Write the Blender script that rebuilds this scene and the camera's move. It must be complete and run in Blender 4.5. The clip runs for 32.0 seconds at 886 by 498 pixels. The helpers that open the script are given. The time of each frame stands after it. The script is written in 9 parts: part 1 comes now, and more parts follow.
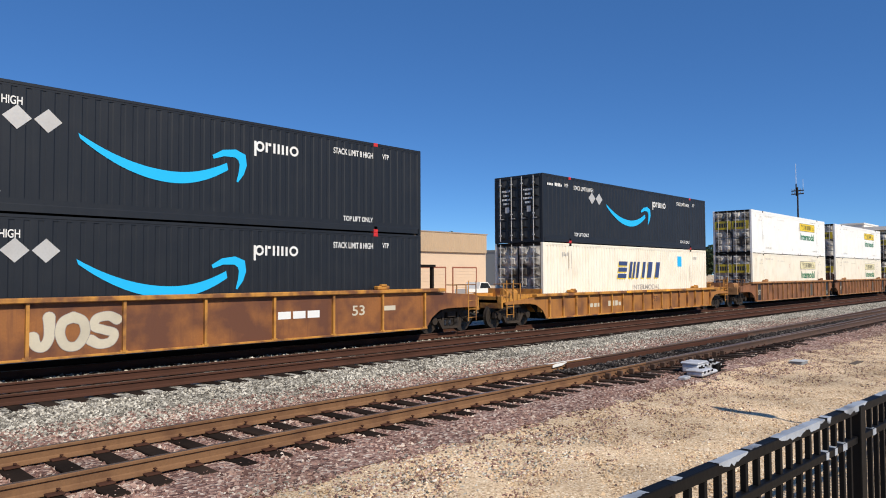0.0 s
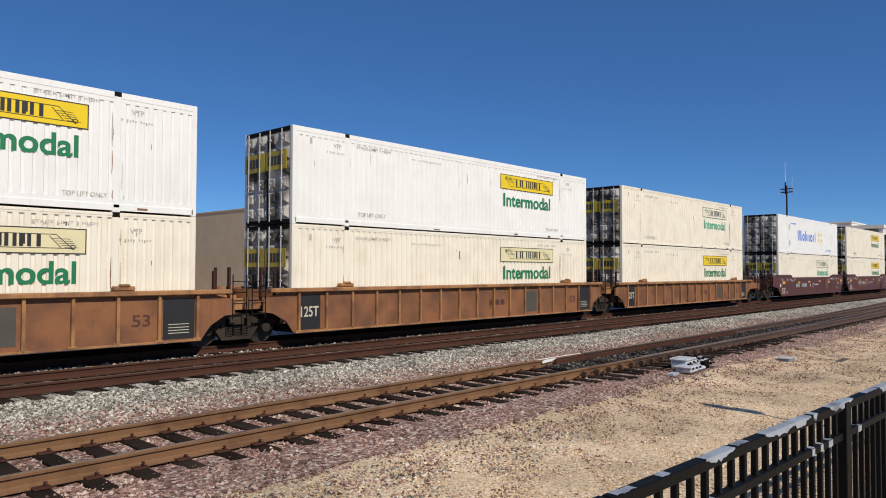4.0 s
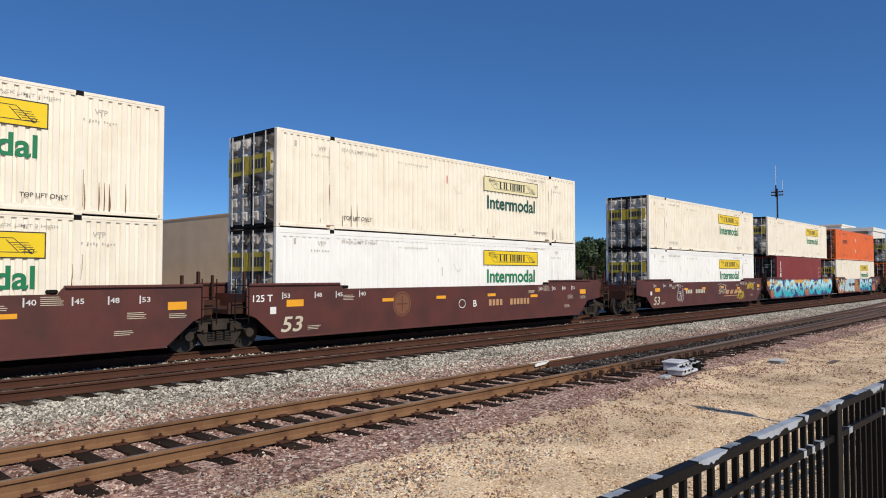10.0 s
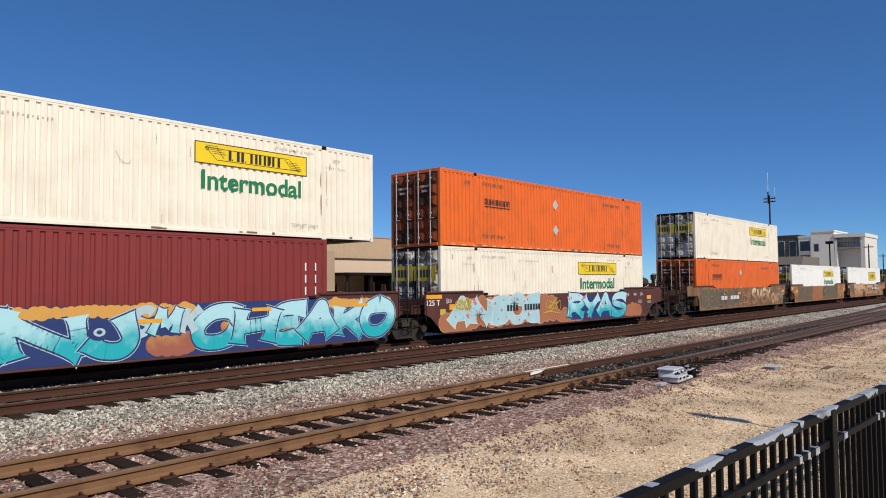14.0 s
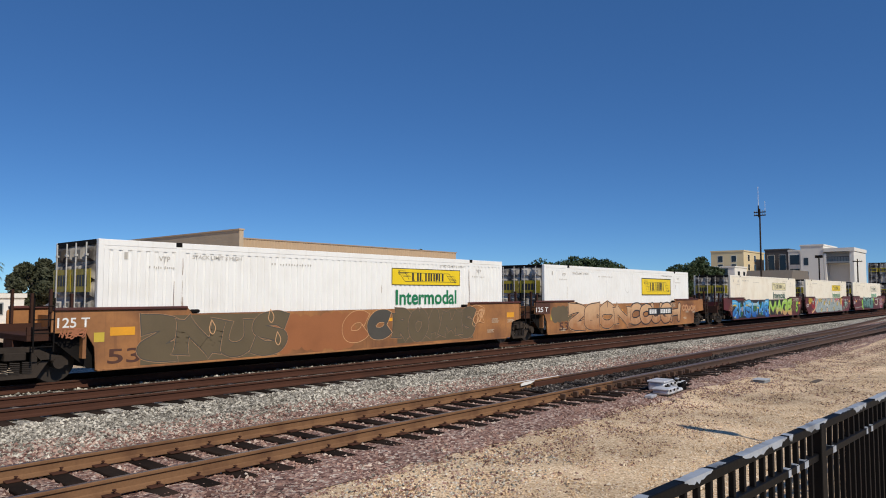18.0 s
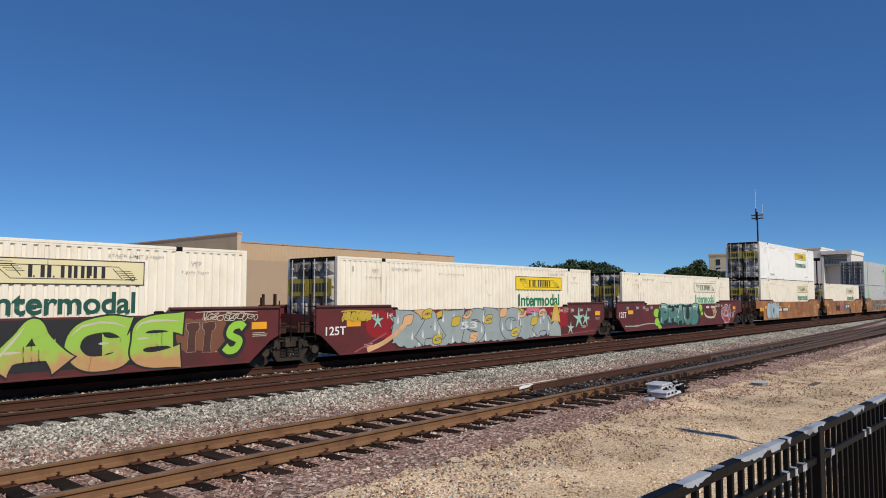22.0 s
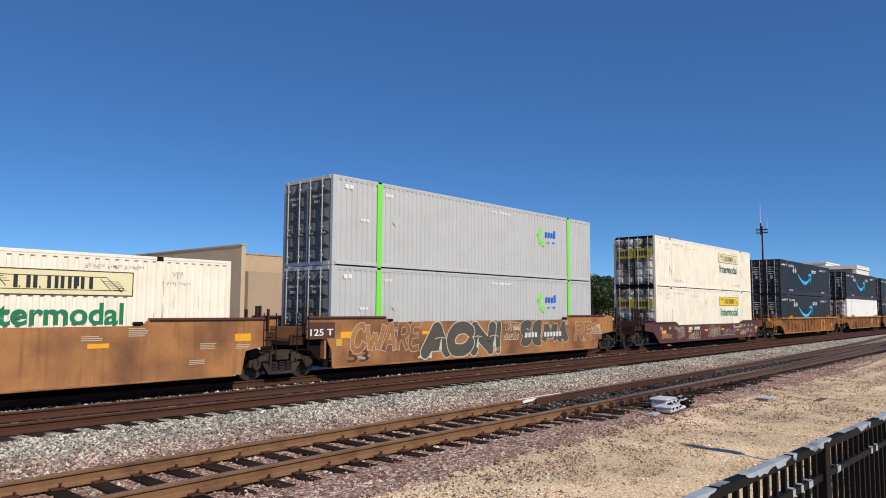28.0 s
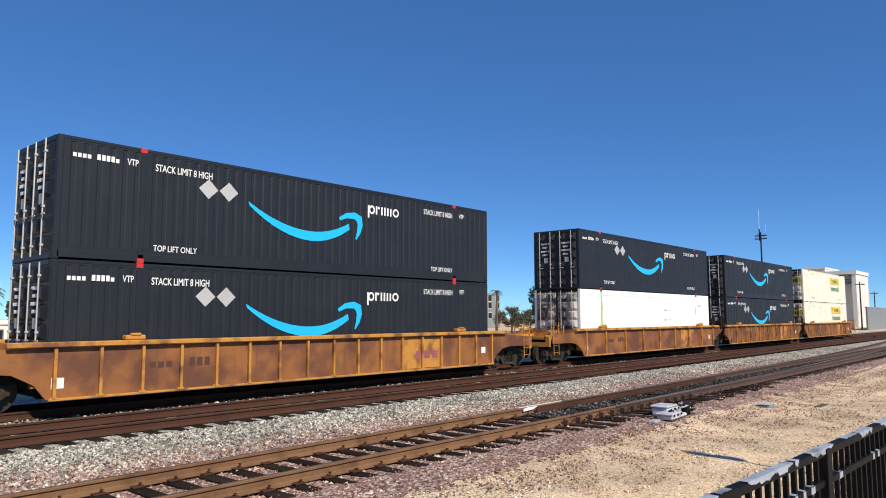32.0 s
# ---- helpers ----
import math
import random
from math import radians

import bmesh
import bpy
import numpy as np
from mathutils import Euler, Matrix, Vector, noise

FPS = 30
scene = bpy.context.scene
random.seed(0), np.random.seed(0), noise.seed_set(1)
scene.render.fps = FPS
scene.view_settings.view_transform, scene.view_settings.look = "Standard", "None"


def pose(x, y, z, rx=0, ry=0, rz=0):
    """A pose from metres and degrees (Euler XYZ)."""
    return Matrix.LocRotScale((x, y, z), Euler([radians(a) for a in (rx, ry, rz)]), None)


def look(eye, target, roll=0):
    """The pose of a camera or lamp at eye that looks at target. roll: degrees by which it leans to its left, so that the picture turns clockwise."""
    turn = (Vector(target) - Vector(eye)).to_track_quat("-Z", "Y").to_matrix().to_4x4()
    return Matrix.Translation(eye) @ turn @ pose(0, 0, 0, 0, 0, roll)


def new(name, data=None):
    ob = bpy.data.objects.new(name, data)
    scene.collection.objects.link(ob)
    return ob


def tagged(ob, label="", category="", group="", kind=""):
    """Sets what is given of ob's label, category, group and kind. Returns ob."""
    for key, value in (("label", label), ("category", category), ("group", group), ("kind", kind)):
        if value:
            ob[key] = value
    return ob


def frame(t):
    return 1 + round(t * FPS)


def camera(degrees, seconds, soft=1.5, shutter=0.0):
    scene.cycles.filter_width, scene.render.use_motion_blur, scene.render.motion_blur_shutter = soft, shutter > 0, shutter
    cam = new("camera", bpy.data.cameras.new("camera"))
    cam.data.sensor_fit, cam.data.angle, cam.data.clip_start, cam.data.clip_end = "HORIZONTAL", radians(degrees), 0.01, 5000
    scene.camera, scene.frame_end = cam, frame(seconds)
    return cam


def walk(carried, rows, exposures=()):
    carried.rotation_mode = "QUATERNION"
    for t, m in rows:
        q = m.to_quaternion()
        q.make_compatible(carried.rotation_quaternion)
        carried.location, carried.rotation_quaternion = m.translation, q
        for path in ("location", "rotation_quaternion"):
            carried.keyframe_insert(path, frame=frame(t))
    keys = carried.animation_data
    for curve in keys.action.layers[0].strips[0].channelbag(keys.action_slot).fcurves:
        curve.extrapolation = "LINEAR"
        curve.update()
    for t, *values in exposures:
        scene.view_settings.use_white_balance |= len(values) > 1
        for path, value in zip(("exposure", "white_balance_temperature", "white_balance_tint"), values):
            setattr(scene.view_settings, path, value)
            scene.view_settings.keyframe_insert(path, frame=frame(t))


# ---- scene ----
EYE = (0.0, 0.0, 2.08)


def aim(yaw, pitch, lean):
    """Hand-held camera over the fence: it only turns."""
    return pose(*EYE) @ pose(0, 0, 0, 0, 0, yaw) @ pose(0, 0, 0, 90 + pitch) @ pose(0, 0, 0, 0, 0, lean)


cam = camera(64.4, 32.0, soft=1.0)
PATH = [
    (0, aim(-46.40, 2.12, -0.22)),
    (0.5, aim(-46.61, 2.38, -0.23)),
    (1, aim(-46.69, 2.29, -0.26)),
    (1.5, aim(-46.59, 2.01, -0.10)),
    (2, aim(-46.76, 2.07, -0.11)),
    (2.5, aim(-46.90, 2.03, 0.04)),
    (4.5, aim(-47.22, 1.69, 0.12)),
    (5, aim(-47.20, 1.76, -0.04)),
    (5.5, aim(-47.15, 1.74, 0.09)),
    (6, aim(-47.07, 1.96, 0.34)),
    (6.5, aim(-47.24, 2.07, 0.12)),
    (7, aim(-47.41, 1.91, 0.38)),
    (7.5, aim(-47.50, 1.79, 0.20)),
    (8, aim(-47.41, 1.77, 0.01)),
    (8.5, aim(-47.18, 1.91, -0.11)),
    (9, aim(-47.24, 1.98, -0.10)),
    (9.5, aim(-47.63, 2.06, -0.10)),
    (10, aim(-47.76, 2.04, -0.01)),
    (10.5, aim(-47.75, 1.93, -0.01)),
    (11, aim(-47.75, 1.99, -0.16)),
    (11.5, aim(-47.70, 2.29, -0.19)),
    (12, aim(-47.72, 2.32, -0.09)),
    (12.5, aim(-47.91, 2.29, -0.29)),
    (13, aim(-48.13, 2.36, -0.10)),
    (13.5, aim(-48.29, 2.59, -0.26)),
    (14, aim(-48.23, 2.77, -0.49)),
    (14.5, aim(-48.48, 2.69, -0.20)),
    (15, aim(-49.14, 2.91, -0.14)),
    (15.5, aim(-49.14, 2.82, -0.13)),
    (17.5, aim(-48.89, 3.38, 0.05)),
    (18, aim(-48.90, 3.57, 0.10)),
    (18.5, aim(-48.88, 3.54, -0.15)),
    (19, aim(-48.89, 3.31, -0.12)),
    (19.5, aim(-48.77, 3.28, 0.08)),
    (20, aim(-48.75, 3.63, 0.01)),
    (20.5, aim(-48.86, 3.48, 0.07)),
    (21, aim(-49.12, 3.70, 0.06)),
    (21.5, aim(-49.19, 3.78, -0.08)),
    (22, aim(-49.06, 3.85, 0.01)),
    (22.5, aim(-48.97, 4.12, 0.15)),
    (23, aim(-48.92, 4.00, -0.06)),
    (23.5, aim(-48.96, 4.00, 0.10)),
    (24, aim(-49.37, 4.36, 0.06)),
    (24.5, aim(-49.26, 4.55, 0.03)),
    (25, aim(-49.06, 4.83, 0.10)),
    (25.5, aim(-49.20, 4.91, 0.14)),
    (27.5, aim(-48.25, 4.65, 0.08)),
    (28, aim(-48.73, 4.89, 0.33)),
    (28.5, aim(-49.29, 4.65, 0.26)),
    (29, aim(-49.20, 4.59, 0.19)),
    (29.5, aim(-49.42, 4.63, 0.14)),
    (30, aim(-49.19, 4.95, 0.15)),
    (30.5, aim(-49.12, 5.45, 0.09)),
    (31, aim(-49.07, 5.64, 0.06)),
    (31.5, aim(-48.95, 5.88, -0.15)),
    (32, aim(-48.80, 5.58, -0.12)),
]
# the phone closes down a little while the bright containers pass
EXPOSURES = [(0, 0.10), (1.0, -0.22), (2.5, -0.24), (5, -0.17), (8, -0.14), (10.0, -0.10), (11.5, -0.06), (12, -0.30), (13, -0.12), (14, -0.10), (15, -0.20), (17, -0.24), (25.5, -0.22), (28, -0.02), (29, 0.0), (30, -0.18), (31, -0.15), (32, 0.24)]
walk(cam, PATH, EXPOSURES)

# how far the train has rolled towards -x, by the second
TRAVEL = [
    (0, 0.00), (1, 13.70), (2, 27.31), (3, 40.95), (4, 54.60), (5, 68.26), (6, 81.90), (7, 95.60), (8,
    109.28), (9, 123.01), (10, 136.78), (11, 150.56), (12, 164.35), (13, 178.07), (14, 191.82), (15, 205.49),
    (16, 219.24), (17, 233.02), (18, 246.80), (19, 260.53), (20, 274.29), (21, 288.02), (22, 301.70), (23,
    315.39), (24, 329.10), (25, 342.91), (26, 356.74), (27, 370.57), (28, 384.40), (29, 398.20), (30, 411.96),
    (31, 425.77), (32, 439.59),
]

# ---- light ----
SUN_EL, SUN_TURN = 41.0, 12.0     # height, and turn of the sun from -y towards -x, in degrees
sun_dir = Vector((-math.sin(radians(SUN_TURN)) * math.cos(radians(SUN_EL)), -math.cos(radians(SUN_TURN)) * math.cos(radians(SUN_EL)), math.sin(radians(SUN_EL))))
world = bpy.data.worlds.new("sky")
scene.world = world
world.use_nodes = True
wn = world.node_tree.nodes
sky = wn.new("ShaderNodeTexSky")
sky.sky_type, sky.sun_disc = "NISHITA", False
sky.sun_elevation, sky.sun_rotation = radians(SUN_EL), radians(180 + SUN_TURN)
sky.altitude, sky.air_density, sky.dust_density, sky.ozone_density = 500, 0.55, 0.0, 1.6
wn["Background"].inputs["Strength"].default_value = 0.101
clear = wn.new("ShaderNodeHueSaturation")     # a very clear, deep blue day
clear.inputs["Hue"].default_value, clear.inputs["Saturation"].default_value = 0.503, 1.12
world.node_tree.links.new(sky.outputs["Color"], clear.inputs["Color"])
deep = wn.new("ShaderNodeMix")
deep.data_type, deep.blend_type = "RGBA", "MULTIPLY"
deep.inputs[0].default_value, deep.inputs[7].default_value = 1.0, (0.72, 1.06, 1.25, 1)
world.node_tree.links.new(clear.outputs["Color"], deep.inputs[6])
even = wn.new("ShaderNodeMix")     # dry air: little brightening towards the horizon
even.data_type = "RGBA"
even.inputs[0].default_value, even.inputs[7].default_value = 0.36, (0.55, 1.75, 4.75, 1)
world.node_tree.links.new(deep.outputs[2], even.inputs[6])
world.node_tree.links.new(even.outputs[2], wn["Background"].inputs["Color"])
sun = new("sun", bpy.data.lights.new("sun", "SUN"))
sun.data.energy, sun.data.angle, sun.data.color = 4.5, radians(0.53), (1.0, 0.915, 0.77)
sun.matrix_world = look(sun_dir * 50, (0, 0, 0))
scene.view_settings.exposure = 0.0


# ---- helpers of the scene ----
def mesh_of(key, bm):
    me = bpy.data.meshes.new(key)
    bm.to_mesh(me)
    bm.free()
    return me


SHARED = {}


def shared(key, build):
    """One mesh for all pieces of a kind."""
    if key not in SHARED:
        bm = bmesh.new()
        build(bm)
        SHARED[key] = mesh_of(key.split("|")[0], bm)
        SHARED[key].materials.append(None)
    return SHARED[key]


def part(name, data, material, parent, label="", at=None):
    """Links a bmesh or a mesh as one object under a thing or part."""
    if isinstance(data, bmesh.types.BMesh):
        data = mesh_of(name, data)
    ob = new(name, data)
    if not data.materials:
        data.materials.append(None)
    ob.material_slots[0].link = "OBJECT"
    ob.material_slots[0].material = material
    ob.parent = parent
    if at is not None:
        ob.matrix_basis = at
    if label:
        ob["label"] = label
    return ob


def thing(name, label, category, group="", kind="", at=None):
    ob = new(name)
    ob.empty_display_size = 0.2
    if at is not None:
        ob.matrix_basis = at
    return tagged(ob, label, category, group, kind)


def box(bm, x0, x1, y0, y1, z0, z1, bevel=0.0):
    vs = [bm.verts.new((x, y, z)) for x in (x0, x1) for y in (y0, y1) for z in (z0, z1)]
    fs = [(0, 1, 3, 2), (4, 6, 7, 5), (0, 4, 5, 1), (2, 3, 7, 6), (0, 2, 6, 4), (1, 5, 7, 3)]
    faces = [bm.faces.new([vs[i] for i in f]) for f in fs]
    if bevel:
        bmesh.ops.bevel(bm, geom=list({e for f in faces for e in f.edges}), offset=bevel, segments=1, affect="EDGES", profile=0.5)


def tube(bm, a, b, r, n=8, r2=None):
    """A round bar from a to b."""
    a, b = Vector(a), Vector(b)
    q = (b - a).to_track_quat("Z", "Y")
    rings = []
    for p, rr in ((a, r), (b, r if r2 is None else r2)):
        rings.append([bm.verts.new(p + q @ Vector((rr * math.cos(2 * math.pi * k / n), rr * math.sin(2 * math.pi * k / n), 0))) for k in range(n)])
    for k in range(n):
        bm.faces.new((rings[0][k], rings[0][(k + 1) % n], rings[1][(k + 1) % n], rings[1][k]))
    bm.faces.new(rings[0][::-1])
    bm.faces.new(rings[1])


def slab(bm, outline, y0, y1):
    """A plate cut to an outline of (x, z), from y0 to y1."""
    a = [bm.verts.new((x, y0, z)) for x, z in outline]
    b = [bm.verts.new((x, y1, z)) for x, z in outline]
    bm.faces.new(a)
    bm.faces.new(b[::-1])
    n = len(a)
    for k in range(n):
        bm.faces.new((a[k], b[k], b[(k + 1) % n], a[(k + 1) % n]))
    bmesh.ops.recalc_face_normals(bm, faces=bm.faces)


def ring_xz(bm, cx, cz, r, y0, y1, n=20):
    slab(bm, [(cx + r * math.cos(2 * math.pi * k / n), cz + r * math.sin(2 * math.pi * k / n)) for k in range(n)], y0, y1)


TEXTS = {}


def lettering(text, slope=0.0):
    """Flat letters as a mesh, in the x-z plane, one unit high capitals, from the left end of the baseline."""
    if (text, slope) not in TEXTS:
        cu = bpy.data.curves.new("lettering", "FONT")
        cu.body = text
        cu.offset = 0.024 if text == "Intermodal" else 0.015
        ob = bpy.data.objects.new("lettering", cu)
        scene.collection.objects.link(ob)
        me = bpy.data.meshes.new_from_object(ob.evaluated_get(bpy.context.evaluated_depsgraph_get()))
        bpy.data.objects.remove(ob)
        co = np.array([v.co[:] for v in me.vertices])
        co[:, 0] -= co[:, 0].min()
        wide, high = co[:, 0].max(), co[:, 1].max()
        for v, c in zip(me.vertices, co):
            v.co = (c[0] / wide + slope * c[1] / high, 0, c[1] / high)
        me.materials.clear()
        me.materials.append(None)
        TEXTS[text, slope] = me
    return TEXTS[text, slope]


def word(text, u0, u1, z0, z1, y, material, parent, name="lettering", label="", slope=0.0):
    ob = part(name, lettering(text, slope), material, parent, label, at=pose(u0, y, z0))
    ob.scale = (u1 - u0, 1, z1 - z0)
    return ob


def bars(u0, u1, z0, z1, n, seed, bm=None, y=0.0, gap=0.25):
    """Writing that cannot be read: plain upright bars of its size."""
    rnd = random.Random(seed)
    own = bm is None
    bm = bm or bmesh.new()
    w = (u1 - u0) / n
    for k in range(n):
        if rnd.random() < 0.1 and n > 5:
            continue
        a = u0 + k * w
        flat(bm, a, a + w * (1 - gap), z0, z1 - (z1 - z0) * rnd.choice((0, 0, 0.3)), y)
    return bm


def flat(bm, u0, u1, z0, z1, y):
    bm.faces.new([bm.verts.new(c) for c in ((u0, y, z0), (u1, y, z0), (u1, y, z1), (u0, y, z1))])


def ribbon(bm, pts, widths, y):
    """A painted stroke along points (u, z)."""
    n = len(pts)
    left, right = [], []
    for k, (u, z) in enumerate(pts):
        a, b = pts[max(k - 1, 0)], pts[min(k + 1, n - 1)]
        d = Vector((b[0] - a[0], b[1] - a[1]))
        d = d.normalized() if d.length else Vector((1, 0))
        w = widths[k] / 2
        left.append(bm.verts.new((u - d.y * w, y, z + d.x * w)))
        right.append(bm.verts.new((u + d.y * w, y, z - d.x * w)))
    for k in range(n - 1):
        bm.faces.new((right[k], right[k + 1], left[k + 1], left[k]))


# ---- materials ----
def material(name, colour, rough=0.6, metal=0.0, dirt=(0.25, 0.18, 0.12), amount=0.25, streak=0.0, grain=0.15, size=1.0, bump=0.1, vary=0.0, spec=0.5, spread=(0.45, 0.75)):
    """Paint, metal or earth: a base colour with stains at two scales, streaks that run down, and fine relief."""
    m = bpy.data.materials.new(name)
    m.use_nodes = True
    nt = m.node_tree
    nodes, link = nt.nodes, nt.links.new
    bsdf = nodes["Principled BSDF"]
    co = nodes.new("ShaderNodeTexCoord")
    info = nodes.new("ShaderNodeObjectInfo")
    shift = nodes.new("ShaderNodeVectorMath")
    shift.operation = "MULTIPLY_ADD"
    link(info.outputs["Random"], shift.inputs[0])
    shift.inputs[1].default_value = (37, 11, 23)
    link(co.outputs["Object"], shift.inputs[2])

    def noise_at(scale, detail, stretch=None):
        v = shift.outputs[0]
        if stretch:
            mp = nodes.new("ShaderNodeMapping")
            mp.inputs["Scale"].default_value = stretch
            link(v, mp.inputs["Vector"])
            v = mp.outputs[0]
        t = nodes.new("ShaderNodeTexNoise")
        t.inputs["Scale"].default_value, t.inputs["Detail"].default_value = scale, detail
        link(v, t.inputs["Vector"])
        return t.outputs["Fac"]

    def ramp(v, a, b, top):
        r = nodes.new("ShaderNodeMapRange")
        r.inputs["From Min"].default_value, r.inputs["From Max"].default_value, r.inputs["To Max"].default_value = a, b, top
        link(v, r.inputs["Value"])
        return r.outputs[0]

    def mix(fac, a, b):
        x = nodes.new("ShaderNodeMix")
        x.data_type = "RGBA"
        link(fac, x.inputs[0])
        for i, c in ((6, a), (7, b)):
            if isinstance(c, tuple):
                x.inputs[i].default_value = (*c, 1)
            else:
                link(c, x.inputs[i])
        return x.outputs[2]

    col = colour
    fine = noise_at(22 * size, 4)
    col = mix(ramp(fine, 0.35, 0.75, grain), col, tuple(c * 0.55 for c in colour))
    if amount:
        col = mix(ramp(noise_at(1.3 * size, 6), *spread, amount), col, dirt)
    if streak:
        col = mix(ramp(noise_at(1.0, 3, (9, 9, 0.5)), 0.55, 0.8, streak), col, dirt)
    if vary:
        hs = nodes.new("ShaderNodeHueSaturation")
        link(col, hs.inputs["Color"])
        link(ramp(info.outputs["Random"], 0, 1, 1), hs.inputs["Value"])
        mr = hs.inputs["Value"].links[0].from_node
        mr.inputs["To Min"].default_value, mr.inputs["To Max"].default_value = 1 - vary, 1 + vary
        col = hs.outputs[0]
    link(col, bsdf.inputs["Base Color"]) if not isinstance(col, tuple) else None
    bsdf.inputs["Roughness"].default_value, bsdf.inputs["Metallic"].default_value = rough, metal
    bsdf.inputs["Specular IOR Level"].default_value = spec
    if bump:
        b = nodes.new("ShaderNodeBump")
        b.inputs["Strength"].default_value, b.inputs["Distance"].default_value = bump, 0.02
        link(fine, b.inputs["Height"])
        link(b.outputs[0], bsdf.inputs["Normal"])
    return m


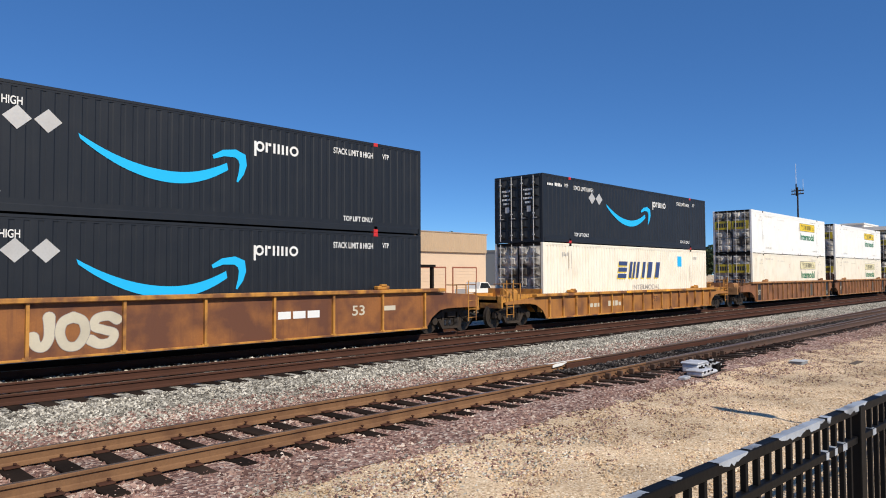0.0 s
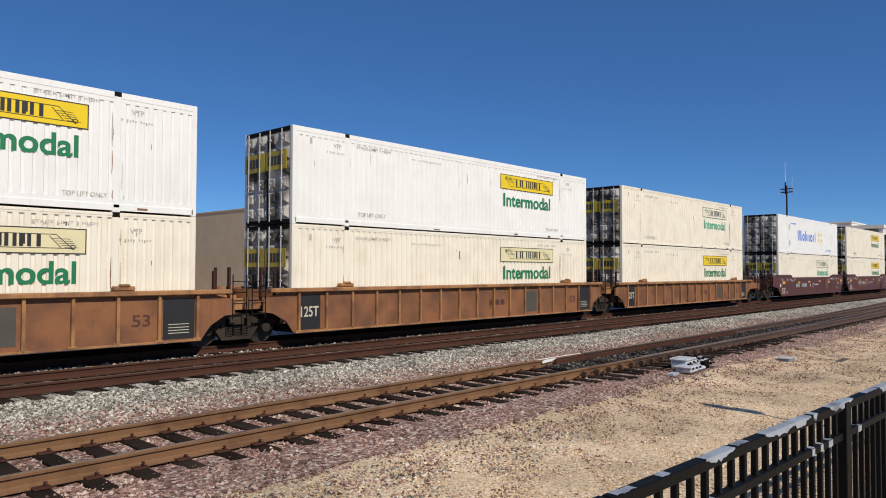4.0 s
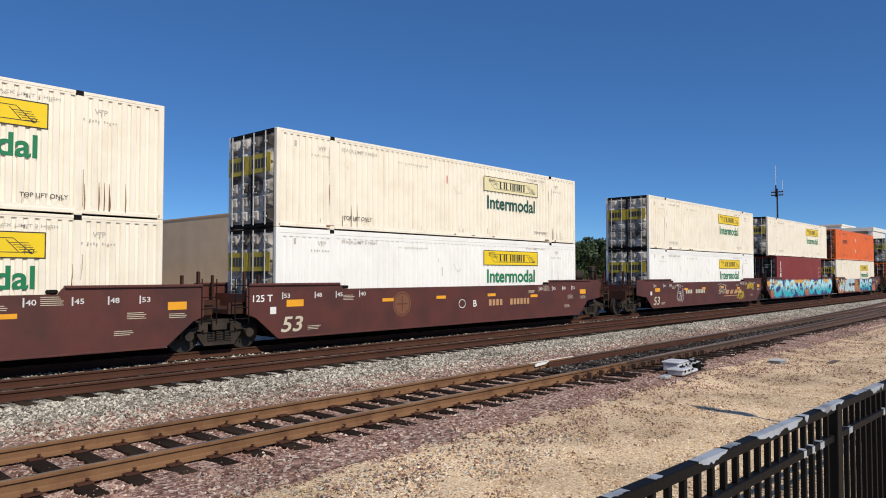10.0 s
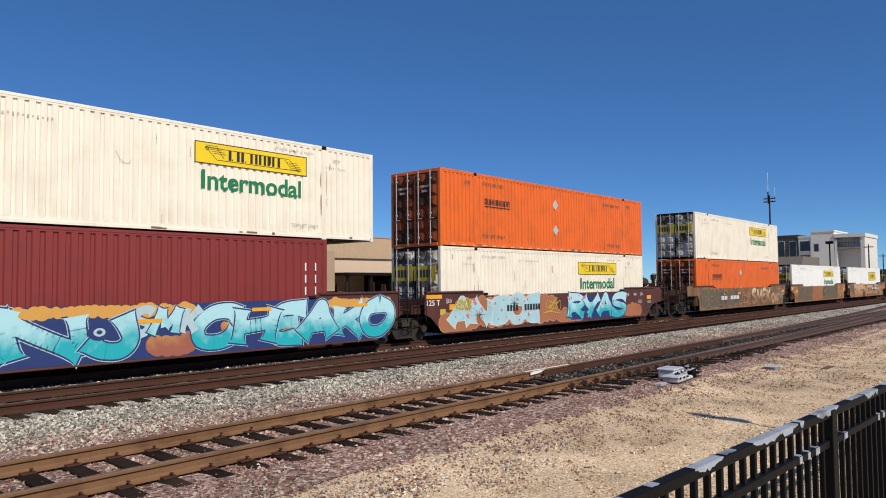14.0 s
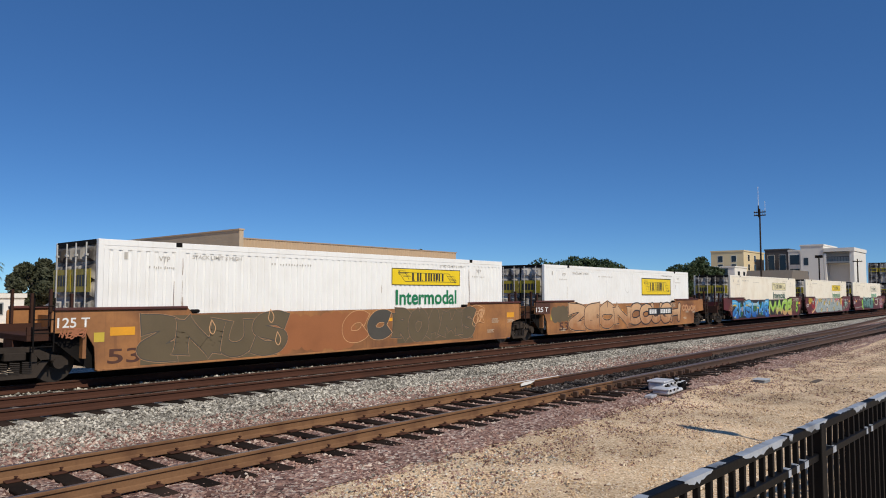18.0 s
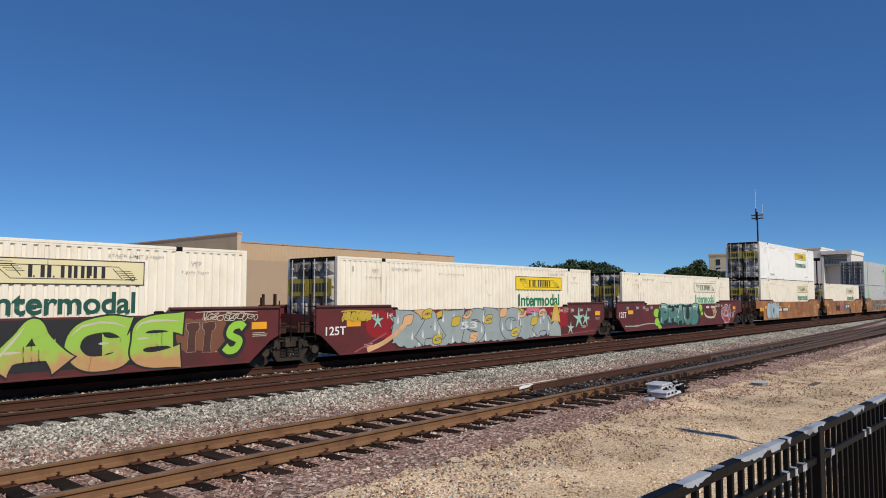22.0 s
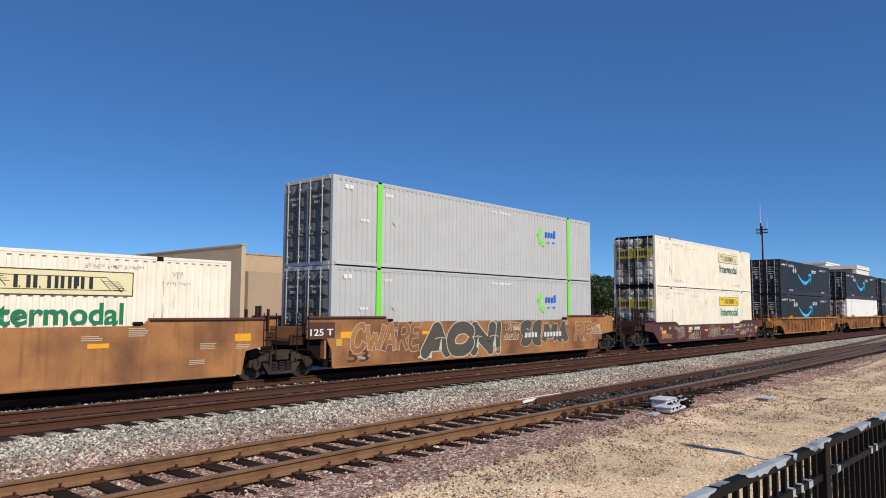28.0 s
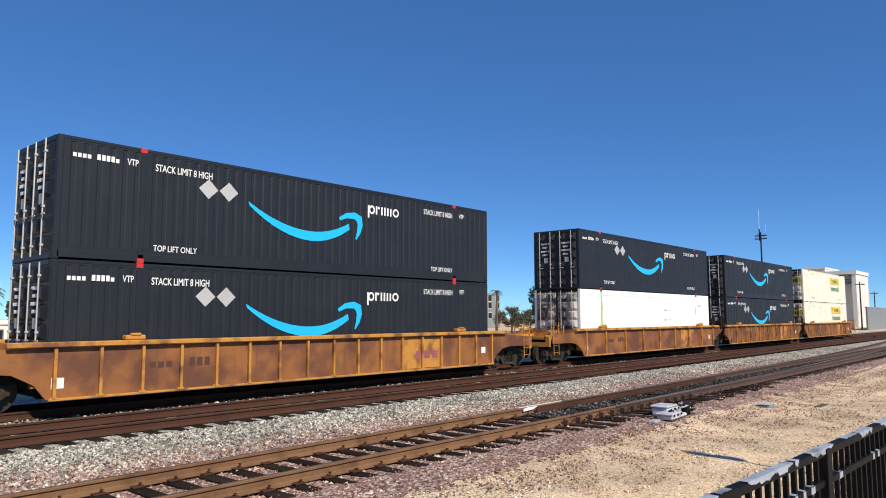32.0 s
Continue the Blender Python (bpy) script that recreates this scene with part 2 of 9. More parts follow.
GRIME = (0.22, 0.17, 0.12)
RUST = (0.16, 0.06, 0.025)
M = {
    "cream": material("cream container paint", (0.87, 0.81, 0.68), 0.45, dirt=(0.60, 0.48, 0.33), amount=0.30, streak=0.34, grain=0.05, bump=0.03),
    "white": material("white container paint", (0.87, 0.865, 0.835), 0.4, dirt=(0.60, 0.55, 0.47), amount=0.2, streak=0.24, grain=0.04, bump=0.03),
    "navy": material("dark blue-grey container paint", (0.0125, 0.0155, 0.021), 0.45, dirt=(0.032, 0.033, 0.035), amount=0.25, streak=0.2, grain=0.1, bump=0.03, spec=0.35),
    # doors turned from the sun: their shade is put into this near-black paint
    "navy_door": material("grimy door paint darkened as shade", (0.008, 0.009, 0.011), 0.45, dirt=(0.025, 0.024, 0.022), amount=0.4, streak=0.3, grain=0.2),
    "grey_door": material("dark grey door paint", (0.10, 0.11, 0.12), 0.45, dirt=(0.03, 0.03, 0.03), amount=0.5, streak=0.5, grain=0.2),
    # orange doors: blotches of dark colour carry the shade of the end
    "orange_door": material("orange door paint darkened as shade", (0.26, 0.05, 0.010), 0.6, dirt=(0.02, 0.014, 0.010), amount=0.9, streak=0.8, grain=0.3, spread=(0.36, 0.58), spec=0.25),
    "silver": material("light grey container paint", (0.50, 0.505, 0.505), 0.4, dirt=(0.25, 0.24, 0.22), amount=0.15, streak=0.2, grain=0.05, bump=0.03),
    "orange": material("orange container paint", (0.78, 0.145, 0.013), 0.45, dirt=(0.26, 0.08, 0.025), amount=0.3, streak=0.35, grain=0.08, bump=0.03),
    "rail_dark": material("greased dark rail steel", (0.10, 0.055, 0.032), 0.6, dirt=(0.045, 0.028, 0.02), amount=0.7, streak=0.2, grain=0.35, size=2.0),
    # sign yellow dulled to olive: the doors' shade is in its colour
    "door_sign": material("grimy yellow door sign", (0.50, 0.38, 0.015), 0.5, dirt=(0.10, 0.09, 0.03), amount=0.7, streak=0.4, grain=0.15),
    # side wall stucco: extra brightness for its sunless face is in the colour
    "lightened_stucco": material("stucco lightened for the dim side wall", (0.47, 0.375, 0.265), 0.9, dirt=(0.36, 0.285, 0.205), amount=0.45, size=0.5, grain=0.1, spread=(0.40, 0.70)),
    "rust_run": material("brown rust run", (0.22, 0.11, 0.055), 0.8, amount=0.3, bump=0),
    "maroon": material("maroon container paint", (0.23, 0.030, 0.026), 0.5, dirt=(0.10, 0.03, 0.02), amount=0.25, streak=0.2, grain=0.08, bump=0.03),
    "car_yellow": material("faded yellow-orange car paint", (0.52, 0.235, 0.040), 0.65, dirt=(0.16, 0.062, 0.026), amount=0.95, streak=0.4, grain=0.25, size=1.4, spread=(0.47, 0.64)),
    "car_rust": material("rusty brown car paint", (0.40, 0.195, 0.075), 0.75, dirt=(0.16, 0.07, 0.034), amount=0.9, streak=0.5, grain=0.3, size=1.3, spread=(0.45, 0.66)),
    "car_brown": material("red-brown car paint", (0.105, 0.030, 0.022), 0.55, dirt=(0.055, 0.022, 0.018), amount=0.7, streak=0.35, grain=0.2, spread=(0.42, 0.65)),
    "car_orange": material("orange-brown car paint", (0.41, 0.180, 0.060), 0.65, dirt=(0.125, 0.052, 0.026), amount=0.9, streak=0.55, grain=0.3, size=0.55, spread=(0.40, 0.68)),
    "car_maroon": material("dark maroon car paint", (0.125, 0.020, 0.020), 0.55, dirt=(0.05, 0.022, 0.018), amount=0.6, streak=0.35, grain=0.2, spread=(0.42, 0.65)),
    "car_dun": material("dull tan-brown car paint", (0.24, 0.125, 0.06), 0.7, dirt=(0.12, 0.055, 0.028), amount=0.9, streak=0.4, grain=0.25, spread=(0.42, 0.62)),
    "panel_yellow": material("rust-stained orange panel paint", (0.29, 0.110, 0.030), 0.7, dirt=(0.115, 0.042, 0.022), amount=0.95, streak=0.7, grain=0.3, size=0.9, spread=(0.38, 0.60)),
    "panel_orange": material("sun-bleached orange panel paint", (0.37, 0.155, 0.036), 0.7, dirt=(0.15, 0.060, 0.026), amount=0.9, streak=0.6, grain=0.25, size=0.9, spread=(0.42, 0.68)),
    "panel_rust": material("brown rust-stained panel paint", (0.27, 0.110, 0.045), 0.75, dirt=(0.135, 0.060, 0.030), amount=0.95, streak=0.6, grain=0.3, size=0.9, spread=(0.40, 0.64)),
    "truck": material("grimy cast steel", (0.038, 0.030, 0.025), 0.85, dirt=(0.090, 0.066, 0.050), amount=0.6, grain=0.4, spec=0.15),
    "deck_brown": material("grimy brown deck paint", (0.060, 0.027, 0.019), 0.8, dirt=(0.028, 0.019, 0.015), amount=0.7, grain=0.3, spec=0.15),
    # dark steel, its tone lowered further to carry the shade of unlit parts
    "dark": material("near-black steel with shade mixed in", (0.007, 0.006, 0.006), 0.8, dirt=(0.022, 0.017, 0.013), amount=0.4, grain=0.3, spec=0.15),
    "wheel": material("worn wheel steel", (0.034, 0.025, 0.019), 0.6, 0.2, dirt=(0.025, 0.02, 0.016), amount=0.5),
    "galv": material("bare galvanised steel", (0.55, 0.54, 0.52), 0.5, 0.3, dirt=(0.3, 0.27, 0.24), amount=0.3),
    # door grime, laid on thicker so that it darkens the doors as shade too
    "door_white": material("dirty white door paint with shade added", (0.66, 0.62, 0.55), 0.6, dirt=(0.035, 0.028, 0.022), amount=0.95, streak=0.85, grain=0.3, spread=(0.38, 0.60), spec=0.25),
    "yellow": material("yellow sign film", (0.84, 0.60, 0.010), 0.45, dirt=(0.45, 0.30, 0.05), amount=0.15, grain=0.04, bump=0),
    "pale_yellow": material("sun-bleached sign film", (0.78, 0.70, 0.42), 0.5, amount=0.12, grain=0.05, bump=0),
    "bleached": material("white-bleached sign film", (0.80, 0.77, 0.62), 0.5, dirt=(0.7, 0.62, 0.35), amount=0.4, grain=0.05, bump=0),
    "stencil_dark": material("black stencil", (0.09, 0.085, 0.08), 0.6, amount=0.2, bump=0),
    "green": material("green lettering", (0.012, 0.19, 0.075), 0.5, amount=0.0, bump=0),
    "deep_green": material("dark green lettering", (0.014, 0.085, 0.060), 0.5, amount=0.0, bump=0),
    "faded_green": material("faded green lettering", (0.09, 0.40, 0.24), 0.5, amount=0.0, bump=0),
    "black": material("black lettering", (0.025, 0.025, 0.028), 0.5, amount=0.0, bump=0),
    "stencil": material("faded grey stencil", (0.50, 0.47, 0.42), 0.6, amount=0.3, bump=0),
    "white_mark": material("white lettering", (0.78, 0.78, 0.76), 0.5, dirt=(0.4, 0.35, 0.3), amount=0.3, grain=0.1, bump=0),
    "cyan": material("bright light-blue film", (0.012, 0.45, 0.86), 0.4, amount=0.0, grain=0.03, bump=0),
    "blue": material("blue lettering", (0.004, 0.14, 0.74), 0.45, amount=0.0, bump=0),
    "navy_mark": material("navy lettering", (0.03, 0.06, 0.18), 0.45, amount=0.0, bump=0),
    "lime": material("lime green stripe", (0.18, 0.75, 0.05), 0.45, amount=0.0, bump=0),
    "reflector": material("yellow reflector tape", (0.85, 0.38, 0.02), 0.4, dirt=(0.3, 0.15, 0.05), amount=0.3, bump=0),
    "red": material("red paint", (0.55, 0.02, 0.02), 0.5, amount=0.1, bump=0),
    # near rails: rust brightened so that the colour itself looks sunlit
    "rail_near": material("rusty rail steel in a sunlit tone", (0.215, 0.115, 0.058), 0.8, 0.0, dirt=(0.095, 0.045, 0.026), amount=0.8, streak=0.3, grain=0.4, size=2.0, spec=0.2),
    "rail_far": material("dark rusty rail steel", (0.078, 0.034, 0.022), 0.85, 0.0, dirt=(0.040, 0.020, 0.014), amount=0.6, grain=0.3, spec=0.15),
    "rail_top": material("rolled rail head", (0.17, 0.125, 0.10), 0.4, 0.45, dirt=(0.09, 0.055, 0.04), amount=0.5),
    "bright": material("pale steel with its gleam painted in", (0.85, 0.84, 0.80), 0.35, 0.0, amount=0.15),
    "tie": material("weathered creosoted timber", (0.020, 0.014, 0.011), 0.95, dirt=(0.062, 0.040, 0.029), amount=0.55, grain=0.5, size=0.8, vary=0.35, spec=0.08),
    "fence": material("black fence paint", (0.0035, 0.0035, 0.004), 0.55, dirt=(0.010, 0.009, 0.008), amount=0.3, spec=0.14),
    "bare": material("bare grey metal where the paint is gone", (0.36, 0.40, 0.46), 0.5, 0.0, dirt=(0.10, 0.11, 0.13), amount=0.9, grain=0.25, size=4),
    "tan": material("tan stucco", (0.36, 0.27, 0.19), 0.9, dirt=(0.26, 0.20, 0.15), amount=0.3, size=0.5, grain=0.1),
    "tan_light": material("tan corrugated siding", (0.47, 0.34, 0.22), 0.8, dirt=(0.33, 0.25, 0.17), amount=0.2, size=0.5, grain=0.1),
    "sand_wall": material("pale peach stucco", (0.66, 0.50, 0.36), 0.9, dirt=(0.5, 0.38, 0.28), amount=0.2, size=0.5),
    "wall_white": material("white stucco", (0.72, 0.70, 0.65), 0.9, dirt=(0.5, 0.47, 0.42), amount=0.2, size=0.3),
    "wall_yellow": material("pale yellow stucco", (0.66, 0.54, 0.33), 0.9, dirt=(0.5, 0.42, 0.28), amount=0.2, size=0.3),
    "wall_dark": material("charcoal panels", (0.05, 0.048, 0.05), 0.6, amount=0.1, size=0.3),
    "wall_grey": material("grey panels", (0.22, 0.24, 0.25), 0.7, amount=0.2, size=0.3),
    "roof_grey": material("grey roof shingle", (0.16, 0.14, 0.12), 0.9, amount=0.3),
    "roof_red": material("red clay roof tile", (0.30, 0.10, 0.06), 0.85, amount=0.3),
    "glass": material("dark window glass", (0.02, 0.025, 0.03), 0.06, amount=0.0, bump=0, grain=0),
    "bark": material("rough bark", (0.10, 0.075, 0.055), 0.95, amount=0.4, grain=0.5),
    "leaf": material("dark green leaves", (0.032, 0.058, 0.018), 0.6, dirt=(0.055, 0.075, 0.024), amount=0.5, grain=0.3, size=0.6),
    "leaf_olive": material("dull olive leaves", (0.046, 0.052, 0.024), 0.7, dirt=(0.090, 0.080, 0.040), amount=0.5, grain=0.3, size=0.6),
    "palm": material("palm fronds", (0.07, 0.10, 0.03), 0.6, dirt=(0.16, 0.13, 0.06), amount=0.4, grain=0.3),
    "timber": material("weathered pole timber", (0.035, 0.026, 0.021), 0.95, dirt=(0.06, 0.045, 0.035), amount=0.3, grain=0.4, spec=0.1),
    "sign_blue": material("faded blue sign", (0.06, 0.10, 0.30), 0.6, dirt=(0.12, 0.14, 0.25), amount=0.4),
    "pickup": material("white car paint", (0.75, 0.75, 0.74), 0.25, amount=0.05),
    "rubber": material("black rubber", (0.02, 0.02, 0.02), 0.8, amount=0.1),
    "galv_box": material("silver-painted machine cover", (0.66, 0.67, 0.70), 0.45, 0.2, dirt=(0.20, 0.195, 0.20), amount=0.7, size=2.5),
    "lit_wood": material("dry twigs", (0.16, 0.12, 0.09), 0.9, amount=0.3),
}


def earth(name, stops, scale, bump, islands=False):
    """Gravel or soil: grains of several colours by cell, blotches over them."""
    m = bpy.data.materials.new(name)
    m.use_nodes = True
    nt = m.node_tree
    nodes, link = nt.nodes, nt.links.new
    bsdf = nodes["Principled BSDF"]
    bsdf.inputs["Roughness"].default_value = 0.95
    bsdf.inputs["Specular IOR Level"].default_value = 0.2
    geo = nodes.new("ShaderNodeNewGeometry")
    ramp = nodes.new("ShaderNodeValToRGB")
    while len(ramp.color_ramp.elements) < len(stops):
        ramp.color_ramp.elements.new(0.5)
    for e, (p, c) in zip(ramp.color_ramp.elements, stops):
        e.position, e.color = p, (*c, 1)
    big = nodes.new("ShaderNodeTexNoise")
    big.inputs["Scale"].default_value, big.inputs["Detail"].default_value = 0.55, 6
    link(geo.outputs["Position"], big.inputs["Vector"])
    if islands:
        link(geo.outputs["Random Per Island"], ramp.inputs[0])
    else:
        cell = nodes.new("ShaderNodeTexVoronoi")
        cell.inputs["Scale"].default_value = scale
        link(geo.outputs["Position"], cell.inputs["Vector"])
        sep = nodes.new("ShaderNodeSeparateColor")
        link(cell.outputs["Color"], sep.inputs[0])
        link(sep.outputs[0], ramp.inputs[0])
        b = nodes.new("ShaderNodeBump")
        b.inputs["Strength"].default_value, b.inputs["Distance"].default_value = bump, 0.6 / scale
        link(cell.outputs["Distance"], b.inputs["Height"])
        link(b.outputs[0], bsdf.inputs["Normal"])
    hs = nodes.new("ShaderNodeHueSaturation")
    mr = nodes.new("ShaderNodeMapRange")
    mr.inputs["From Min"].default_value, mr.inputs["From Max"].default_value = 0.3, 0.7
    mr.inputs["To Min"].default_value, mr.inputs["To Max"].default_value = 0.75, 1.2
    link(big.outputs["Fac"], mr.inputs["Value"])
    link(mr.outputs[0], hs.inputs["Value"])
    link(ramp.outputs[0], hs.inputs["Color"])
    link(hs.outputs[0], bsdf.inputs["Base Color"])
    return m


GREYS = [(0.0, (0.060, 0.055, 0.047)), (0.3, (0.205, 0.188, 0.158)), (0.65, (0.36, 0.335, 0.285)), (1.0, (0.70, 0.655, 0.565))]
PINKS = [(0.0, (0.085, 0.046, 0.040)), (0.4, (0.25, 0.145, 0.118)), (0.75, (0.39, 0.255, 0.205)), (1.0, (0.62, 0.52, 0.44))]
SANDS = [(0.0, (0.31, 0.215, 0.13)), (0.3, (0.58, 0.425, 0.268)), (0.8, (0.70, 0.53, 0.35)), (1.0, (0.86, 0.75, 0.58))]
M["ballast_grey"] = earth("grey ballast", GREYS, 22, 0.9)
M["ballast_pink"] = earth("pink ballast", PINKS, 22, 0.9)
M["soil"] = earth("sandy soil with gravel", SANDS, 45, 0.5)
DARKS = [(0.0, (0.012, 0.011, 0.011)), (0.45, (0.040, 0.034, 0.032)), (0.8, (0.085, 0.072, 0.066)), (1.0, (0.20, 0.18, 0.165))]
M["oily"] = earth("oil-stained ballast", DARKS, 20, 0.9)
M["stone_dark"] = earth("oil-stained stones", DARKS, 20, 0, True)
M["stone_grey"] = earth("grey ballast stones", GREYS, 22, 0, True)
M["stone_pink"] = earth("pink ballast stones", PINKS, 22, 0, True)
M["stone_sand"] = earth("sandy pebbles", SANDS, 22, 0, True)


# ---- ground and tracks ----
TRACKS = {"train": (18.44, 0.0), "middle": (14.42, 0.08), "near": (9.0, -0.04)}
PROFILE = [(-60, -0.36), (3, -0.36), (6.0, -0.33), (7.0, -0.27), (7.5, -0.246), (7.9, -0.256), (8.15, -0.268), (9.85, -0.268), (10.1, -0.250), (10.5, -0.246), (11.4, -0.25), (12.6, -0.16), (13.0, -0.13),
           (15.8, -0.13), (16.6, -0.17), (17.1, -0.21), (19.8, -0.21), (21, -0.3), (23, -0.36), (90, -0.36)]


def lie(y):
    return float(np.interp(y, [p[0] for p in PROFILE], [p[1] for p in PROFILE]))


def sheet(name, xs, ys, material, label, category, rough, jag=0.0):
    bm = bmesh.new()

    def edge(x, k):
        return ys[k] + (jag * (noise.noise(Vector((x * 0.55, 0, 8))) + 0.5 * noise.noise(Vector((x * 2.3, 0, 3)))) if k == 0 else 0.0)

    lift = 0.012 if jag else 0.0
    rows = [[(x, edge(x, k)) for k in range(len(ys))] for x in xs]
    grid = [[bm.verts.new((x, y, lift + lie(y) + rough * noise.noise(Vector((x * 1.7, y * 1.7, 0))) + rough * 0.6 * noise.noise(Vector((x * 6, y * 6, 3))))) for x, y in row] for row in rows]
    for a, b in zip(grid, grid[1:]):
        for k in range(len(ys) - 1):
            bm.faces.new((a[k], b[k], b[k + 1], a[k + 1]))
    for f in bm.faces:
        f.smooth = True
    ob = part(name, bm, material, None)
    return tagged(ob, label, category, kind="structure")


def steps(a, b, n):
    return [a + (b - a) * k / n for k in range(n + 1)]


bm = bmesh.new()
flat_z = -0.42
bm.faces.new([bm.verts.new(c) for c in ((-2500, -2500, flat_z), (2500, -2500, flat_z), (2500, 2500, flat_z), (-2500, 2500, flat_z))])
tagged(part("ground", bm, M["soil"], None), "flat sandy ground beyond the railway line", "ground", kind="structure")
sheet("ground_verge", steps(-30, 6, 60) + steps(6.2, 30, 150) + steps(31, 300, 60), steps(-25, 2, 9) + steps(2.2, 7.2, 30), M["soil"], "sandy soil verge with scattered gravel beside the fence", "ground", 0.03)
sheet("ballast_near", steps(-30, 30, 160) + steps(31, 300, 60), [6.72] + steps(7.2, 11.3, 24), M["ballast_pink"], "pinkish crushed stone ballast under the near track", "ballast", 0.03, 0.42)
sheet("ballast_far", steps(-30, 30, 160) + steps(31, 300, 60), steps(11.3, 24, 40), M["ballast_grey"], "light grey crushed stone ballast between the tracks", "ballast", 0.03)
sheet("ground_lot", steps(-60, 300, 60), steps(24, 90, 12), M["soil"], "dusty open lot behind the railway line", "ground", 0.02)

RAIL_OUT = [(-0.075, 0), (-0.075, 0.012), (-0.02, 0.035), (-0.009, 0.05), (-0.009, 0.13), (-0.036, 0.142), (-0.037, 0.17), (-0.03, 0.18),
            (0.03, 0.18), (0.037, 0.17), (0.036, 0.142), (0.009, 0.13), (0.009, 0.05), (0.02, 0.035), (0.075, 0.012), (0.075, 0)]


def rail(name, line, material, label, parent=None):
    """A rail swept along a plan line of (x, y, z of its foot)."""
    bm = bmesh.new()
    rings = []
    for k, (x, y, z) in enumerate(line):
        a, b = line[max(k - 1, 0)], line[min(k + 1, len(line) - 1)]
        d = Vector((b[0] - a[0], b[1] - a[1], 0)).normalized()
        rings.append([bm.verts.new((x - d.y * s, y + d.x * s, z + h)) for s, h in RAIL_OUT])
    n = len(RAIL_OUT)
    for a, b in zip(rings, rings[1:]):
        for k in range(n):
            bm.faces.new((a[k], a[(k + 1) % n], b[(k + 1) % n], b[k]))
    bm.faces.new(rings[0])
    bm.faces.new(rings[-1][::-1])
    bmesh.ops.recalc_face_normals(bm, faces=bm.faces)
    for f in bm.faces:
        if f.calc_center_median().z > line[0][2] + 0.178:
            f.material_index = 1
    ob = part(name, bm, material, parent, label)
    ob.data.materials.append(M["rail_top"])
    return ob


def tie_mesh(bm):
    box(bm, -0.115, 0.115, -1.3, 1.3, -0.18, 0, 0.012)


def spike(bm):
    box(bm, -0.009, 0.009, -0.009, 0.009, 0, 0.03)
    box(bm, -0.016, 0.016, -0.022, 0.022, 0.022, 0.036)


for key, (yc, zt) in TRACKS.items():
    near = key == "near"
    track = thing("railway_track_" + key, {"near": "railway track with rusty sunlit rails on dark timber ties", "middle": "second track with dark rusty rails on timber ties",
                  "train": "farthest track, dark rusty rails carrying the train"}[key], "railway track", kind="structure", at=pose(0, yc, 0))
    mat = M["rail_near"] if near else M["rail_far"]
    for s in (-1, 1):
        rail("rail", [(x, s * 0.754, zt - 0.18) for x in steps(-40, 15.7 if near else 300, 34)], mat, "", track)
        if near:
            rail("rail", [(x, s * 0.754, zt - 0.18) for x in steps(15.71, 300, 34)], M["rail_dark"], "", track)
    rnd = random.Random(key)
    me = shared("tie", tie_mesh)
    rest = bmesh.new()
    for k in range(-40, 480):
        x = k * 0.52 + rnd.uniform(-0.03, 0.03)
        if near and 12.6 < x < 25:
            # long timbers under the turnout
            part("switch_timber", shared("switch_timber", lambda b: box(b, -0.12, 0.12, -1.55, 1.35, -0.18, 0, 0.012)), M["tie"], track, at=pose(x, rnd.uniform(-0.16, 0.16), zt - 0.178 + rnd.uniform(0.0, 0.02), 0, 0, rnd.uniform(-1, 1)))
            continue
        if (-3 < x < (48 if near else 26)):
            part("tie", me, M["tie"], track, at=pose(x, rnd.uniform(-0.05, 0.05), zt - 0.18 + rnd.uniform(-0.01, 0.0), 0, 0, rnd.uniform(-0.8, 0.8)))
        else:
            box(rest, x - 0.115, x + 0.115, -1.3, 1.3, zt - 0.36, zt - 0.18)
    tagged(part("ties", rest, M["tie"], track), kind="stuff")
    # plates and spikes, where the camera is nearest
    if near:
        me = shared("spike", spike)
        for k in range(0, 46):
            x = k * 0.52
            for s in (-1, 1):
                part("tie_plate", shared("tie_plate", lambda b: box(b, -0.09, 0.09, -0.17, 0.17, 0, 0.02, 0.004)), M["rail_far"], track, at=pose(x, s * 0.754, zt - 0.178))
                for e, dx in ((-0.1, 0.04), (0.1, -0.04)):
                    if rnd.random() < 0.85:
                        part("spike", me, M["rail_far"], track, at=pose(x + dx, s * 0.754 + e, zt - 0.165 + rnd.uniform(0, 0.03)))

# crossover turnout in the near track
turnout = thing("track_turnout", "rusty switch point and closure rails of a turnout, one worn tip painted as gleaming", "railway switch", kind="structure")
ny, nz = TRACKS["near"]


def diverge(y0, x0, x1, turn):
    out = []
    for x in steps(x0, x1, 24):
        d = x - x0
        out.append((x, y0 + turn * (d * d / 1300.0 if d < 39 else 1.17 + (d - 39) * 0.06), nz - 0.18))
    return out


rail("closure_rail", diverge(ny - 0.754 + 0.075, 16.2, 120, 1), M["rail_dark"], "", turnout)
rail("closure_rail", diverge(ny + 0.754 + 0.078, 20.0, 120, 1), M["rail_dark"], "", turnout)
# worn rail tip; its gleam is put in as a pale, unmetallic colour
TIP = 13.8
bm = bmesh.new()
box(bm, TIP, TIP + 1.9, ny + 0.754 - 0.030, ny + 0.754 + 0.034, nz + 0.001, nz + 0.007, 0.002)
slab(bm, [(TIP + 0.15, nz - 0.09), (TIP + 0.55, nz - 0.07), (TIP + 0.75, nz - 0.01), (TIP + 0.3, nz - 0.01), (TIP + 0.15, nz - 0.04)], ny + 0.754 - 0.060, ny + 0.754 - 0.040)
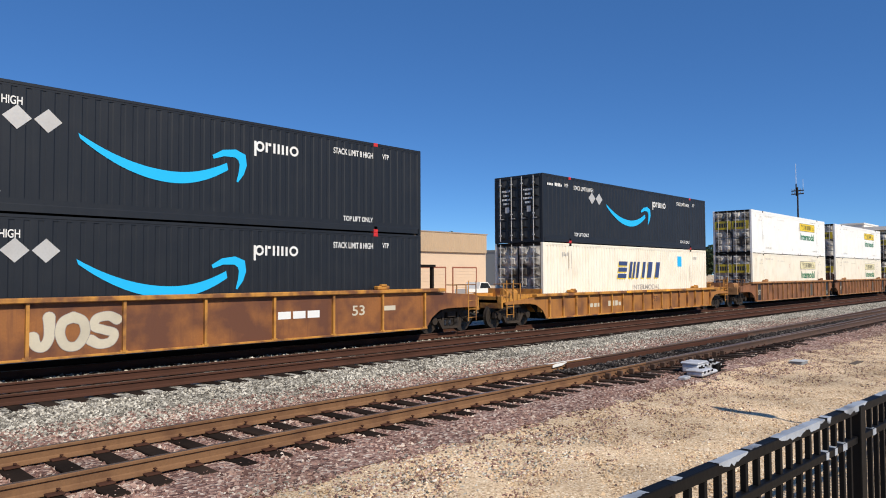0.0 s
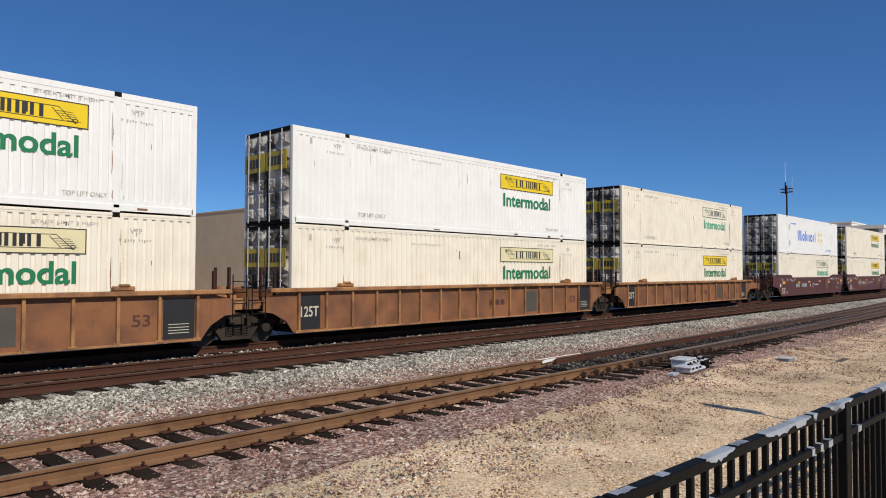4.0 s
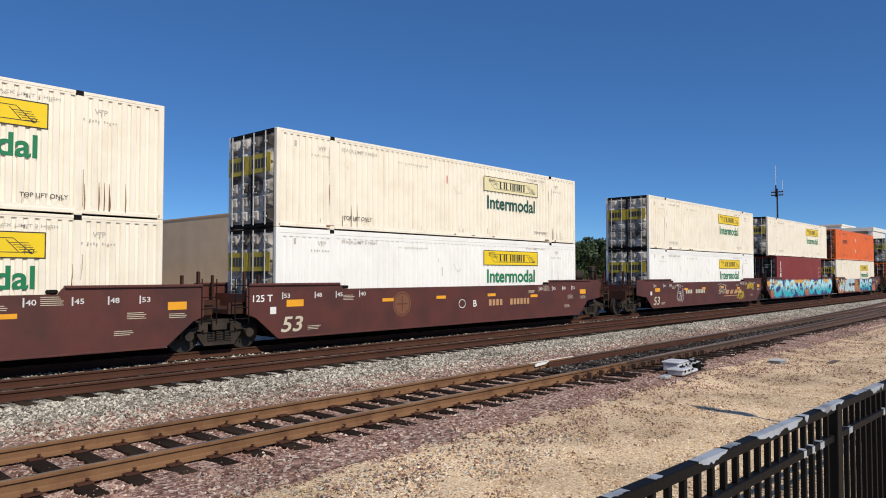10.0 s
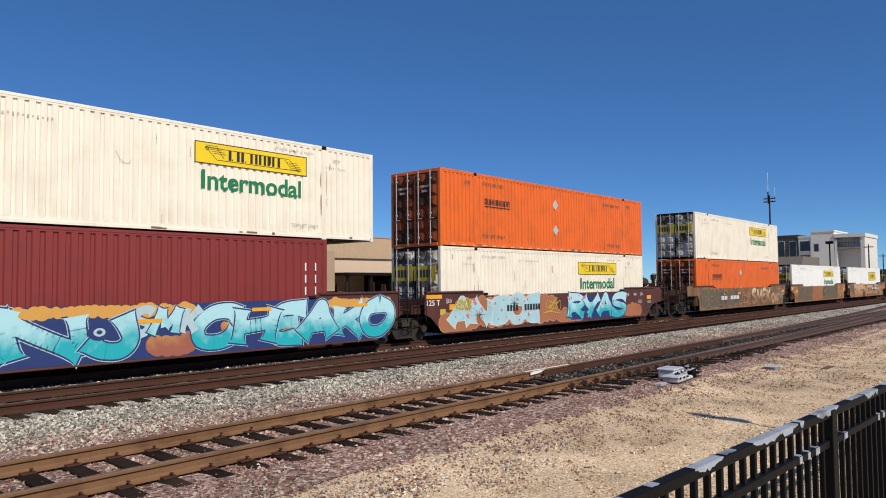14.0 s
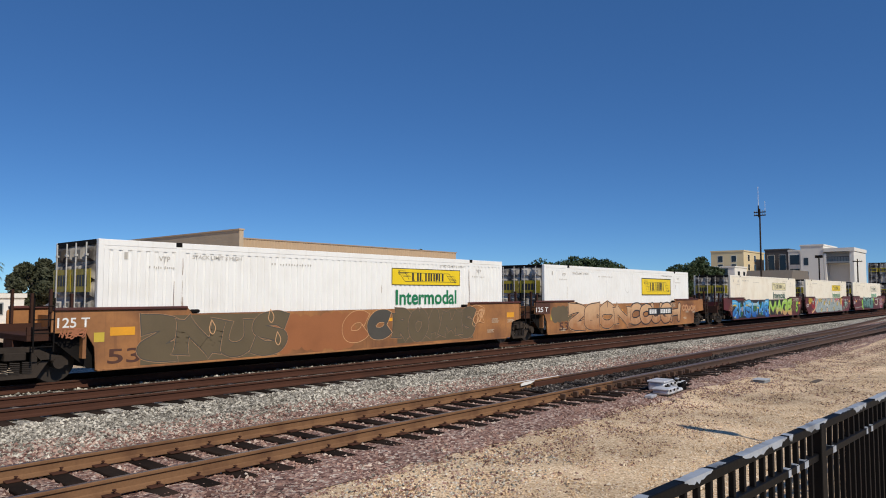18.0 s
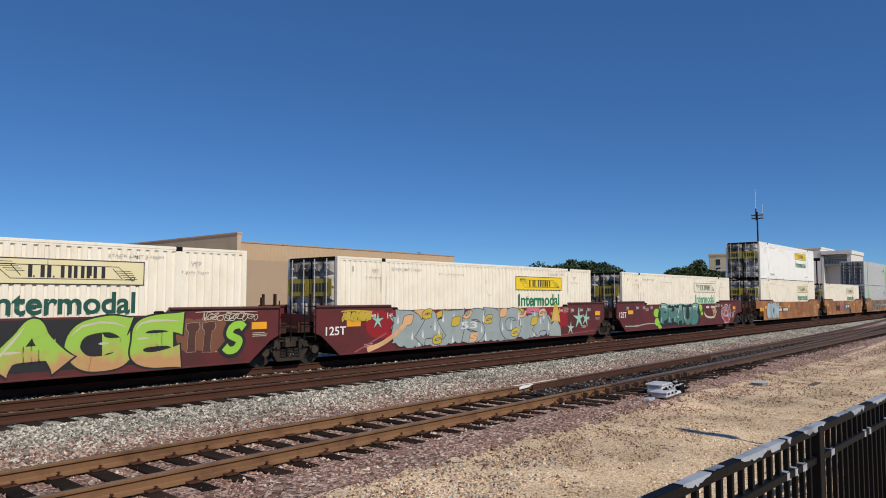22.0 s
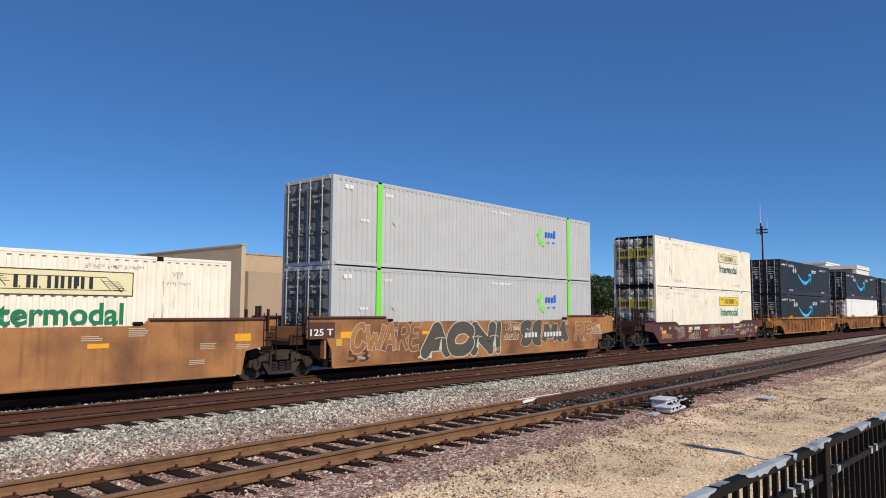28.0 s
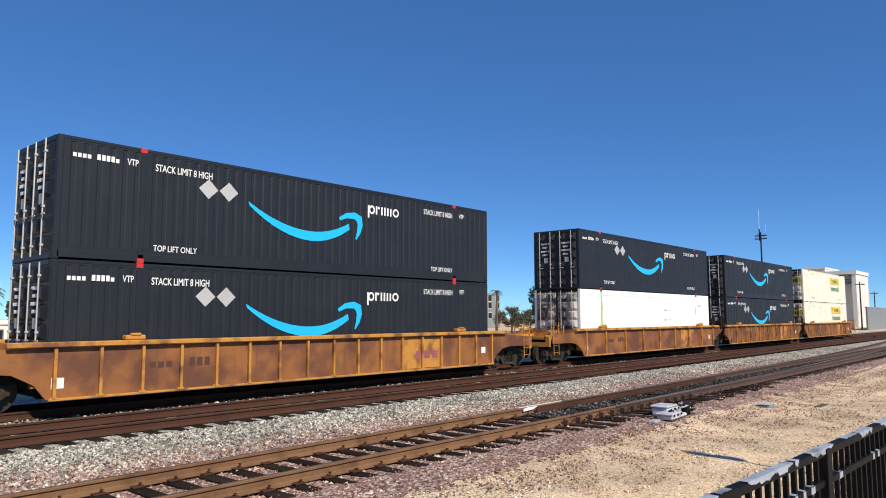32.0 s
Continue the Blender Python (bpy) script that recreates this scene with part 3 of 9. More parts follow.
part("switch_point", bm, M["bright"], turnout, "worn steel tip, its gleam painted pale")
bm = bmesh.new()
box(bm, TIP + 0.6, 26.0, ny + 0.754 - 0.15, ny + 0.754 - 0.085, nz - 0.16, nz - 0.04, 0.01)
part("guard_rail", bm, M["rail_far"], turnout, "dark greased point rail")
for k in range(9):
    bm = bmesh.new()
    box(bm, 15.5 + k * 0.55, 15.62 + k * 0.55, ny - 0.5, ny + 0.5, nz - 0.17, nz - 0.13, 0.008)
    part("switch_rod", bm, M["dark"], turnout) if k in (0, 4, 8) else bm.free()
for k in range(14):
    bm = bmesh.new()
    x = 13.0 + k * 0.52 + 0.26
    box(bm, -0.03, 0.03, 0, 0.13, 0, 0.12, 0.01)
    part("rail_brace", bm, M["rail_dark"], turnout, at=pose(x, ny - 0.754 - 0.19, nz - 0.17))

bm = bmesh.new()
xs, ys = steps(TIP + 0.2, 34, 300) + steps(34.4, 90, 120), steps(ny - 0.66, ny + 0.66, 12)
grid = [[bm.verts.new((x, y + 0.05 * noise.noise(Vector((x * 2, y, 5))), nz - 0.176 + 0.035 * noise.noise(Vector((x * 3, y * 3, 1))) + 0.03 * noise.noise(Vector((x * 9, y * 9, 7))))) for y in ys] for x in xs]
for a, b in zip(grid, grid[1:]):
    for k in range(12):
        bm.faces.new((a[k], b[k], b[k + 1], a[k + 1]))
ys = steps(ny - 1.42, ny - 0.86, 8)
grid = [[bm.verts.new((x, y + 0.12 * noise.noise(Vector((x * 1.4, y, 9))), lie(y) + 0.012 + 0.03 * noise.noise(Vector((x * 3, y * 3, 4))) + 0.02 * noise.noise(Vector((x * 9, y * 9, 2))))) for y in ys] for x in xs]
for a, b in zip(grid, grid[1:]):
    for k in range(8):
        bm.faces.new((a[k], b[k], b[k + 1], a[k + 1]))
tagged(part("ballast_greased", bm, M["oily"], None), "oil-blackened ballast round the rails of the turnout", "ballast", kind="structure")

# switch machine
machine = thing("switch_machine", "silver-painted electric switch machine on long ties beside the track", "switch machine", at=pose(16.45, 7.08, -0.325, 0, 0, 4))
bm = bmesh.new(); box(bm, -0.9, 0.85, -0.24, 0.24, 0.03, 0.075, 0.012); part("base_plate", bm, M["truck"], machine)
bm = bmesh.new(); box(bm, -0.95, -0.35, -0.28, 0.1, 0.09, 0.2, 0.03); box(bm, -0.98, -0.32, -0.3, 0.12, 0.19, 0.235, 0.02); part("motor_cover", bm, M["galv_box"], machine, "silver motor cover")
bm = bmesh.new(); box(bm, -0.45, 0.12, 0.0, 0.4, 0.09, 0.30, 0.04); box(bm, -0.48, 0.15, -0.02, 0.42, 0.29, 0.34, 0.018); part("gear_cover", bm, M["galv_box"], machine, "silver gear cover")
bm = bmesh.new(); box(bm, -0.3, 0.05, -0.28, -0.05, 0.09, 0.17, 0.03); part("circuit_cover", bm, M["galv_box"], machine)
bm = bmesh.new(); box(bm, 0.22, 0.50, 0.02, 0.34, 0.09, 0.25, 0.03); part("crank_housing", bm, M["galv_box"], machine)
for x, y, h in ((0.18, 0.30, 0.36), (0.26, -0.1, 0.24), (0.36, -0.22, 0.2), (0.55, 0.3, 0.34), (0.66, 0.0, 0.30), (0.8, 0.2, 0.33)):
    bm = bmesh.new(); tube(bm, (x, y, 0.08), (x, y, h), 0.03, 8); tube(bm, (x - 0.07, y, h - 0.03), (x + 0.07, y + 0.02, h - 0.03), 0.022, 6); part("conduit", bm, M["dark"], machine)
bm = bmesh.new(); tube(bm, (0.2, -0.2, 0.09), (0.2, -0.2, 0.25), 0.05, 10); tube(bm, (0.45, -0.15, 0.09), (0.45, -0.15, 0.24), 0.06, 10); tube(bm, (0.2, -0.2, 0.25), (0.7, -0.2, 0.28), 0.025); part("hand_lever", bm, M["dark"], machine)
bm = bmesh.new(); box(bm, 0.55, 0.9, -0.1, 0.28, 0.09, 0.24, 0.03); tube(bm, (0.72, 0.1, 0.24), (0.72, 0.1, 0.30), 0.06, 10); part("terminal_box", bm, M["galv_box"], machine)
for x, y, h in ((-0.62, -0.1, 0.27), (-0.05, 0.2, 0.33), (0.12, 0.25, 0.33), (0.5, 0.05, 0.29), (0.6, -0.2, 0.2)):
    bm = bmesh.new(); tube(bm, (x, y, h - 0.06), (x, y, h), 0.035, 8); tube(bm, (x, y, h - 0.02), (x + 0.12, y - 0.05, h - 0.02), 0.018, 6); part("fitting", bm, M["dark"], machine)
for x in (-0.9, -0.66, -0.42, -0.3, -0.05, 0.2):
    bm = bmesh.new(); box(bm, -0.02, 0.02, -0.015, 0.015, 0, 0.05, 0.006); part("hasp", bm, M["dark"], machine, at=pose(x, -0.305 if x < -0.35 else -0.03, 0.17 if x < -0.35 else 0.22))
bm = bmesh.new(); tube(bm, (-0.6, 0.2, 0.07), (-0.6, 2.2, 0.1), 0.03); tube(bm, (-0.8, 0.2, 0.07), (-0.8, 2.2, 0.1), 0.022); part("throw_rod", bm, M["dark"], machine)
bm = bmesh.new(); box(bm, -1.5, -1.15, -0.08, 0.08, 0.06, 0.13, 0.015); part("junction_cap", bm, M["galv_box"], machine)
for e in (-1.3, -0.75, 0.0, 0.75):
    part("long_tie", shared("long_tie", lambda b: box(b, -0.12, 0.12, -0.55, 1.2, -0.12, 0.03, 0.012)), M["tie"], machine, at=pose(e, 0, 0))
lid = thing("ground_box", "small grey metal junction box lying on the gravel", "junction box", at=pose(20.2, 6.15, -0.34))
bm = bmesh.new(); box(bm, -0.24, 0.24, -0.16, 0.16, 0, 0.09, 0.02); part("body", bm, M["wall_grey"], lid)
bm = bmesh.new(); box(bm, -0.26, 0.26, -0.18, 0.18, 0.092, 0.11, 0.01); part("lid", bm, M["silver"], lid)
# thin slab added for a shallow dark brown patch in the soil
soil_patch = thing("dark_patch", "thin dark slab standing in for a dark patch of the verge", "timber", at=pose(21.5, 5.1, -0.35))
bm = bmesh.new(); box(bm, -0.42, 0.42, -0.09, 0.09, 0, 0.035, 0.012); part("plank", bm, M["bark"], soil_patch)


# ---- loose stones ----
def stones(name, count, x0, x1, y0, y1, size, material, label, power=1.6, seed=1, lift=0.0):
    """Thousands of loose stones, thicker towards the camera's end."""
    g = np.random.default_rng(seed)
    base = np.array([(1, 0, 0), (-1, 0, 0), (0, 1, 0), (0, -1, 0), (0, 0, 1), (0, 0, -1)], float)
    tris = np.array([(0, 2, 4), (2, 1, 4), (1, 3, 4), (3, 0, 4), (2, 0, 5), (1, 2, 5), (3, 1, 5), (0, 3, 5)])
    x = x0 + (x1 - x0) * g.random(count) ** power
    y = y0 + (y1 - y0) * g.random(count)
    s = size * (0.45 + g.random(count) ** 2 * 1.1)
    z = np.array([lie(v) for v in y]) + s * 0.25 + lift
    shape = base[None] * (0.6 + 0.8 * g.random((count, 6, 1))) + g.normal(0, 0.22, (count, 6, 3))
    a = g.random(count) * 6.283
    c, sn = np.cos(a)[:, None], np.sin(a)[:, None]
    v = np.stack([shape[..., 0] * c - shape[..., 1] * sn, shape[..., 0] * sn + shape[..., 1] * c, shape[..., 2] * 0.75], -1) * s[:, None, None]
    v += np.stack([x, y, z], -1)[:, None]
    f = (tris[None] + 6 * np.arange(count)[:, None, None]).reshape(-1, 3)
    me = bpy.data.meshes.new(name)
    me.from_pydata(v.reshape(-1, 3).tolist(), [], f.tolist())
    return tagged(part(name, me, material, None), label, "gravel", kind="stuff")


stones("ballast_stones", 74000, 1, 60, 11.25, 13.08, 0.027, M["stone_grey"], "loose light grey ballast stones", 1.5, 1)
stones("ballast_stones", 7000, 1, 45, 10.2, 11.4, 0.031, M["stone_grey"], "loose light grey stones mixed in", 1.6, 9)
stones("ballast_stones", 9000, 1, 50, 15.6, 17.6, 0.034, M["stone_grey"], "loose grey ballast stones by the train", 1.5, 2)
stones("ballast_stones", 58000, 1, 45, 6.6, 12.0, 0.025, M["stone_pink"], "loose pinkish ballast stones", 1.6, 3)
stones("ballast_stones", 12000, 1.5, 40, 5.7, 7.6, 0.019, M["stone_pink"], "loose pinkish stones spilt on the verge", 1.4, 4)
stones("ballast_stones", 6000, 13.9, 40, 8.3, 9.7, 0.028, M["stone_dark"], "loose oil-darkened stones between the rails", 1.3, 21, 0.07)
stones("ballast_stones", 3500, 1.5, 9, 5.2, 7.2, 0.018, M["stone_grey"], "loose grey chips mixed into the verge", 1.0, 22)
stones("pebbles", 9000, 2.2, 30, 1.2, 6.6, 0.015, M["stone_sand"], "pale pebbles scattered on the soil", 1.5, 23)
stones("ballast_stones", 12000, 1, 40, 10.5, 11.9, 0.026, M["stone_pink"], "loose pinkish stones beyond the near track", 1.5, 24, 0.01)
stones("ballast_stones", 13000, 5, 48, 4.6, 6.9, 0.015, M["stone_pink"], "pinkish gravel thinning out over the verge", 1.5, 31)
stones("ballast_stones", 8000, 17, 60, 2.8, 6.6, 0.019, M["stone_pink"], "pinkish gravel spread over the farther verge", 1.2, 32)
stones("ballast_stones", 3000, 3, 30, 2.2, 6.2, 0.010, M["stone_grey"], "small grey chips strewn over the soil", 1.5, 33)
stones("pebbles", 40000, 2.2, 30, 1.2, 6.6, 0.013, M["stone_sand"], "small sandy pebbles scattered on the soil", 1.7, 5)
stones("pebbles", 2200, 2.5, 30, 1.4, 6.6, 0.020, M["stone_sand"], "pale stones scattered on the soil", 1.5, 6)
stones("pebbles", 1600, 2.5, 32, 3.6, 6.6, 0.014, M["stone_pink"], "pinkish stones scattered on the soil", 1.5, 7)

# ---- fence ----
FY, FK, FTOP = 1.25, -0.0457, 1.36
for k in range(5):
    x0, x1 = -0.41 + 2.4 * k, 1.99 + 2.4 * k
    panel = thing("metal_fence", "black steel picket fence panel with flaking paint", "fence", "fence panels along the line", at=Matrix.Translation((x0, FY + FK * x0, FTOP)) @ pose(0, 0, 0, 0, 0, math.degrees(math.atan(FK))))
    rnd = random.Random(40 + k)
    bm = bmesh.new(); box(bm, 0.035, 2.365, -0.024, 0.024, -0.045, 0.0, 0.004); part("top_rail", bm, M["fence"], panel)
    bm = bmesh.new(); box(bm, 0.035, 2.365, -0.02, 0.02, -0.205, -0.165, 0.004); part("second_rail", bm, M["fence"], panel)
    bm = bmesh.new(); box(bm, 0.035, 2.365, -0.02, 0.02, -1.58, -1.54, 0.004); part("bottom_rail", bm, M["fence"], panel)
    bm = bmesh.new(); box(bm, -0.035, 0.035, -0.035, 0.035, -1.78, -0.003, 0.004); part("post", bm, M["fence"], panel)
    for j in range(1, 20):
        part("picket", shared("picket", lambda b: box(b, -0.0125, 0.0125, -0.0125, 0.0125, -1.66, -0.046, 0.002)), M["fence"], panel, at=pose(j * 0.12, 0, 0))
    # bare patches where the paint has come off
    for j in range(8):
        a = 0.06 + 0.29 * j + rnd.uniform(-0.05, 0.08)
        w = rnd.choice((0.06, 0.12, 0.26, 0.38))
        hang = rnd.random() < 0.6
        bm = bmesh.new()
        n = 12
        z = 0.0012 + 0.0006 * j
        rows = []
        for i in range(n + 1):
            x = a + w * i / n + rnd.uniform(-0.004, 0.004)
            d = 0.034 * min(1.0, (rnd.uniform(0.4, 1.3) * math.sin(math.pi * (i + 0.8) / (n + 1.6)) + 0.05)) if hang else 0.002
            lo = -0.0252 - 0.0003 * j if hang else -rnd.uniform(0.014, 0.023)
            rows.append([bm.verts.new(q) for q in ((x, rnd.uniform(0.010, 0.0235), z), (x, lo, z), (x, lo - 0.0001, z - d))])
        for p, q in zip(rows, rows[1:]):
            for m in (0, 1):
                bm.faces.new((p[m], p[m + 1], q[m + 1], q[m]))
        part("bare_patch", bm, M["bare"], panel, "pale bare metal where paint has flaked off")
    for j in range(5):
        a = 0.126 * rnd.randint(1, 18) - 0.03
        bm = bmesh.new()
        box(bm, a, a + rnd.uniform(0.03, 0.07), -0.0225, -0.0205, -0.203, -0.168)
        box(bm, a, a + rnd.uniform(0.03, 0.07), -0.02, 0.018, -0.1645, -0.1625)
        part("bare_patch", bm, M["bare"], panel, "pale bare metal where paint has flaked off")

# a lamp post out of view whose shadow falls on the verge
lamp = thing("street_lamp", "slim dark lamp post beside the fence", "street lamp", at=pose(11.42, -0.8, -0.36))
bm = bmesh.new(); tube(bm, (0, 0, 0), (0, 0, 4.6), 0.045, 10, 0.035); part("pole", bm, M["fence"], lamp)
bm = bmesh.new(); tube(bm, (0, 0, 4.55), (0, 0, 5.2), 0.12, 12, 0.16); tube(bm, (0, 0, 5.2), (0, 0, 5.5), 0.17, 12, 0.02); part("lantern", bm, M["fence"], lamp)


# ---- background buildings ----
def window(parent, u, z, w, h, along, x, y, frame_mat):
    """A window on a wall that runs along x (facing -y) or along y (facing -x)."""
    for nm, mat, grow, out in (("window_frame", frame_mat, 0.09, 0.03), ("pane", M["glass"], 0.0, 0.05)):
        bm = bmesh.new()
        a, b, c, d = u - w / 2 - grow, u + w / 2 + grow, z - h / 2 - grow, z + h / 2 + grow
        if along == "x":
            box(bm, a, b, y - out, y + 0.1, c, d)
        else:
            box(bm, x - out, x + 0.1, a, b, c, d)
        part(nm, bm, mat, parent)


shop = thing("warehouse", "large tan flat-roofed warehouse with a blue wall sign", "building", at=pose(33.4, 52, -0.42))
bm = bmesh.new(); box(bm, 0, 0.4, 0, 28.4, 0, 7.8); part("wall", bm, M["lightened_stucco"], shop, "plain tan stucco side wall")
bm = bmesh.new(); box(bm, -0.06, 0.46, -0.06, 28.5, 7.8, 7.92); part("coping", bm, M["tan_light"], shop)
bm = bmesh.new(); box(bm, 0.4, 9.0, -0.5, 0.6, 0, 5.6); part("wall", bm, M["tan"], shop, "plain tan lower front wall")
bm = bmesh.new(); box(bm, 17.6, 29.0, 0.6, 1.0, 0, 5.0); box(bm, 9.0, 17.6, 0.6, 1.0, 3.6, 5.0); part("wall", bm, M["sand_wall"], shop, "pale peach front wall")
bm = bmesh.new(); box(bm, 9.0, 17.6, 5.0, 5.3, 0, 5.0); part("dock_wall", bm, M["tan"], shop, "shaded back wall of the loading dock")
for u in (9.3, 12.1, 14.9, 17.4):
    bm = bmesh.new(); box(bm, u - 0.15, u + 0.15, -2.2, -1.9, 0, 3.3); part("dock_post", bm, M["dark"], shop)
bm = bmesh.new(); box(bm, 9.0, 17.6, -2.4, 0.6, 3.3, 3.55); part("dock_canopy", bm, M["dark"], shop, "dark flat canopy over the loading dock")
bm = bmesh.new()
fold = [(0.45 + 0.3 * k + e, 0.35 + 0.03 * d) for k in range(95) for e, d in ((0, 0), (0.15, 0), (0.19, 1), (0.26, 1))]
a, b = ([bm.verts.new((x, y, z)) for x, y in fold] for z in (5.0, 7.1))
for k in range(len(fold) - 1):
    bm.faces.new((a[k], a[k + 1], b[k + 1], b[k]))
part("siding", bm, M["tan_light"], shop, "tan corrugated upper siding")
bm = bmesh.new(); box(bm, 0.42, 29.05, 0.3, 0.62, 7.1, 7.2); part("coping", bm, M["tan"], shop)
bm = bmesh.new(); box(bm, 0.4, 29.0, 1.0, 28.4, 6.4, 6.6); part("roof", bm, M["roof_grey"], shop)
bm = bmesh.new(); box(bm, 28.6, 29.0, 1.0, 28.4, 0, 6.4); box(bm, 0.4, 28.6, 28.0, 28.4, 0, 6.4); part("wall", bm, M["sand_wall"], shop)
for u in (20.2, 25.3):
    for j in range(9):
        bm = bmesh.new(); box(bm, u - 1.9, u + 1.9, 0.53, 0.6, 0.02 + j * 0.36, 0.37 + j * 0.36, 0.01)
        part("door_slat", bm, M["sand_wall"], shop)
    bm = bmesh.new(); box(bm, u - 2.0, u + 2.0, 0.5, 0.6, 3.28, 3.4); box(bm, u - 2.02, u - 1.91, 0.5, 0.6, 0, 3.28); box(bm, u + 1.91, u + 2.02, 0.5, 0.6, 0, 3.28); part("door_frame", bm, M["roof_red"], shop)
sign = part("sign", shared("shop_sign", lambda b: box(b, -0.12, 0, 17.2, 27.0, 4.65, 6.15)), M["sign_blue"], shop, "faded blue sign with yellow lettering")
bm = bmesh.new()
for k in range(16):
    h = 0.55 if k % 5 else 0.7
    box(bm, -0.14, -0.123, 18.0 + k * 0.52, 18.36 + k * 0.52, 5.15, 5.15 + h)
part("lettering", bm, M["yellow"], sign)
bm = bmesh.new(); tube(bm, (-0.1, 20.2, 6.3), (-0.5, 20.6, 7.0), 0.05); part("lamp_arm", bm, M["galv"], shop)


def block(name, label, x0, x1, y0, y1, h, mat, wins=(), roof="roof_grey"):
    ob = thing(name, label, "building", at=pose(0, 0, -0.42))
    bm = bmesh.new(); box(bm, x0, x1, y0, y1, 0, h); part("wall", bm, M[mat], ob)
    bm = bmesh.new(); box(bm, x0 - 0.15, x1 + 0.15, y0 - 0.15, y1 + 0.15, h + 0.003, h + 0.35); part("parapet", bm, M[mat], ob)
    for along, u, z, w, hh in wins:
        window(ob, u, z, w, hh, along, x0, y0, M["wall_white"] if mat != "wall_white" else M["wall_grey"])
    return ob


block("apartment_block", "pale yellow stucco apartment block four storeys high", 190, 207, 61.5, 70, 13.5, "wall_yellow",
      [("x", u, z, 1.3, 1.6) for u in (194, 199, 204) for z in (3, 6.2, 9.4, 11.9)] + [("y", u, z, 1.2, 1.6) for u in (64, 67.5) for z in (6.2, 9.4, 11.6)])
block("apartment_annex", "low white apartment annex in front of the yellow block", 180, 189, 60.5, 66, 9.0, "wall_white", [("x", 183, 7.2, 1.4, 1.6), ("x", 187, 7.2, 1.4, 1.6), ("y", 63, 7.2, 1.6, 3.0)])
block("apartment_block", "charcoal-clad apartment block with large windows", 198, 208, 52.7, 58.6, 13.9, "wall_dark", [("y", 54.2, 10.5, 1.6, 4.2), ("y", 57.0, 10.5, 1.6, 4.2), ("y", 54.2, 5.2, 1.6, 3.6), ("x", 203, 10.5, 2, 3)])
block("apartment_block", "white apartment block with tall corner windows", 197, 212, 49.5, 52.5, 13.4, "wall_white", [("y", 51.0, 11.2, 2.2, 2.4), ("y", 51.0, 7.6, 2.2, 2.4), ("y", 51.0, 4.2, 2.2, 2.4)])
block("apartment_block", "white stucco apartment block with a tall blank side", 190, 204, 42.7, 47.8, 14.2, "wall_white", [("y", 46.6, 10.4, 0.9, 1.7), ("y", 46.6, 7.0, 0.9, 1.7), ("x", 197, 9.5, 1.4, 1.8)])
porch = thing("apartment_wing", "white wing with a deep open bay under a heavy beam", "building", at=pose(190, 36.2, -0.42))
bm = bmesh.new(); box(bm, 3.0, 14, 0.0, 6.4, 0, 12.6); part("wall", bm, M["wall_white"], porch, "white recessed back wall of the bay")
bm = bmesh.new(); box(bm, 0.0, 3.0, 0.0, 0.9, 0, 13.0); part("pillar", bm, M["wall_white"], porch)
bm = bmesh.new(); box(bm, 0.0, 3.0, 5.9, 6.4, 0, 12.2); part("pillar", bm, M["wall_white"], porch)
bm = bmesh.new(); box(bm, -0.2, 14.1, -0.2, 6.4, 12.65, 13.5); part("beam", bm, M["wall_white"], porch)
bm = bmesh.new(); box(bm, 0.0, 3.0, 0.9, 5.9, 9.9, 10.3); part("balcony", bm, M["wall_grey"], porch, "grey balcony slab across the bay")
for k in range(9):
    bm = bmesh.new(); box(bm, 0.05, 0.11, 1.0 + 0.6 * k, 1.06 + 0.6 * k, 10.3, 11.3); part("baluster", bm, M["wall_dark"], porch)
bm = bmesh.new(); box(bm, 0.02, 0.14, 0.9, 5.9, 11.3, 11.4); part("handrail", bm, M["wall_dark"], porch)
house = thing("house", "low grey-roofed gabled house behind the train", "house", at=pose(150, 40, -0.42))
bm = bmesh.new(); box(bm, 0, 14, 0, 8, 0, 4.2); part("wall", bm, M["wall_white"], house)
bm = bmesh.new(); slab(bm, [(-0.4, 4.2), (14.4, 4.2), (14.4, 4.35), (12.5, 7.2), (1.5, 7.2), (-0.4, 4.35)], -0.4, 8.4); part("roof", bm, M["roof_grey"], house)
window(house, 4, 2.6, 1.4, 1.2, "x", 0, 0, M["wall_white"])
window(house, 10, 2.6, 1.4, 1.2, "x", 0, 0, M["wall_white"])
block("office_block", "distant pale office block with blue windows", 128, 140, 104, 112, 8.0, "wall_grey", [("x", u, z, 1.4, 1.4) for u in (130, 133, 136, 139) for z in (3, 5.5, 7.2)])
block("shop_building", "peach stucco building behind the trees", 10, 38, 128, 140, 7.9, "sand_wall", [("x", u, 4.8, 1.6, 1.8) for u in (18, 23, 28, 33)])
block("shop_building", "peach stucco upper storey beside the palm", 6, 32, 130, 140, 9.3, "sand_wall", [("x", u, 8.0, 1.6, 1.2) for u in (26, 30)])
low = block("white_shed", "low white flat-roofed shed with a small dark window", 12, 20.4, 62, 67, 2.05, "wall_white", [("x", 18.4, 1.2, 0.9, 0.8), ("x", 14.2, 1.2, 1.3, 0.8)])
cot = thing("house", "small white gabled cottage with a grey roof", "house", at=pose(27, 73, -0.42))
bm = bmesh.new(); box(bm, 0, 6, 0, 5, 0, 1.9); part("wall", bm, M["wall_white"], cot)
bm = bmesh.new(); slab(bm, [(-0.3, 1.9), (6.3, 1.9), (6.3, 2.0), (3, 2.9), (-0.3, 2.0)], -0.3, 5.3); part("roof", bm, M["roof_grey"], cot)
wallr = thing("boundary_wall", "long grey block boundary wall beyond the train", "wall", at=pose(150, 27, -0.42))
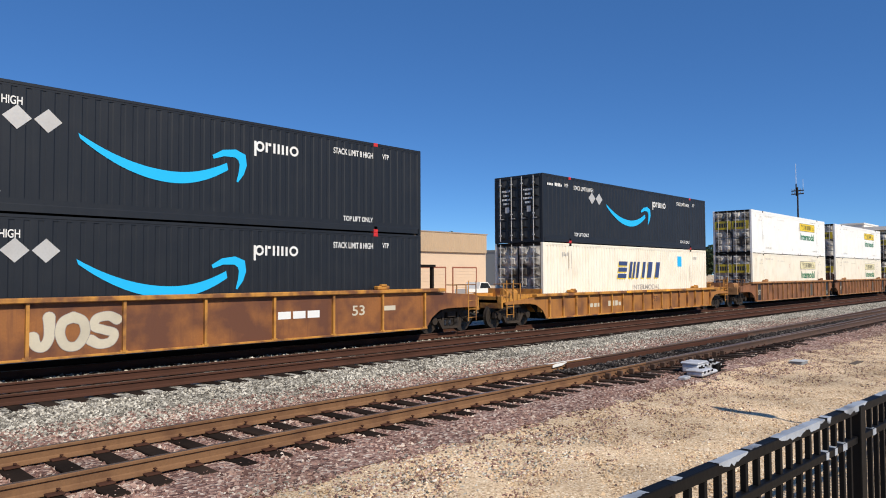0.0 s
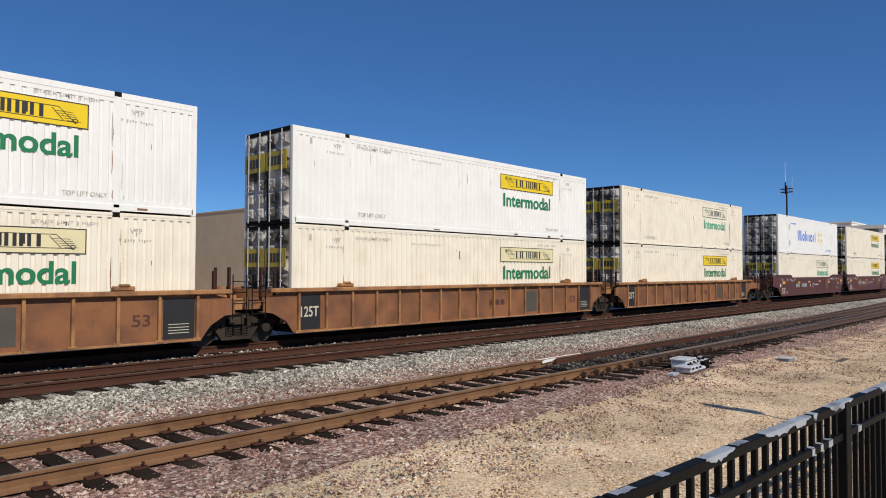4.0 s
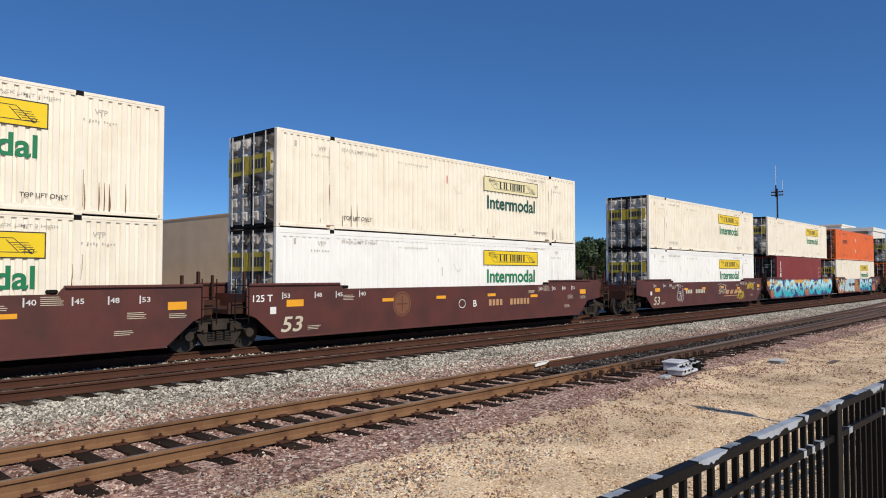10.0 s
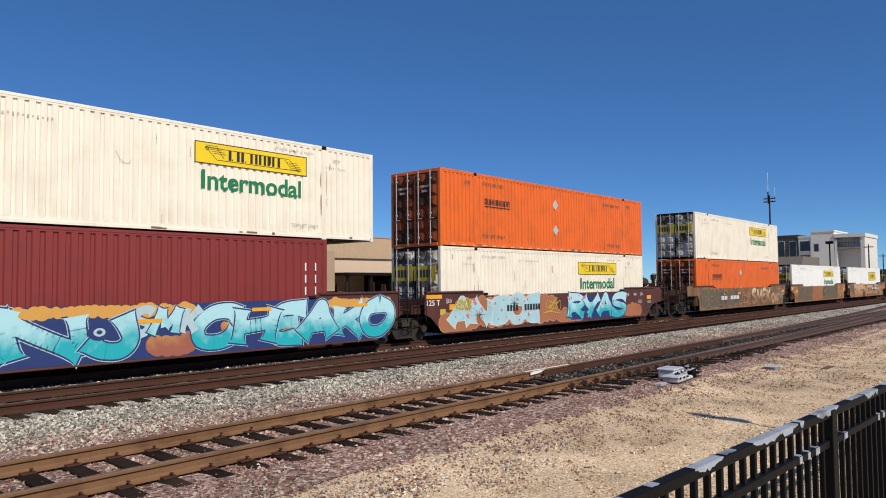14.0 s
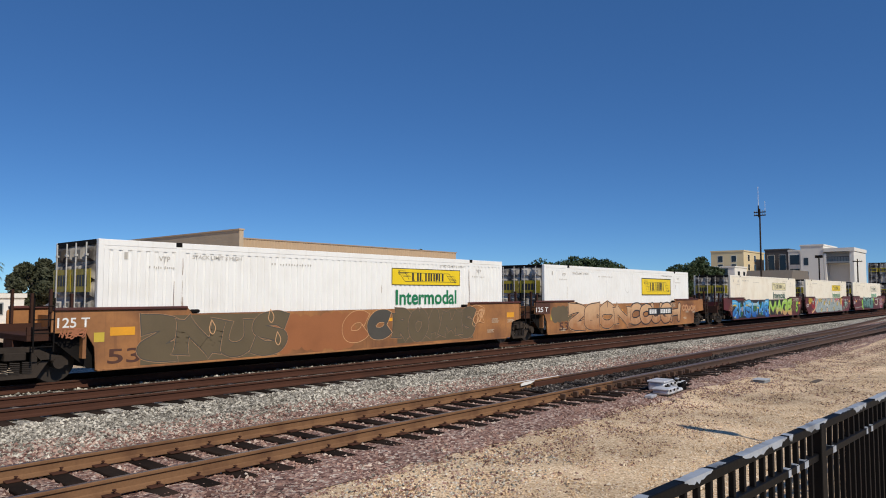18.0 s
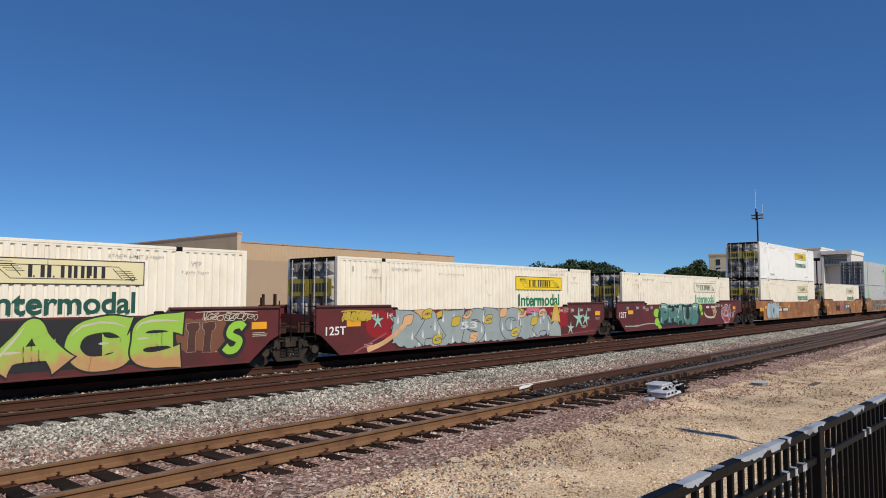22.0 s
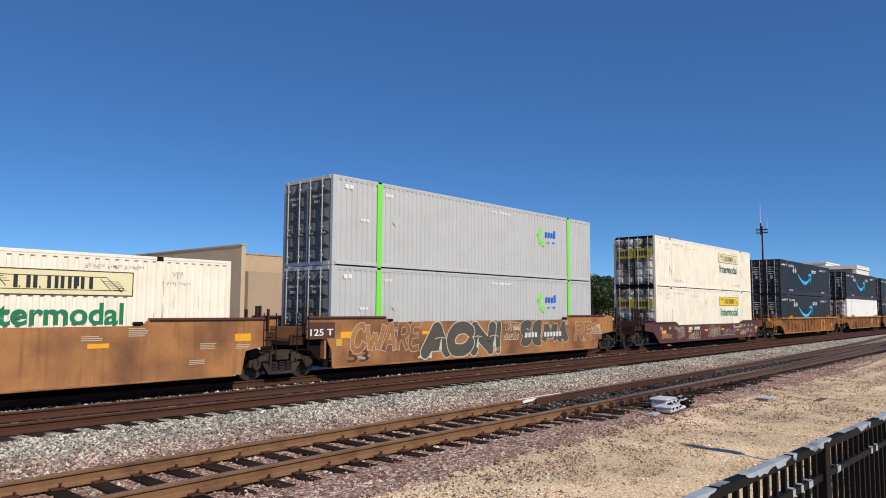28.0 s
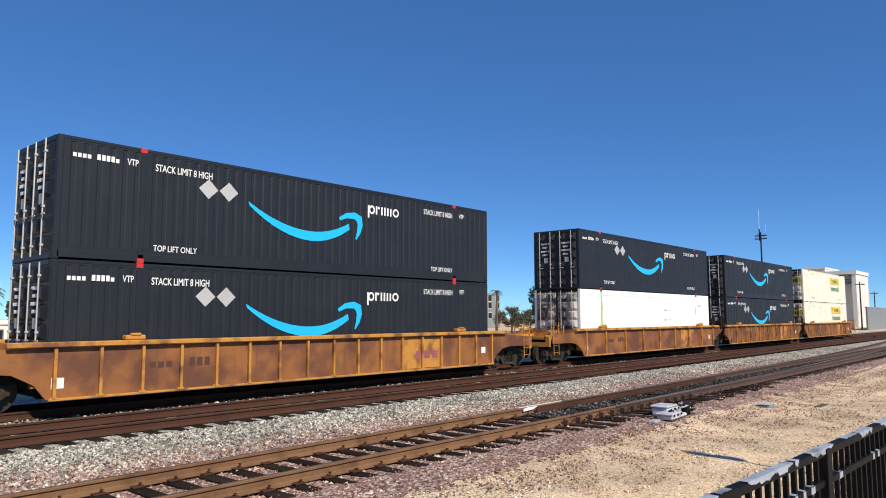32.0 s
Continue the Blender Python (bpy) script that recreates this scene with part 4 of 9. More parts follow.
for k in range(12):
    bm = bmesh.new(); box(bm, k * 12, k * 12 + 11.98, 0, 0.3, 0, 4.2 - 0.05 * (k % 2)); part("panel", bm, M["wall_grey"], wallr)
bm = bmesh.new(); box(bm, -0.1, 144, -0.08, 0.38, 4.21, 4.35); part("coping", bm, M["tan"], wallr)

# parked pickup by the roller doors
pick = thing("pickup_truck", "white pickup truck parked by the warehouse doors", "truck", at=pose(52.5, 46.5, -0.42))
bm = bmesh.new(); slab(bm, [(0, 0.5), (5.2, 0.5), (5.2, 1.05), (3.6, 1.1), (3.0, 1.75), (1.8, 1.78), (1.6, 1.1), (0, 1.1)], 0, 1.85); part("body", bm, M["pickup"], pick)
bm = bmesh.new(); slab(bm, [(3.42, 1.15), (2.95, 1.66), (1.9, 1.68), (1.75, 1.15)], -0.01, 1.86); part("side_windows", bm, M["glass"], pick)
for x in (0.9, 4.2):
    for y in (0.0, 1.65):
        bm = bmesh.new(); ring_xz(bm, x, 0.36, 0.36, y - 0.02, y + 0.22); part("wheel", bm, M["rubber"], pick)


# ---- poles ----
def utility_pole(x, y, h, label, arms=(0.5, 0.95), whip=0.0):
    ob = thing("utility_pole", label, "utility pole", at=pose(x, y, -0.42))
    bm = bmesh.new(); tube(bm, (0, 0, 0), (0, 0, h), 0.14, 10, 0.10); part("pole", bm, M["timber"], ob)
    for a in arms:
        bm = bmesh.new(); box(bm, -0.07, 0.07, -0.8, 0.8, h - a - 0.07, h - a + 0.07); part("crossarm", bm, M["timber"], ob)
        for e in (-0.72, -0.4, 0.4, 0.72):
            bm = bmesh.new(); tube(bm, (0, e, h - a + 0.07), (0, e, h - a + 0.27), 0.05, 6); part("insulator", bm, M["wall_grey"], ob)
    if whip:
        bm = bmesh.new(); tube(bm, (0.1, 0.2, h), (0.1, 0.2, h + whip), 0.035, 6, 0.02); part("whip_antenna", bm, M["wall_white"], ob)
        bm = bmesh.new(); tube(bm, (0.1, -0.7, h - 0.5), (0.1, -0.7, h + 1.1), 0.022, 6); part("whip_antenna", bm, M["wall_white"], ob)
        bm = bmesh.new(); tube(bm, (0.1, 0.2, h - 1.2), (0.1, 0.2, h + 0.5), 0.09, 8); part("antenna_mount", bm, M["timber"], ob)
    return ob


utility_pole(105.3, 31.7, 14.6, "tall timber utility pole with crossarms and a whip antenna", whip=3.3)
utility_pole(150.0, 28.0, 9.0, "timber utility pole beside the boundary wall", arms=(0.5,))
utility_pole(190.0, 32.6, 8.4, "distant timber utility pole", arms=(0.5,))
lamp2 = thing("floodlight_pole", "slim dark floodlight pole in front of the white block", "lamp post", at=pose(140, 32.2, -0.42))
bm = bmesh.new(); tube(bm, (0, 0, 0), (0, 0, 9.0), 0.12, 8); part("pole", bm, M["dark"], lamp2)
bm = bmesh.new(); box(bm, -0.3, 0.3, -0.6, 0.6, 8.9, 9.4, 0.05); part("floodlight", bm, M["dark"], lamp2)


# ---- trees ----
def leaves(name, blobs, count, size, mat, parent, seed):
    """A crown of many small leaf clumps round the given centres, with gaps."""
    g = np.random.default_rng(seed)
    c = np.array([b[:3] for b in blobs])
    r = np.array([b[3] for b in blobs])
    w = r ** 2 / (r ** 2).sum()
    k = g.choice(len(blobs), count, p=w)
    d = g.normal(0, 1, (count, 3))
    d /= np.linalg.norm(d, axis=1)[:, None]
    p = c[k] + d * (r[k] * (1.12 * g.random(count) ** 0.45))[:, None]
    n = g.normal(0, 1, (count, 3)); n /= np.linalg.norm(n, axis=1)[:, None]
    a = np.cross(n, g.normal(0, 1, (count, 3))); a /= np.linalg.norm(a, axis=1)[:, None]
    b = np.cross(n, a)
    s = (size * (0.5 + g.random(count)))[:, None]
    v = np.stack([p - a * s, p - b * s * 0.55, p + a * s, p + b * s * 0.55 + n * s * 0.3], 1)
    f = np.arange(count * 4).reshape(-1, 4)
    me = bpy.data.meshes.new(name)
    me.from_pydata(v.reshape(-1, 3).tolist(), [], f.tolist())
    return part(name, me, mat, parent)


def tree(x, y, h, spread, label, mat="leaf", count=5000, seed=1, bare=False):
    rnd = random.Random(seed)
    ob = thing("tree", label, "tree", at=pose(x, y, -0.42))
    bm = bmesh.new()
    tube(bm, (0, 0, 0), (0.1, 0, h * 0.4), h * 0.035, 9, h * 0.022)
    blobs = []
    for k in range(38):
        a = k * 2.4 + rnd.random()
        rr = spread * rnd.uniform(0.06, 0.43)
        tip = Vector((math.cos(a) * rr, math.sin(a) * rr, h * (0.26 + rnd.uniform(0.0, 0.62) * (1.06 - 0.5 * rr / (0.43 * spread)))))
        tube(bm, (0.1, 0, h * rnd.uniform(0.25, 0.4)), tip, h * 0.013, 6, h * 0.005)
        blobs.append((*tip, spread * rnd.uniform(0.045, 0.115)))
        if bare:
            for j in range(8):
                q = tip + Vector((rnd.uniform(-1, 1), rnd.uniform(-1, 1), rnd.uniform(0.1, 1))) * h * 0.18
                tube(bm, tip, q, h * 0.004, 5, 0.01)
    part("trunk", bm, M["bark"] if not bare else M["lit_wood"], ob)
    leaves("crown", blobs, int(count * 1.7), h * 0.024, M[mat], ob, seed)
    return ob


def palm(x, y, h, crown, label, seed):
    rnd = random.Random(seed)
    ob = thing("palm_tree", label, "palm tree", at=pose(x, y, -0.42))
    bm = bmesh.new(); tube(bm, (0, 0, 0), (0.1, 0, h), 0.24, 9, 0.17); part("trunk", bm, M["bark"], ob)
    for k in range(22):
        a = k * 2.399
        up = rnd.uniform(-0.5, 1.0)
        bm = bmesh.new()
        pts = []
        for j in range(7):
            s = j / 6
            pts.append(Vector((math.cos(a) * crown * s, math.sin(a) * crown * s, h + crown * (up * s - (0.55 + 0.3 * up) * s * s))))
        side = Vector((-math.sin(a), math.cos(a), 0))
        for j in range(6):
            p, q = pts[j], pts[j + 1]
            for e in (-1, 1):
                for i in range(3):
                    o = p.lerp(q, i / 3)
                    tip = o + side * e * crown * 0.26 * (1 - j / 8) + (q - p) * 0.5 - Vector((0, 0, crown * 0.12))
                    bm.faces.new([bm.verts.new(c) for c in (o, o.lerp(q, 0.35), tip)])
        part("frond", bm, M["palm"], ob)
    return ob


tree(104, 60, 9.7, 19, "broad dark green tree with a rounded uneven crown", count=16000, seed=3)
tree(112, 62.5, 9.3, 12, "dark green tree merging with its neighbour", count=5000, seed=4)
tree(139, 55, 10.4, 13, "dark green tree with an uneven crown", count=10000, seed=5)
tree(95, 89, 12.6, 6, "dark tree top behind the warehouse roof", count=2500, seed=6)
tree(23.0, 66, 6.3, 7.2, "dense dark olive street tree", "leaf_olive", 15000, 7)
tree(26.8, 70, 6.2, 6.0, "dense dark olive street tree", "leaf_olive", 12000, 8)
tree(30, 83, 5.6, 5.0, "olive tree beside the warehouse", "leaf_olive", 4000, 9)
tree(17, 85, 6.4, 7.0, "dark olive tree behind the shed", "leaf_olive", 5000, 12)
palm(25.4, 95, 6.9, 2.4, "bushy fan palm with hanging fronds", 10)
palm(27.6, 98, 6.0, 2.2, "bushy fan palm with hanging fronds", 11)
palm(88, 66, 6.6, 1.0, "slim distant fan palm", 13)
tree(92, 66, 5.0, 6.5, "pale half-bare shrub-like tree", "leaf_olive", 1600, 14, True)
tree(100, 68, 4.6, 6, "pale half-bare shrub-like tree", "leaf_olive", 1500, 15, True)

# a slim conifer on the near side, out of view, that shades the passing cars
fir = thing("conifer_tree", "tall slim conifer beside the line", "tree", at=pose(85, 4.5, -0.42))
bm = bmesh.new(); tube(bm, (0, 0, 0), (0, 0, 12.0), 0.2, 8, 0.04); part("trunk", bm, M["bark"], fir)
leaves("crown", [(0, 0, 2.0 + 0.9 * k, 0.9 * (1.15 - k / 12.0)) for k in range(12)], 5000, 0.3, M["leaf"], fir, 31)


# ---- the train: containers ----
CW, CH = 2.59, 2.896
SIDE_Y = 17.145          # near face of the containers
AXIS_Y = 18.44           # middle of the train's track


def side_wall(bm, length, far, low, depth, pitch, high):
    """One folded sheet: upright folds between the posts, flat behind them; the outer face lies just inside the rails."""
    cuts = [0.14] + ([1.96, 2.12, length - 2.12, length - 1.96] if length > 14 else []) + [length - 0.14]
    xs = []
    for a, b in zip(cuts[::2], cuts[1::2]):
        n = max(1, round((b - a) / pitch))
        w = (b - a) / n
        for k in range(n):
            x = a + k * w
            xs += [(x, 0), (x + 0.50 * w, 0), (x + 0.60 * w, 1), (x + 0.88 * w, 1), (x + 0.98 * w, 0)]
        xs.append((b, 0))
    s = -1 if far else 1
    y0 = CW - 0.012 if far else 0.012
    lo = [bm.verts.new((x, y0 + s * d * depth, low)) for x, d in xs]
    hi = [bm.verts.new((x, y0 + s * d * depth, high)) for x, d in xs]
    for k in range(len(xs) - 1):
        bm.faces.new((lo[k], lo[k + 1], hi[k + 1], hi[k]) if not far else (lo[k + 1], lo[k], hi[k], hi[k + 1]))


def top_rail(bm, length, high):
    """A rail of two lips, the upper one a little proud."""
    mid = high + (CH - high) * 0.42
    n = [(0.010, high), (0.010, mid - 0.012), (0.002, mid), (0.002, CH - 0.012), (0.012, CH - 0.002), (0.106, CH - 0.002), (0.106, high)]
    a = [bm.verts.new((0.1, y, z)) for y, z in n]
    b = [bm.verts.new((length - 0.1, y, z)) for y, z in n]
    for k in range(7):
        bm.faces.new((a[k], a[(k + 1) % 7], b[(k + 1) % 7], b[k]))
    bm.faces.new(a[::-1])
    bm.faces.new(b)
    bmesh.ops.recalc_face_normals(bm, faces=bm.faces)


def bottom_rail(bm, length, low):
    """A rail with a small ledge along its upper third."""
    n = [(0.0, 0.045), (0.0, low * 0.6), (0.014, low * 0.66), (0.014, low), (0.11, low), (0.11, 0.045)]
    a = [bm.verts.new((0.1, y, z)) for y, z in n]
    b = [bm.verts.new((length - 0.1, y, z)) for y, z in n]
    for k in range(6):
        bm.faces.new((a[k], a[(k + 1) % 6], b[(k + 1) % 6], b[k]))
    bm.faces.new(a[::-1])
    bm.faces.new(b)
    bmesh.ops.recalc_face_normals(bm, faces=bm.faces)


def corner_post(bm):
    box(bm, -0.07, 0.07, 0, 0.14, 0.0, CH, 0.014)


def inner_post(bm):
    box(bm, -0.075, 0.075, 0.0, 0.10, 0.05, CH - 0.1, 0.01)


def casting(bm):
    box(bm, -0.09, 0.09, -0.004, 0.17, -0.06, 0.062, 0.01)
    box(bm, -0.04, 0.04, -0.007, 0.05, -0.025, 0.03)


def door(bm):
    """One leaf of the end doors, facing -x: one sheet with two columns of pressed lozenges."""
    w = CW / 2 - 0.16
    ys, zs = (0.0, 0.56, w), [0.14 + 2.63 * k / 6 for k in range(7)]
    for y0, y1 in zip(ys, ys[1:]):
        for z0, z1 in zip(zs, zs[1:]):
            rings = []
            for x, dy, dz in ((0.075, 0.0, 0.0), (0.075, 0.03, 0.03), (-0.012, 0.15, 0.11)):
                rings.append([bm.verts.new(q) for q in ((x, y0 + dy, z0 + dz), (x, y1 - dy, z0 + dz), (x, y1 - dy, z1 - dz), (x, y0 + dy, z1 - dz))])
            for a, b in zip(rings, rings[1:]):
                for i in range(4):
                    bm.faces.new((a[(i + 1) % 4], a[i], b[i], b[(i + 1) % 4]))
            bm.faces.new(rings[2][::-1])
    bmesh.ops.remove_doubles(bm, verts=bm.verts, dist=0.001)


def lock_rod(bm):
    tube(bm, (-0.05, 0, 0.08), (-0.05, 0, CH - 0.07), 0.019, 7)
    for z in (0.30, 1.2, 2.5):
        box(bm, -0.075, 0.0, -0.035, 0.035, z, z + 0.05)
    box(bm, -0.08, -0.06, -0.20, 0.02, 1.02, 1.05)


def end_frame(bm):
    box(bm, -0.02, 0.1, 0.14, CW - 0.14, CH - 0.13, CH - 0.005, 0.01)
    box(bm, -0.02, 0.1, 0.14, CW - 0.14, 0.01, 0.14, 0.01)
    box(bm, 0.0, 0.06, CW / 2 - 0.03, CW / 2 + 0.03, 0.14, CH - 0.13)


def roof(bm, length):
    """Folded roof sheet."""
    n = int((length - 0.2) / 0.4)
    w = (length - 0.2) / n
    fold = [(0.1 + k * w + e * w, CH - 0.03 - 0.02 * d) for k in range(n) for e, d in ((0, 0), (0.5, 0), (0.6, 1), (0.9, 1))] + [(length - 0.1, CH - 0.03)]
    a = [bm.verts.new((x, 0.1, z)) for x, z in fold]
    b = [bm.verts.new((x, CW - 0.1, z)) for x, z in fold]
    for k in range(len(fold) - 1):
        bm.faces.new((a[k], a[k + 1], b[k + 1], b[k]))


def box_mark(name, u0, u1, z0, z1, y, material, parent, label=""):
    bm = bmesh.new()
    flat(bm, u0, u1, z0, z1, y)
    return part(name, bm, material, parent, label)


def smile(bm, y):
    """A broad curved stroke ending in an arrow."""
    n = 30
    a, b = [], []
    for k in range(n + 1):
        s = k / n
        u = 5.10 + 3.75 * s
        mid = 1.135 + (0.74 * ((0.60 - s) / 0.60) ** 2 if s < 0.60 else 0.44 * ((s - 0.60) / 0.40) ** 2)
        t = 0.03 + 0.115 * math.sin(math.pi * min(1.0, 0.06 + s * 0.78)) ** 0.8
        a.append(bm.verts.new((u, y, mid + t)))
        b.append(bm.verts.new((u + 0.04, y, mid - t)))
    for k in range(n):
        bm.faces.new((b[k], b[k + 1], a[k + 1], a[k]))
    ribbon(bm, [(8.45, 1.78), (8.75, 1.92), (9.1, 1.95), (9.30, 1.86), (9.34, 1.66), (9.28, 1.42), (9.16, 1.18)], [0.10, 0.17, 0.22, 0.28, 0.22, 0.16, 0.05], y - 0.002)


SOFTY = 0.006


def dress_prime(c, rnd):
    part("emblem", shared("smile", lambda b: smile(b, SOFTY)), M["cyan"], c, "bright blue curved arrow emblem")
    def shapes(b):
        for u0, u1, z0, z1 in ((9.68, 9.75, 1.96, 2.38), (10.04, 10.11, 2.10, 2.38), (10.13, 10.22, 2.29, 2.37), (10.29, 10.36, 2.10, 2.38), (10.43, 10.50, 2.10, 2.38), (10.57, 10.64, 2.10, 2.37), (10.71, 10.78, 2.10, 2.36)):
            flat(b, u0, u1, z0, z1, SOFTY)
        hoop(b, 9.86, 2.24, 0.11, 0.115, 0.065, SOFTY - 0.0004)
        hoop(b, 10.99, 2.24, 0.12, 0.115, 0.065, SOFTY)
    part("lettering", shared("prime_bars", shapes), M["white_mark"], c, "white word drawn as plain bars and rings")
    for u in (3.85, 4.47):
        bm = bmesh.new(); bm.faces.new([bm.verts.new(q) for q in ((u, SOFTY, 1.84), (u + 0.29, SOFTY, 2.11), (u, SOFTY, 2.38), (u - 0.29, SOFTY, 2.11))])
        part("placard", bm, M["galv"], c, "silver diamond placard holder")
    word("STACK LIMIT 8 HIGH", 2.35, 3.95, 2.38, 2.56, SOFTY, M["white_mark"], c)
    word("STACK LIMIT 8 HIGH", 12.42, 14.0, 2.38, 2.56, SOFTY, M["white_mark"], c)
    word("TOP LIFT ONLY", 2.36, 3.56, 0.33, 0.48, SOFTY, M["white_mark"], c)
    word("TOP LIFT ONLY", 12.8, 14.0, 0.33, 0.48, SOFTY, M["white_mark"], c)
    word("VTP", 1.62, 1.90, 2.42, 2.58, SOFTY, M["white_mark"], c)
    word("VTP", 14.4, 14.68, 2.42, 2.58, SOFTY, M["white_mark"], c)
    part("lettering", shared("number_bars", lambda b: bars(0.34, 1.45, 2.42, 2.56, 10, 5, b, SOFTY)), M["white_mark"], c, "white serial number drawn as plain bars")


def scroll(b, u0, u1, z0, z1, y):
    """The drawn scroll of the sign: hatching beside a slanted field, with a curl at each end."""
    w, h = u1 - u0, z1 - z0
    for k in range(5):
        z = z0 + h * (0.30 + 0.10 * k)
        ribbon(b, [(u0 + w * (0.06 + 0.018 * (4 - k)), z + h * 0.22), (u0 + w * (0.17 + 0.018 * (4 - k)), z + h * 0.22)], [0.012] * 2, y)
        ribbon(b, [(u0 + w * (0.82 + 0.018 * (4 - k)), z - h * 0.1), (u0 + w * (0.93 + 0.012 * (4 - k)), z - h * 0.1)], [0.012] * 2, y)
    for pts in ([(0.06, 0.80), (0.84, 0.80), (0.94, 0.17)], [(0.06, 0.84), (0.16, 0.17), (0.95, 0.17)], [(0.16, 0.80), (0.22, 0.30)], [(0.80, 0.72), (0.87, 0.20)]):
        ribbon(b, [(u0 + w * p[0], z0 + h * p[1]) for p in pts], [0.016] * len(pts), y - 0.0004)
    for p in ((0.075, 0.76), (0.945, 0.22)):
        ribbon(b, [(u0 + w * p[0] + 0.05 * math.cos(k * 0.785), z0 + h * p[1] + 0.05 * math.sin(k * 0.785)) for k in range(9)], [0.018] * 9, y - 0.0008)


def dress_intermodal(c, rnd, faded=0, big=False, deep=False):
    sign = M[("yellow", "pale_yellow", "bleached")[faded]]
    du = SIGN_SHIFT.get(c.name, 0.0)
    u0, u1, z0, z1 = (9.45, 13.28, 1.50, 2.45) if big else (9.8, 13.45, 1.88, 2.47)
    e = 0.05 if big else 0.025
    key = f"|{big}"
    s = part("sign_panel", shared("sign_panel" + key, lambda b: flat(b, u0, u1, z0, z1, SOFTY)), sign, c, "yellow sign with black border" if not faded else "sun-bleached yellow sign", at=pose(du, 0, 0))
    part("border", shared("sign_border" + key, lambda b: ([flat(b, *q, SOFTY - 0.003) for q in ((u0, u1, z1 - e, z1), (u0, u1, z0, z0 + e), (u0, u0 + e, z0 + e, z1 - e), (u1 - e, u1, z0 + e, z1 - e))], scroll(b, u0 + 0.1, u1 - 0.1, z0 + 0.05, z1 - 0.05, SOFTY - 0.003))), M["black"], s, "black border and drawn scroll")
    h0, h1 = z0 + (z1 - z0) * 0.27, z0 + (z1 - z0) * 0.74
    part("lettering", shared("name_bars" + key, lambda b: [flat(b, u0 + (u1 - u0) * p, u0 + (u1 - u0) * (p + w), h0 + (h1 - h0) * lift, h1, SOFTY - 0.0045) for p, w, lift in ((0.275, 0.024, 0.0), (0.345, 0.024, 0.0), (0.383, 0.024, 0.0), (0.462, 0.022, 0.0), (0.505, 0.022, 0.0), (0.540, 0.022, 0.0), (0.583, 0.022, 0.0), (0.618, 0.022, 0.0), (0.640, 0.010, 0.2), (0.661, 0.022, 0.0), (0.712, 0.024, 0.0))] + [flat(b, u0 + (u1 - u0) * p, u0 + (u1 - u0) * (p + 0.008), h0, h0 + (h1 - h0) * 0.16, SOFTY - 0.0045) for p in (0.305, 0.418)]), M["black"], s, "black name drawn as plain bars")
    if not big:
        word("Intermodal", 10.0 + du, 13.24 + du, 1.22, 1.72, SOFTY, M["deep_green"] if deep else M["green"] if faded < 2 else M["faded_green"], c, label="green word in bold letters")
    dark = rnd.random() < 0.6
    ink = M["stencil_dark"] if dark else M["stencil"]
    word("TOP LIFT ONLY", 2.5, 3.7, 0.34, 0.47, SOFTY, ink, c)
    faint = M["stencil"]
    word("STACK LIMIT 3 HIGH", 2.42, 3.9, 2.50, 2.60, SOFTY, faint, c)
    word("VTP", 1.5, 1.8, 2.40, 2.53, SOFTY, faint, c)
    word("VTP", 14.45, 14.75, 2.40, 2.53, SOFTY, faint, c)
    word("TOP LIFT ONLY", 12.9, 13.9, 0.34, 0.44, SOFTY, ink, c)
    word("STACK LIMIT 3 HIGH", 12.3, 13.7, 2.57, 2.64, SOFTY, M["stencil"], c)
    part("lettering", shared("owner_bars", lambda b: bars(1.25, 1.95, 2.22, 2.28, 12, 2, b, SOFTY, 0.5)), M["stencil"], c, "faded stencil drawn as plain bars")
    part("lettering", shared("serial_bars", lambda b: bars(4.9, 6.4, 2.41, 2.47, 15, 6, b, SOFTY, 0.6)), M["stencil"], c, "faded serial number drawn as plain bars")
    part("lettering", shared("owner_bars_end", lambda b: bars(14.2, 15.0, 2.22, 2.28, 12, 2, b, SOFTY, 0.5)), M["stencil"], c, "faded stencil drawn as plain bars")
    if rnd.random() < 0.5:
        bm = bmesh.new(); ribbon(bm, [(7.75, 1.9), (7.85, 1.72), (8.0, 1.62), (8.1, 1.66), (8.12, 1.74)], [0.015] * 5, SOFTY); part("scratch", bm, M["stencil"], c, "small hooked scratch")
    if rnd.random() < 0.4:
        box_mark("sticker", 7.35, 7.40, 1.95, 2.25, SOFTY, M["red"], c, "thin red sticker")
    box_mark("vent", 0.62, 0.70, 2.42, 2.6, SOFTY, M["stencil"], c)


def hoop(b, u, z, rx, rz, w, y):
    """A plain ring of paint."""
    pts = [(u + rx * math.cos(k * 0.3927), z + rz * math.sin(k * 0.3927)) for k in range(17)]
    ribbon(b, pts, [w] * 17, y)


def slant(b, u, w, z0, z1, k, y):
    """A bar leaning by k."""
    b.faces.new([b.verts.new(c) for c in ((u, y, z0), (u + w, y, z0), (u + w + k, y, z1), (u + k, y, z1))])


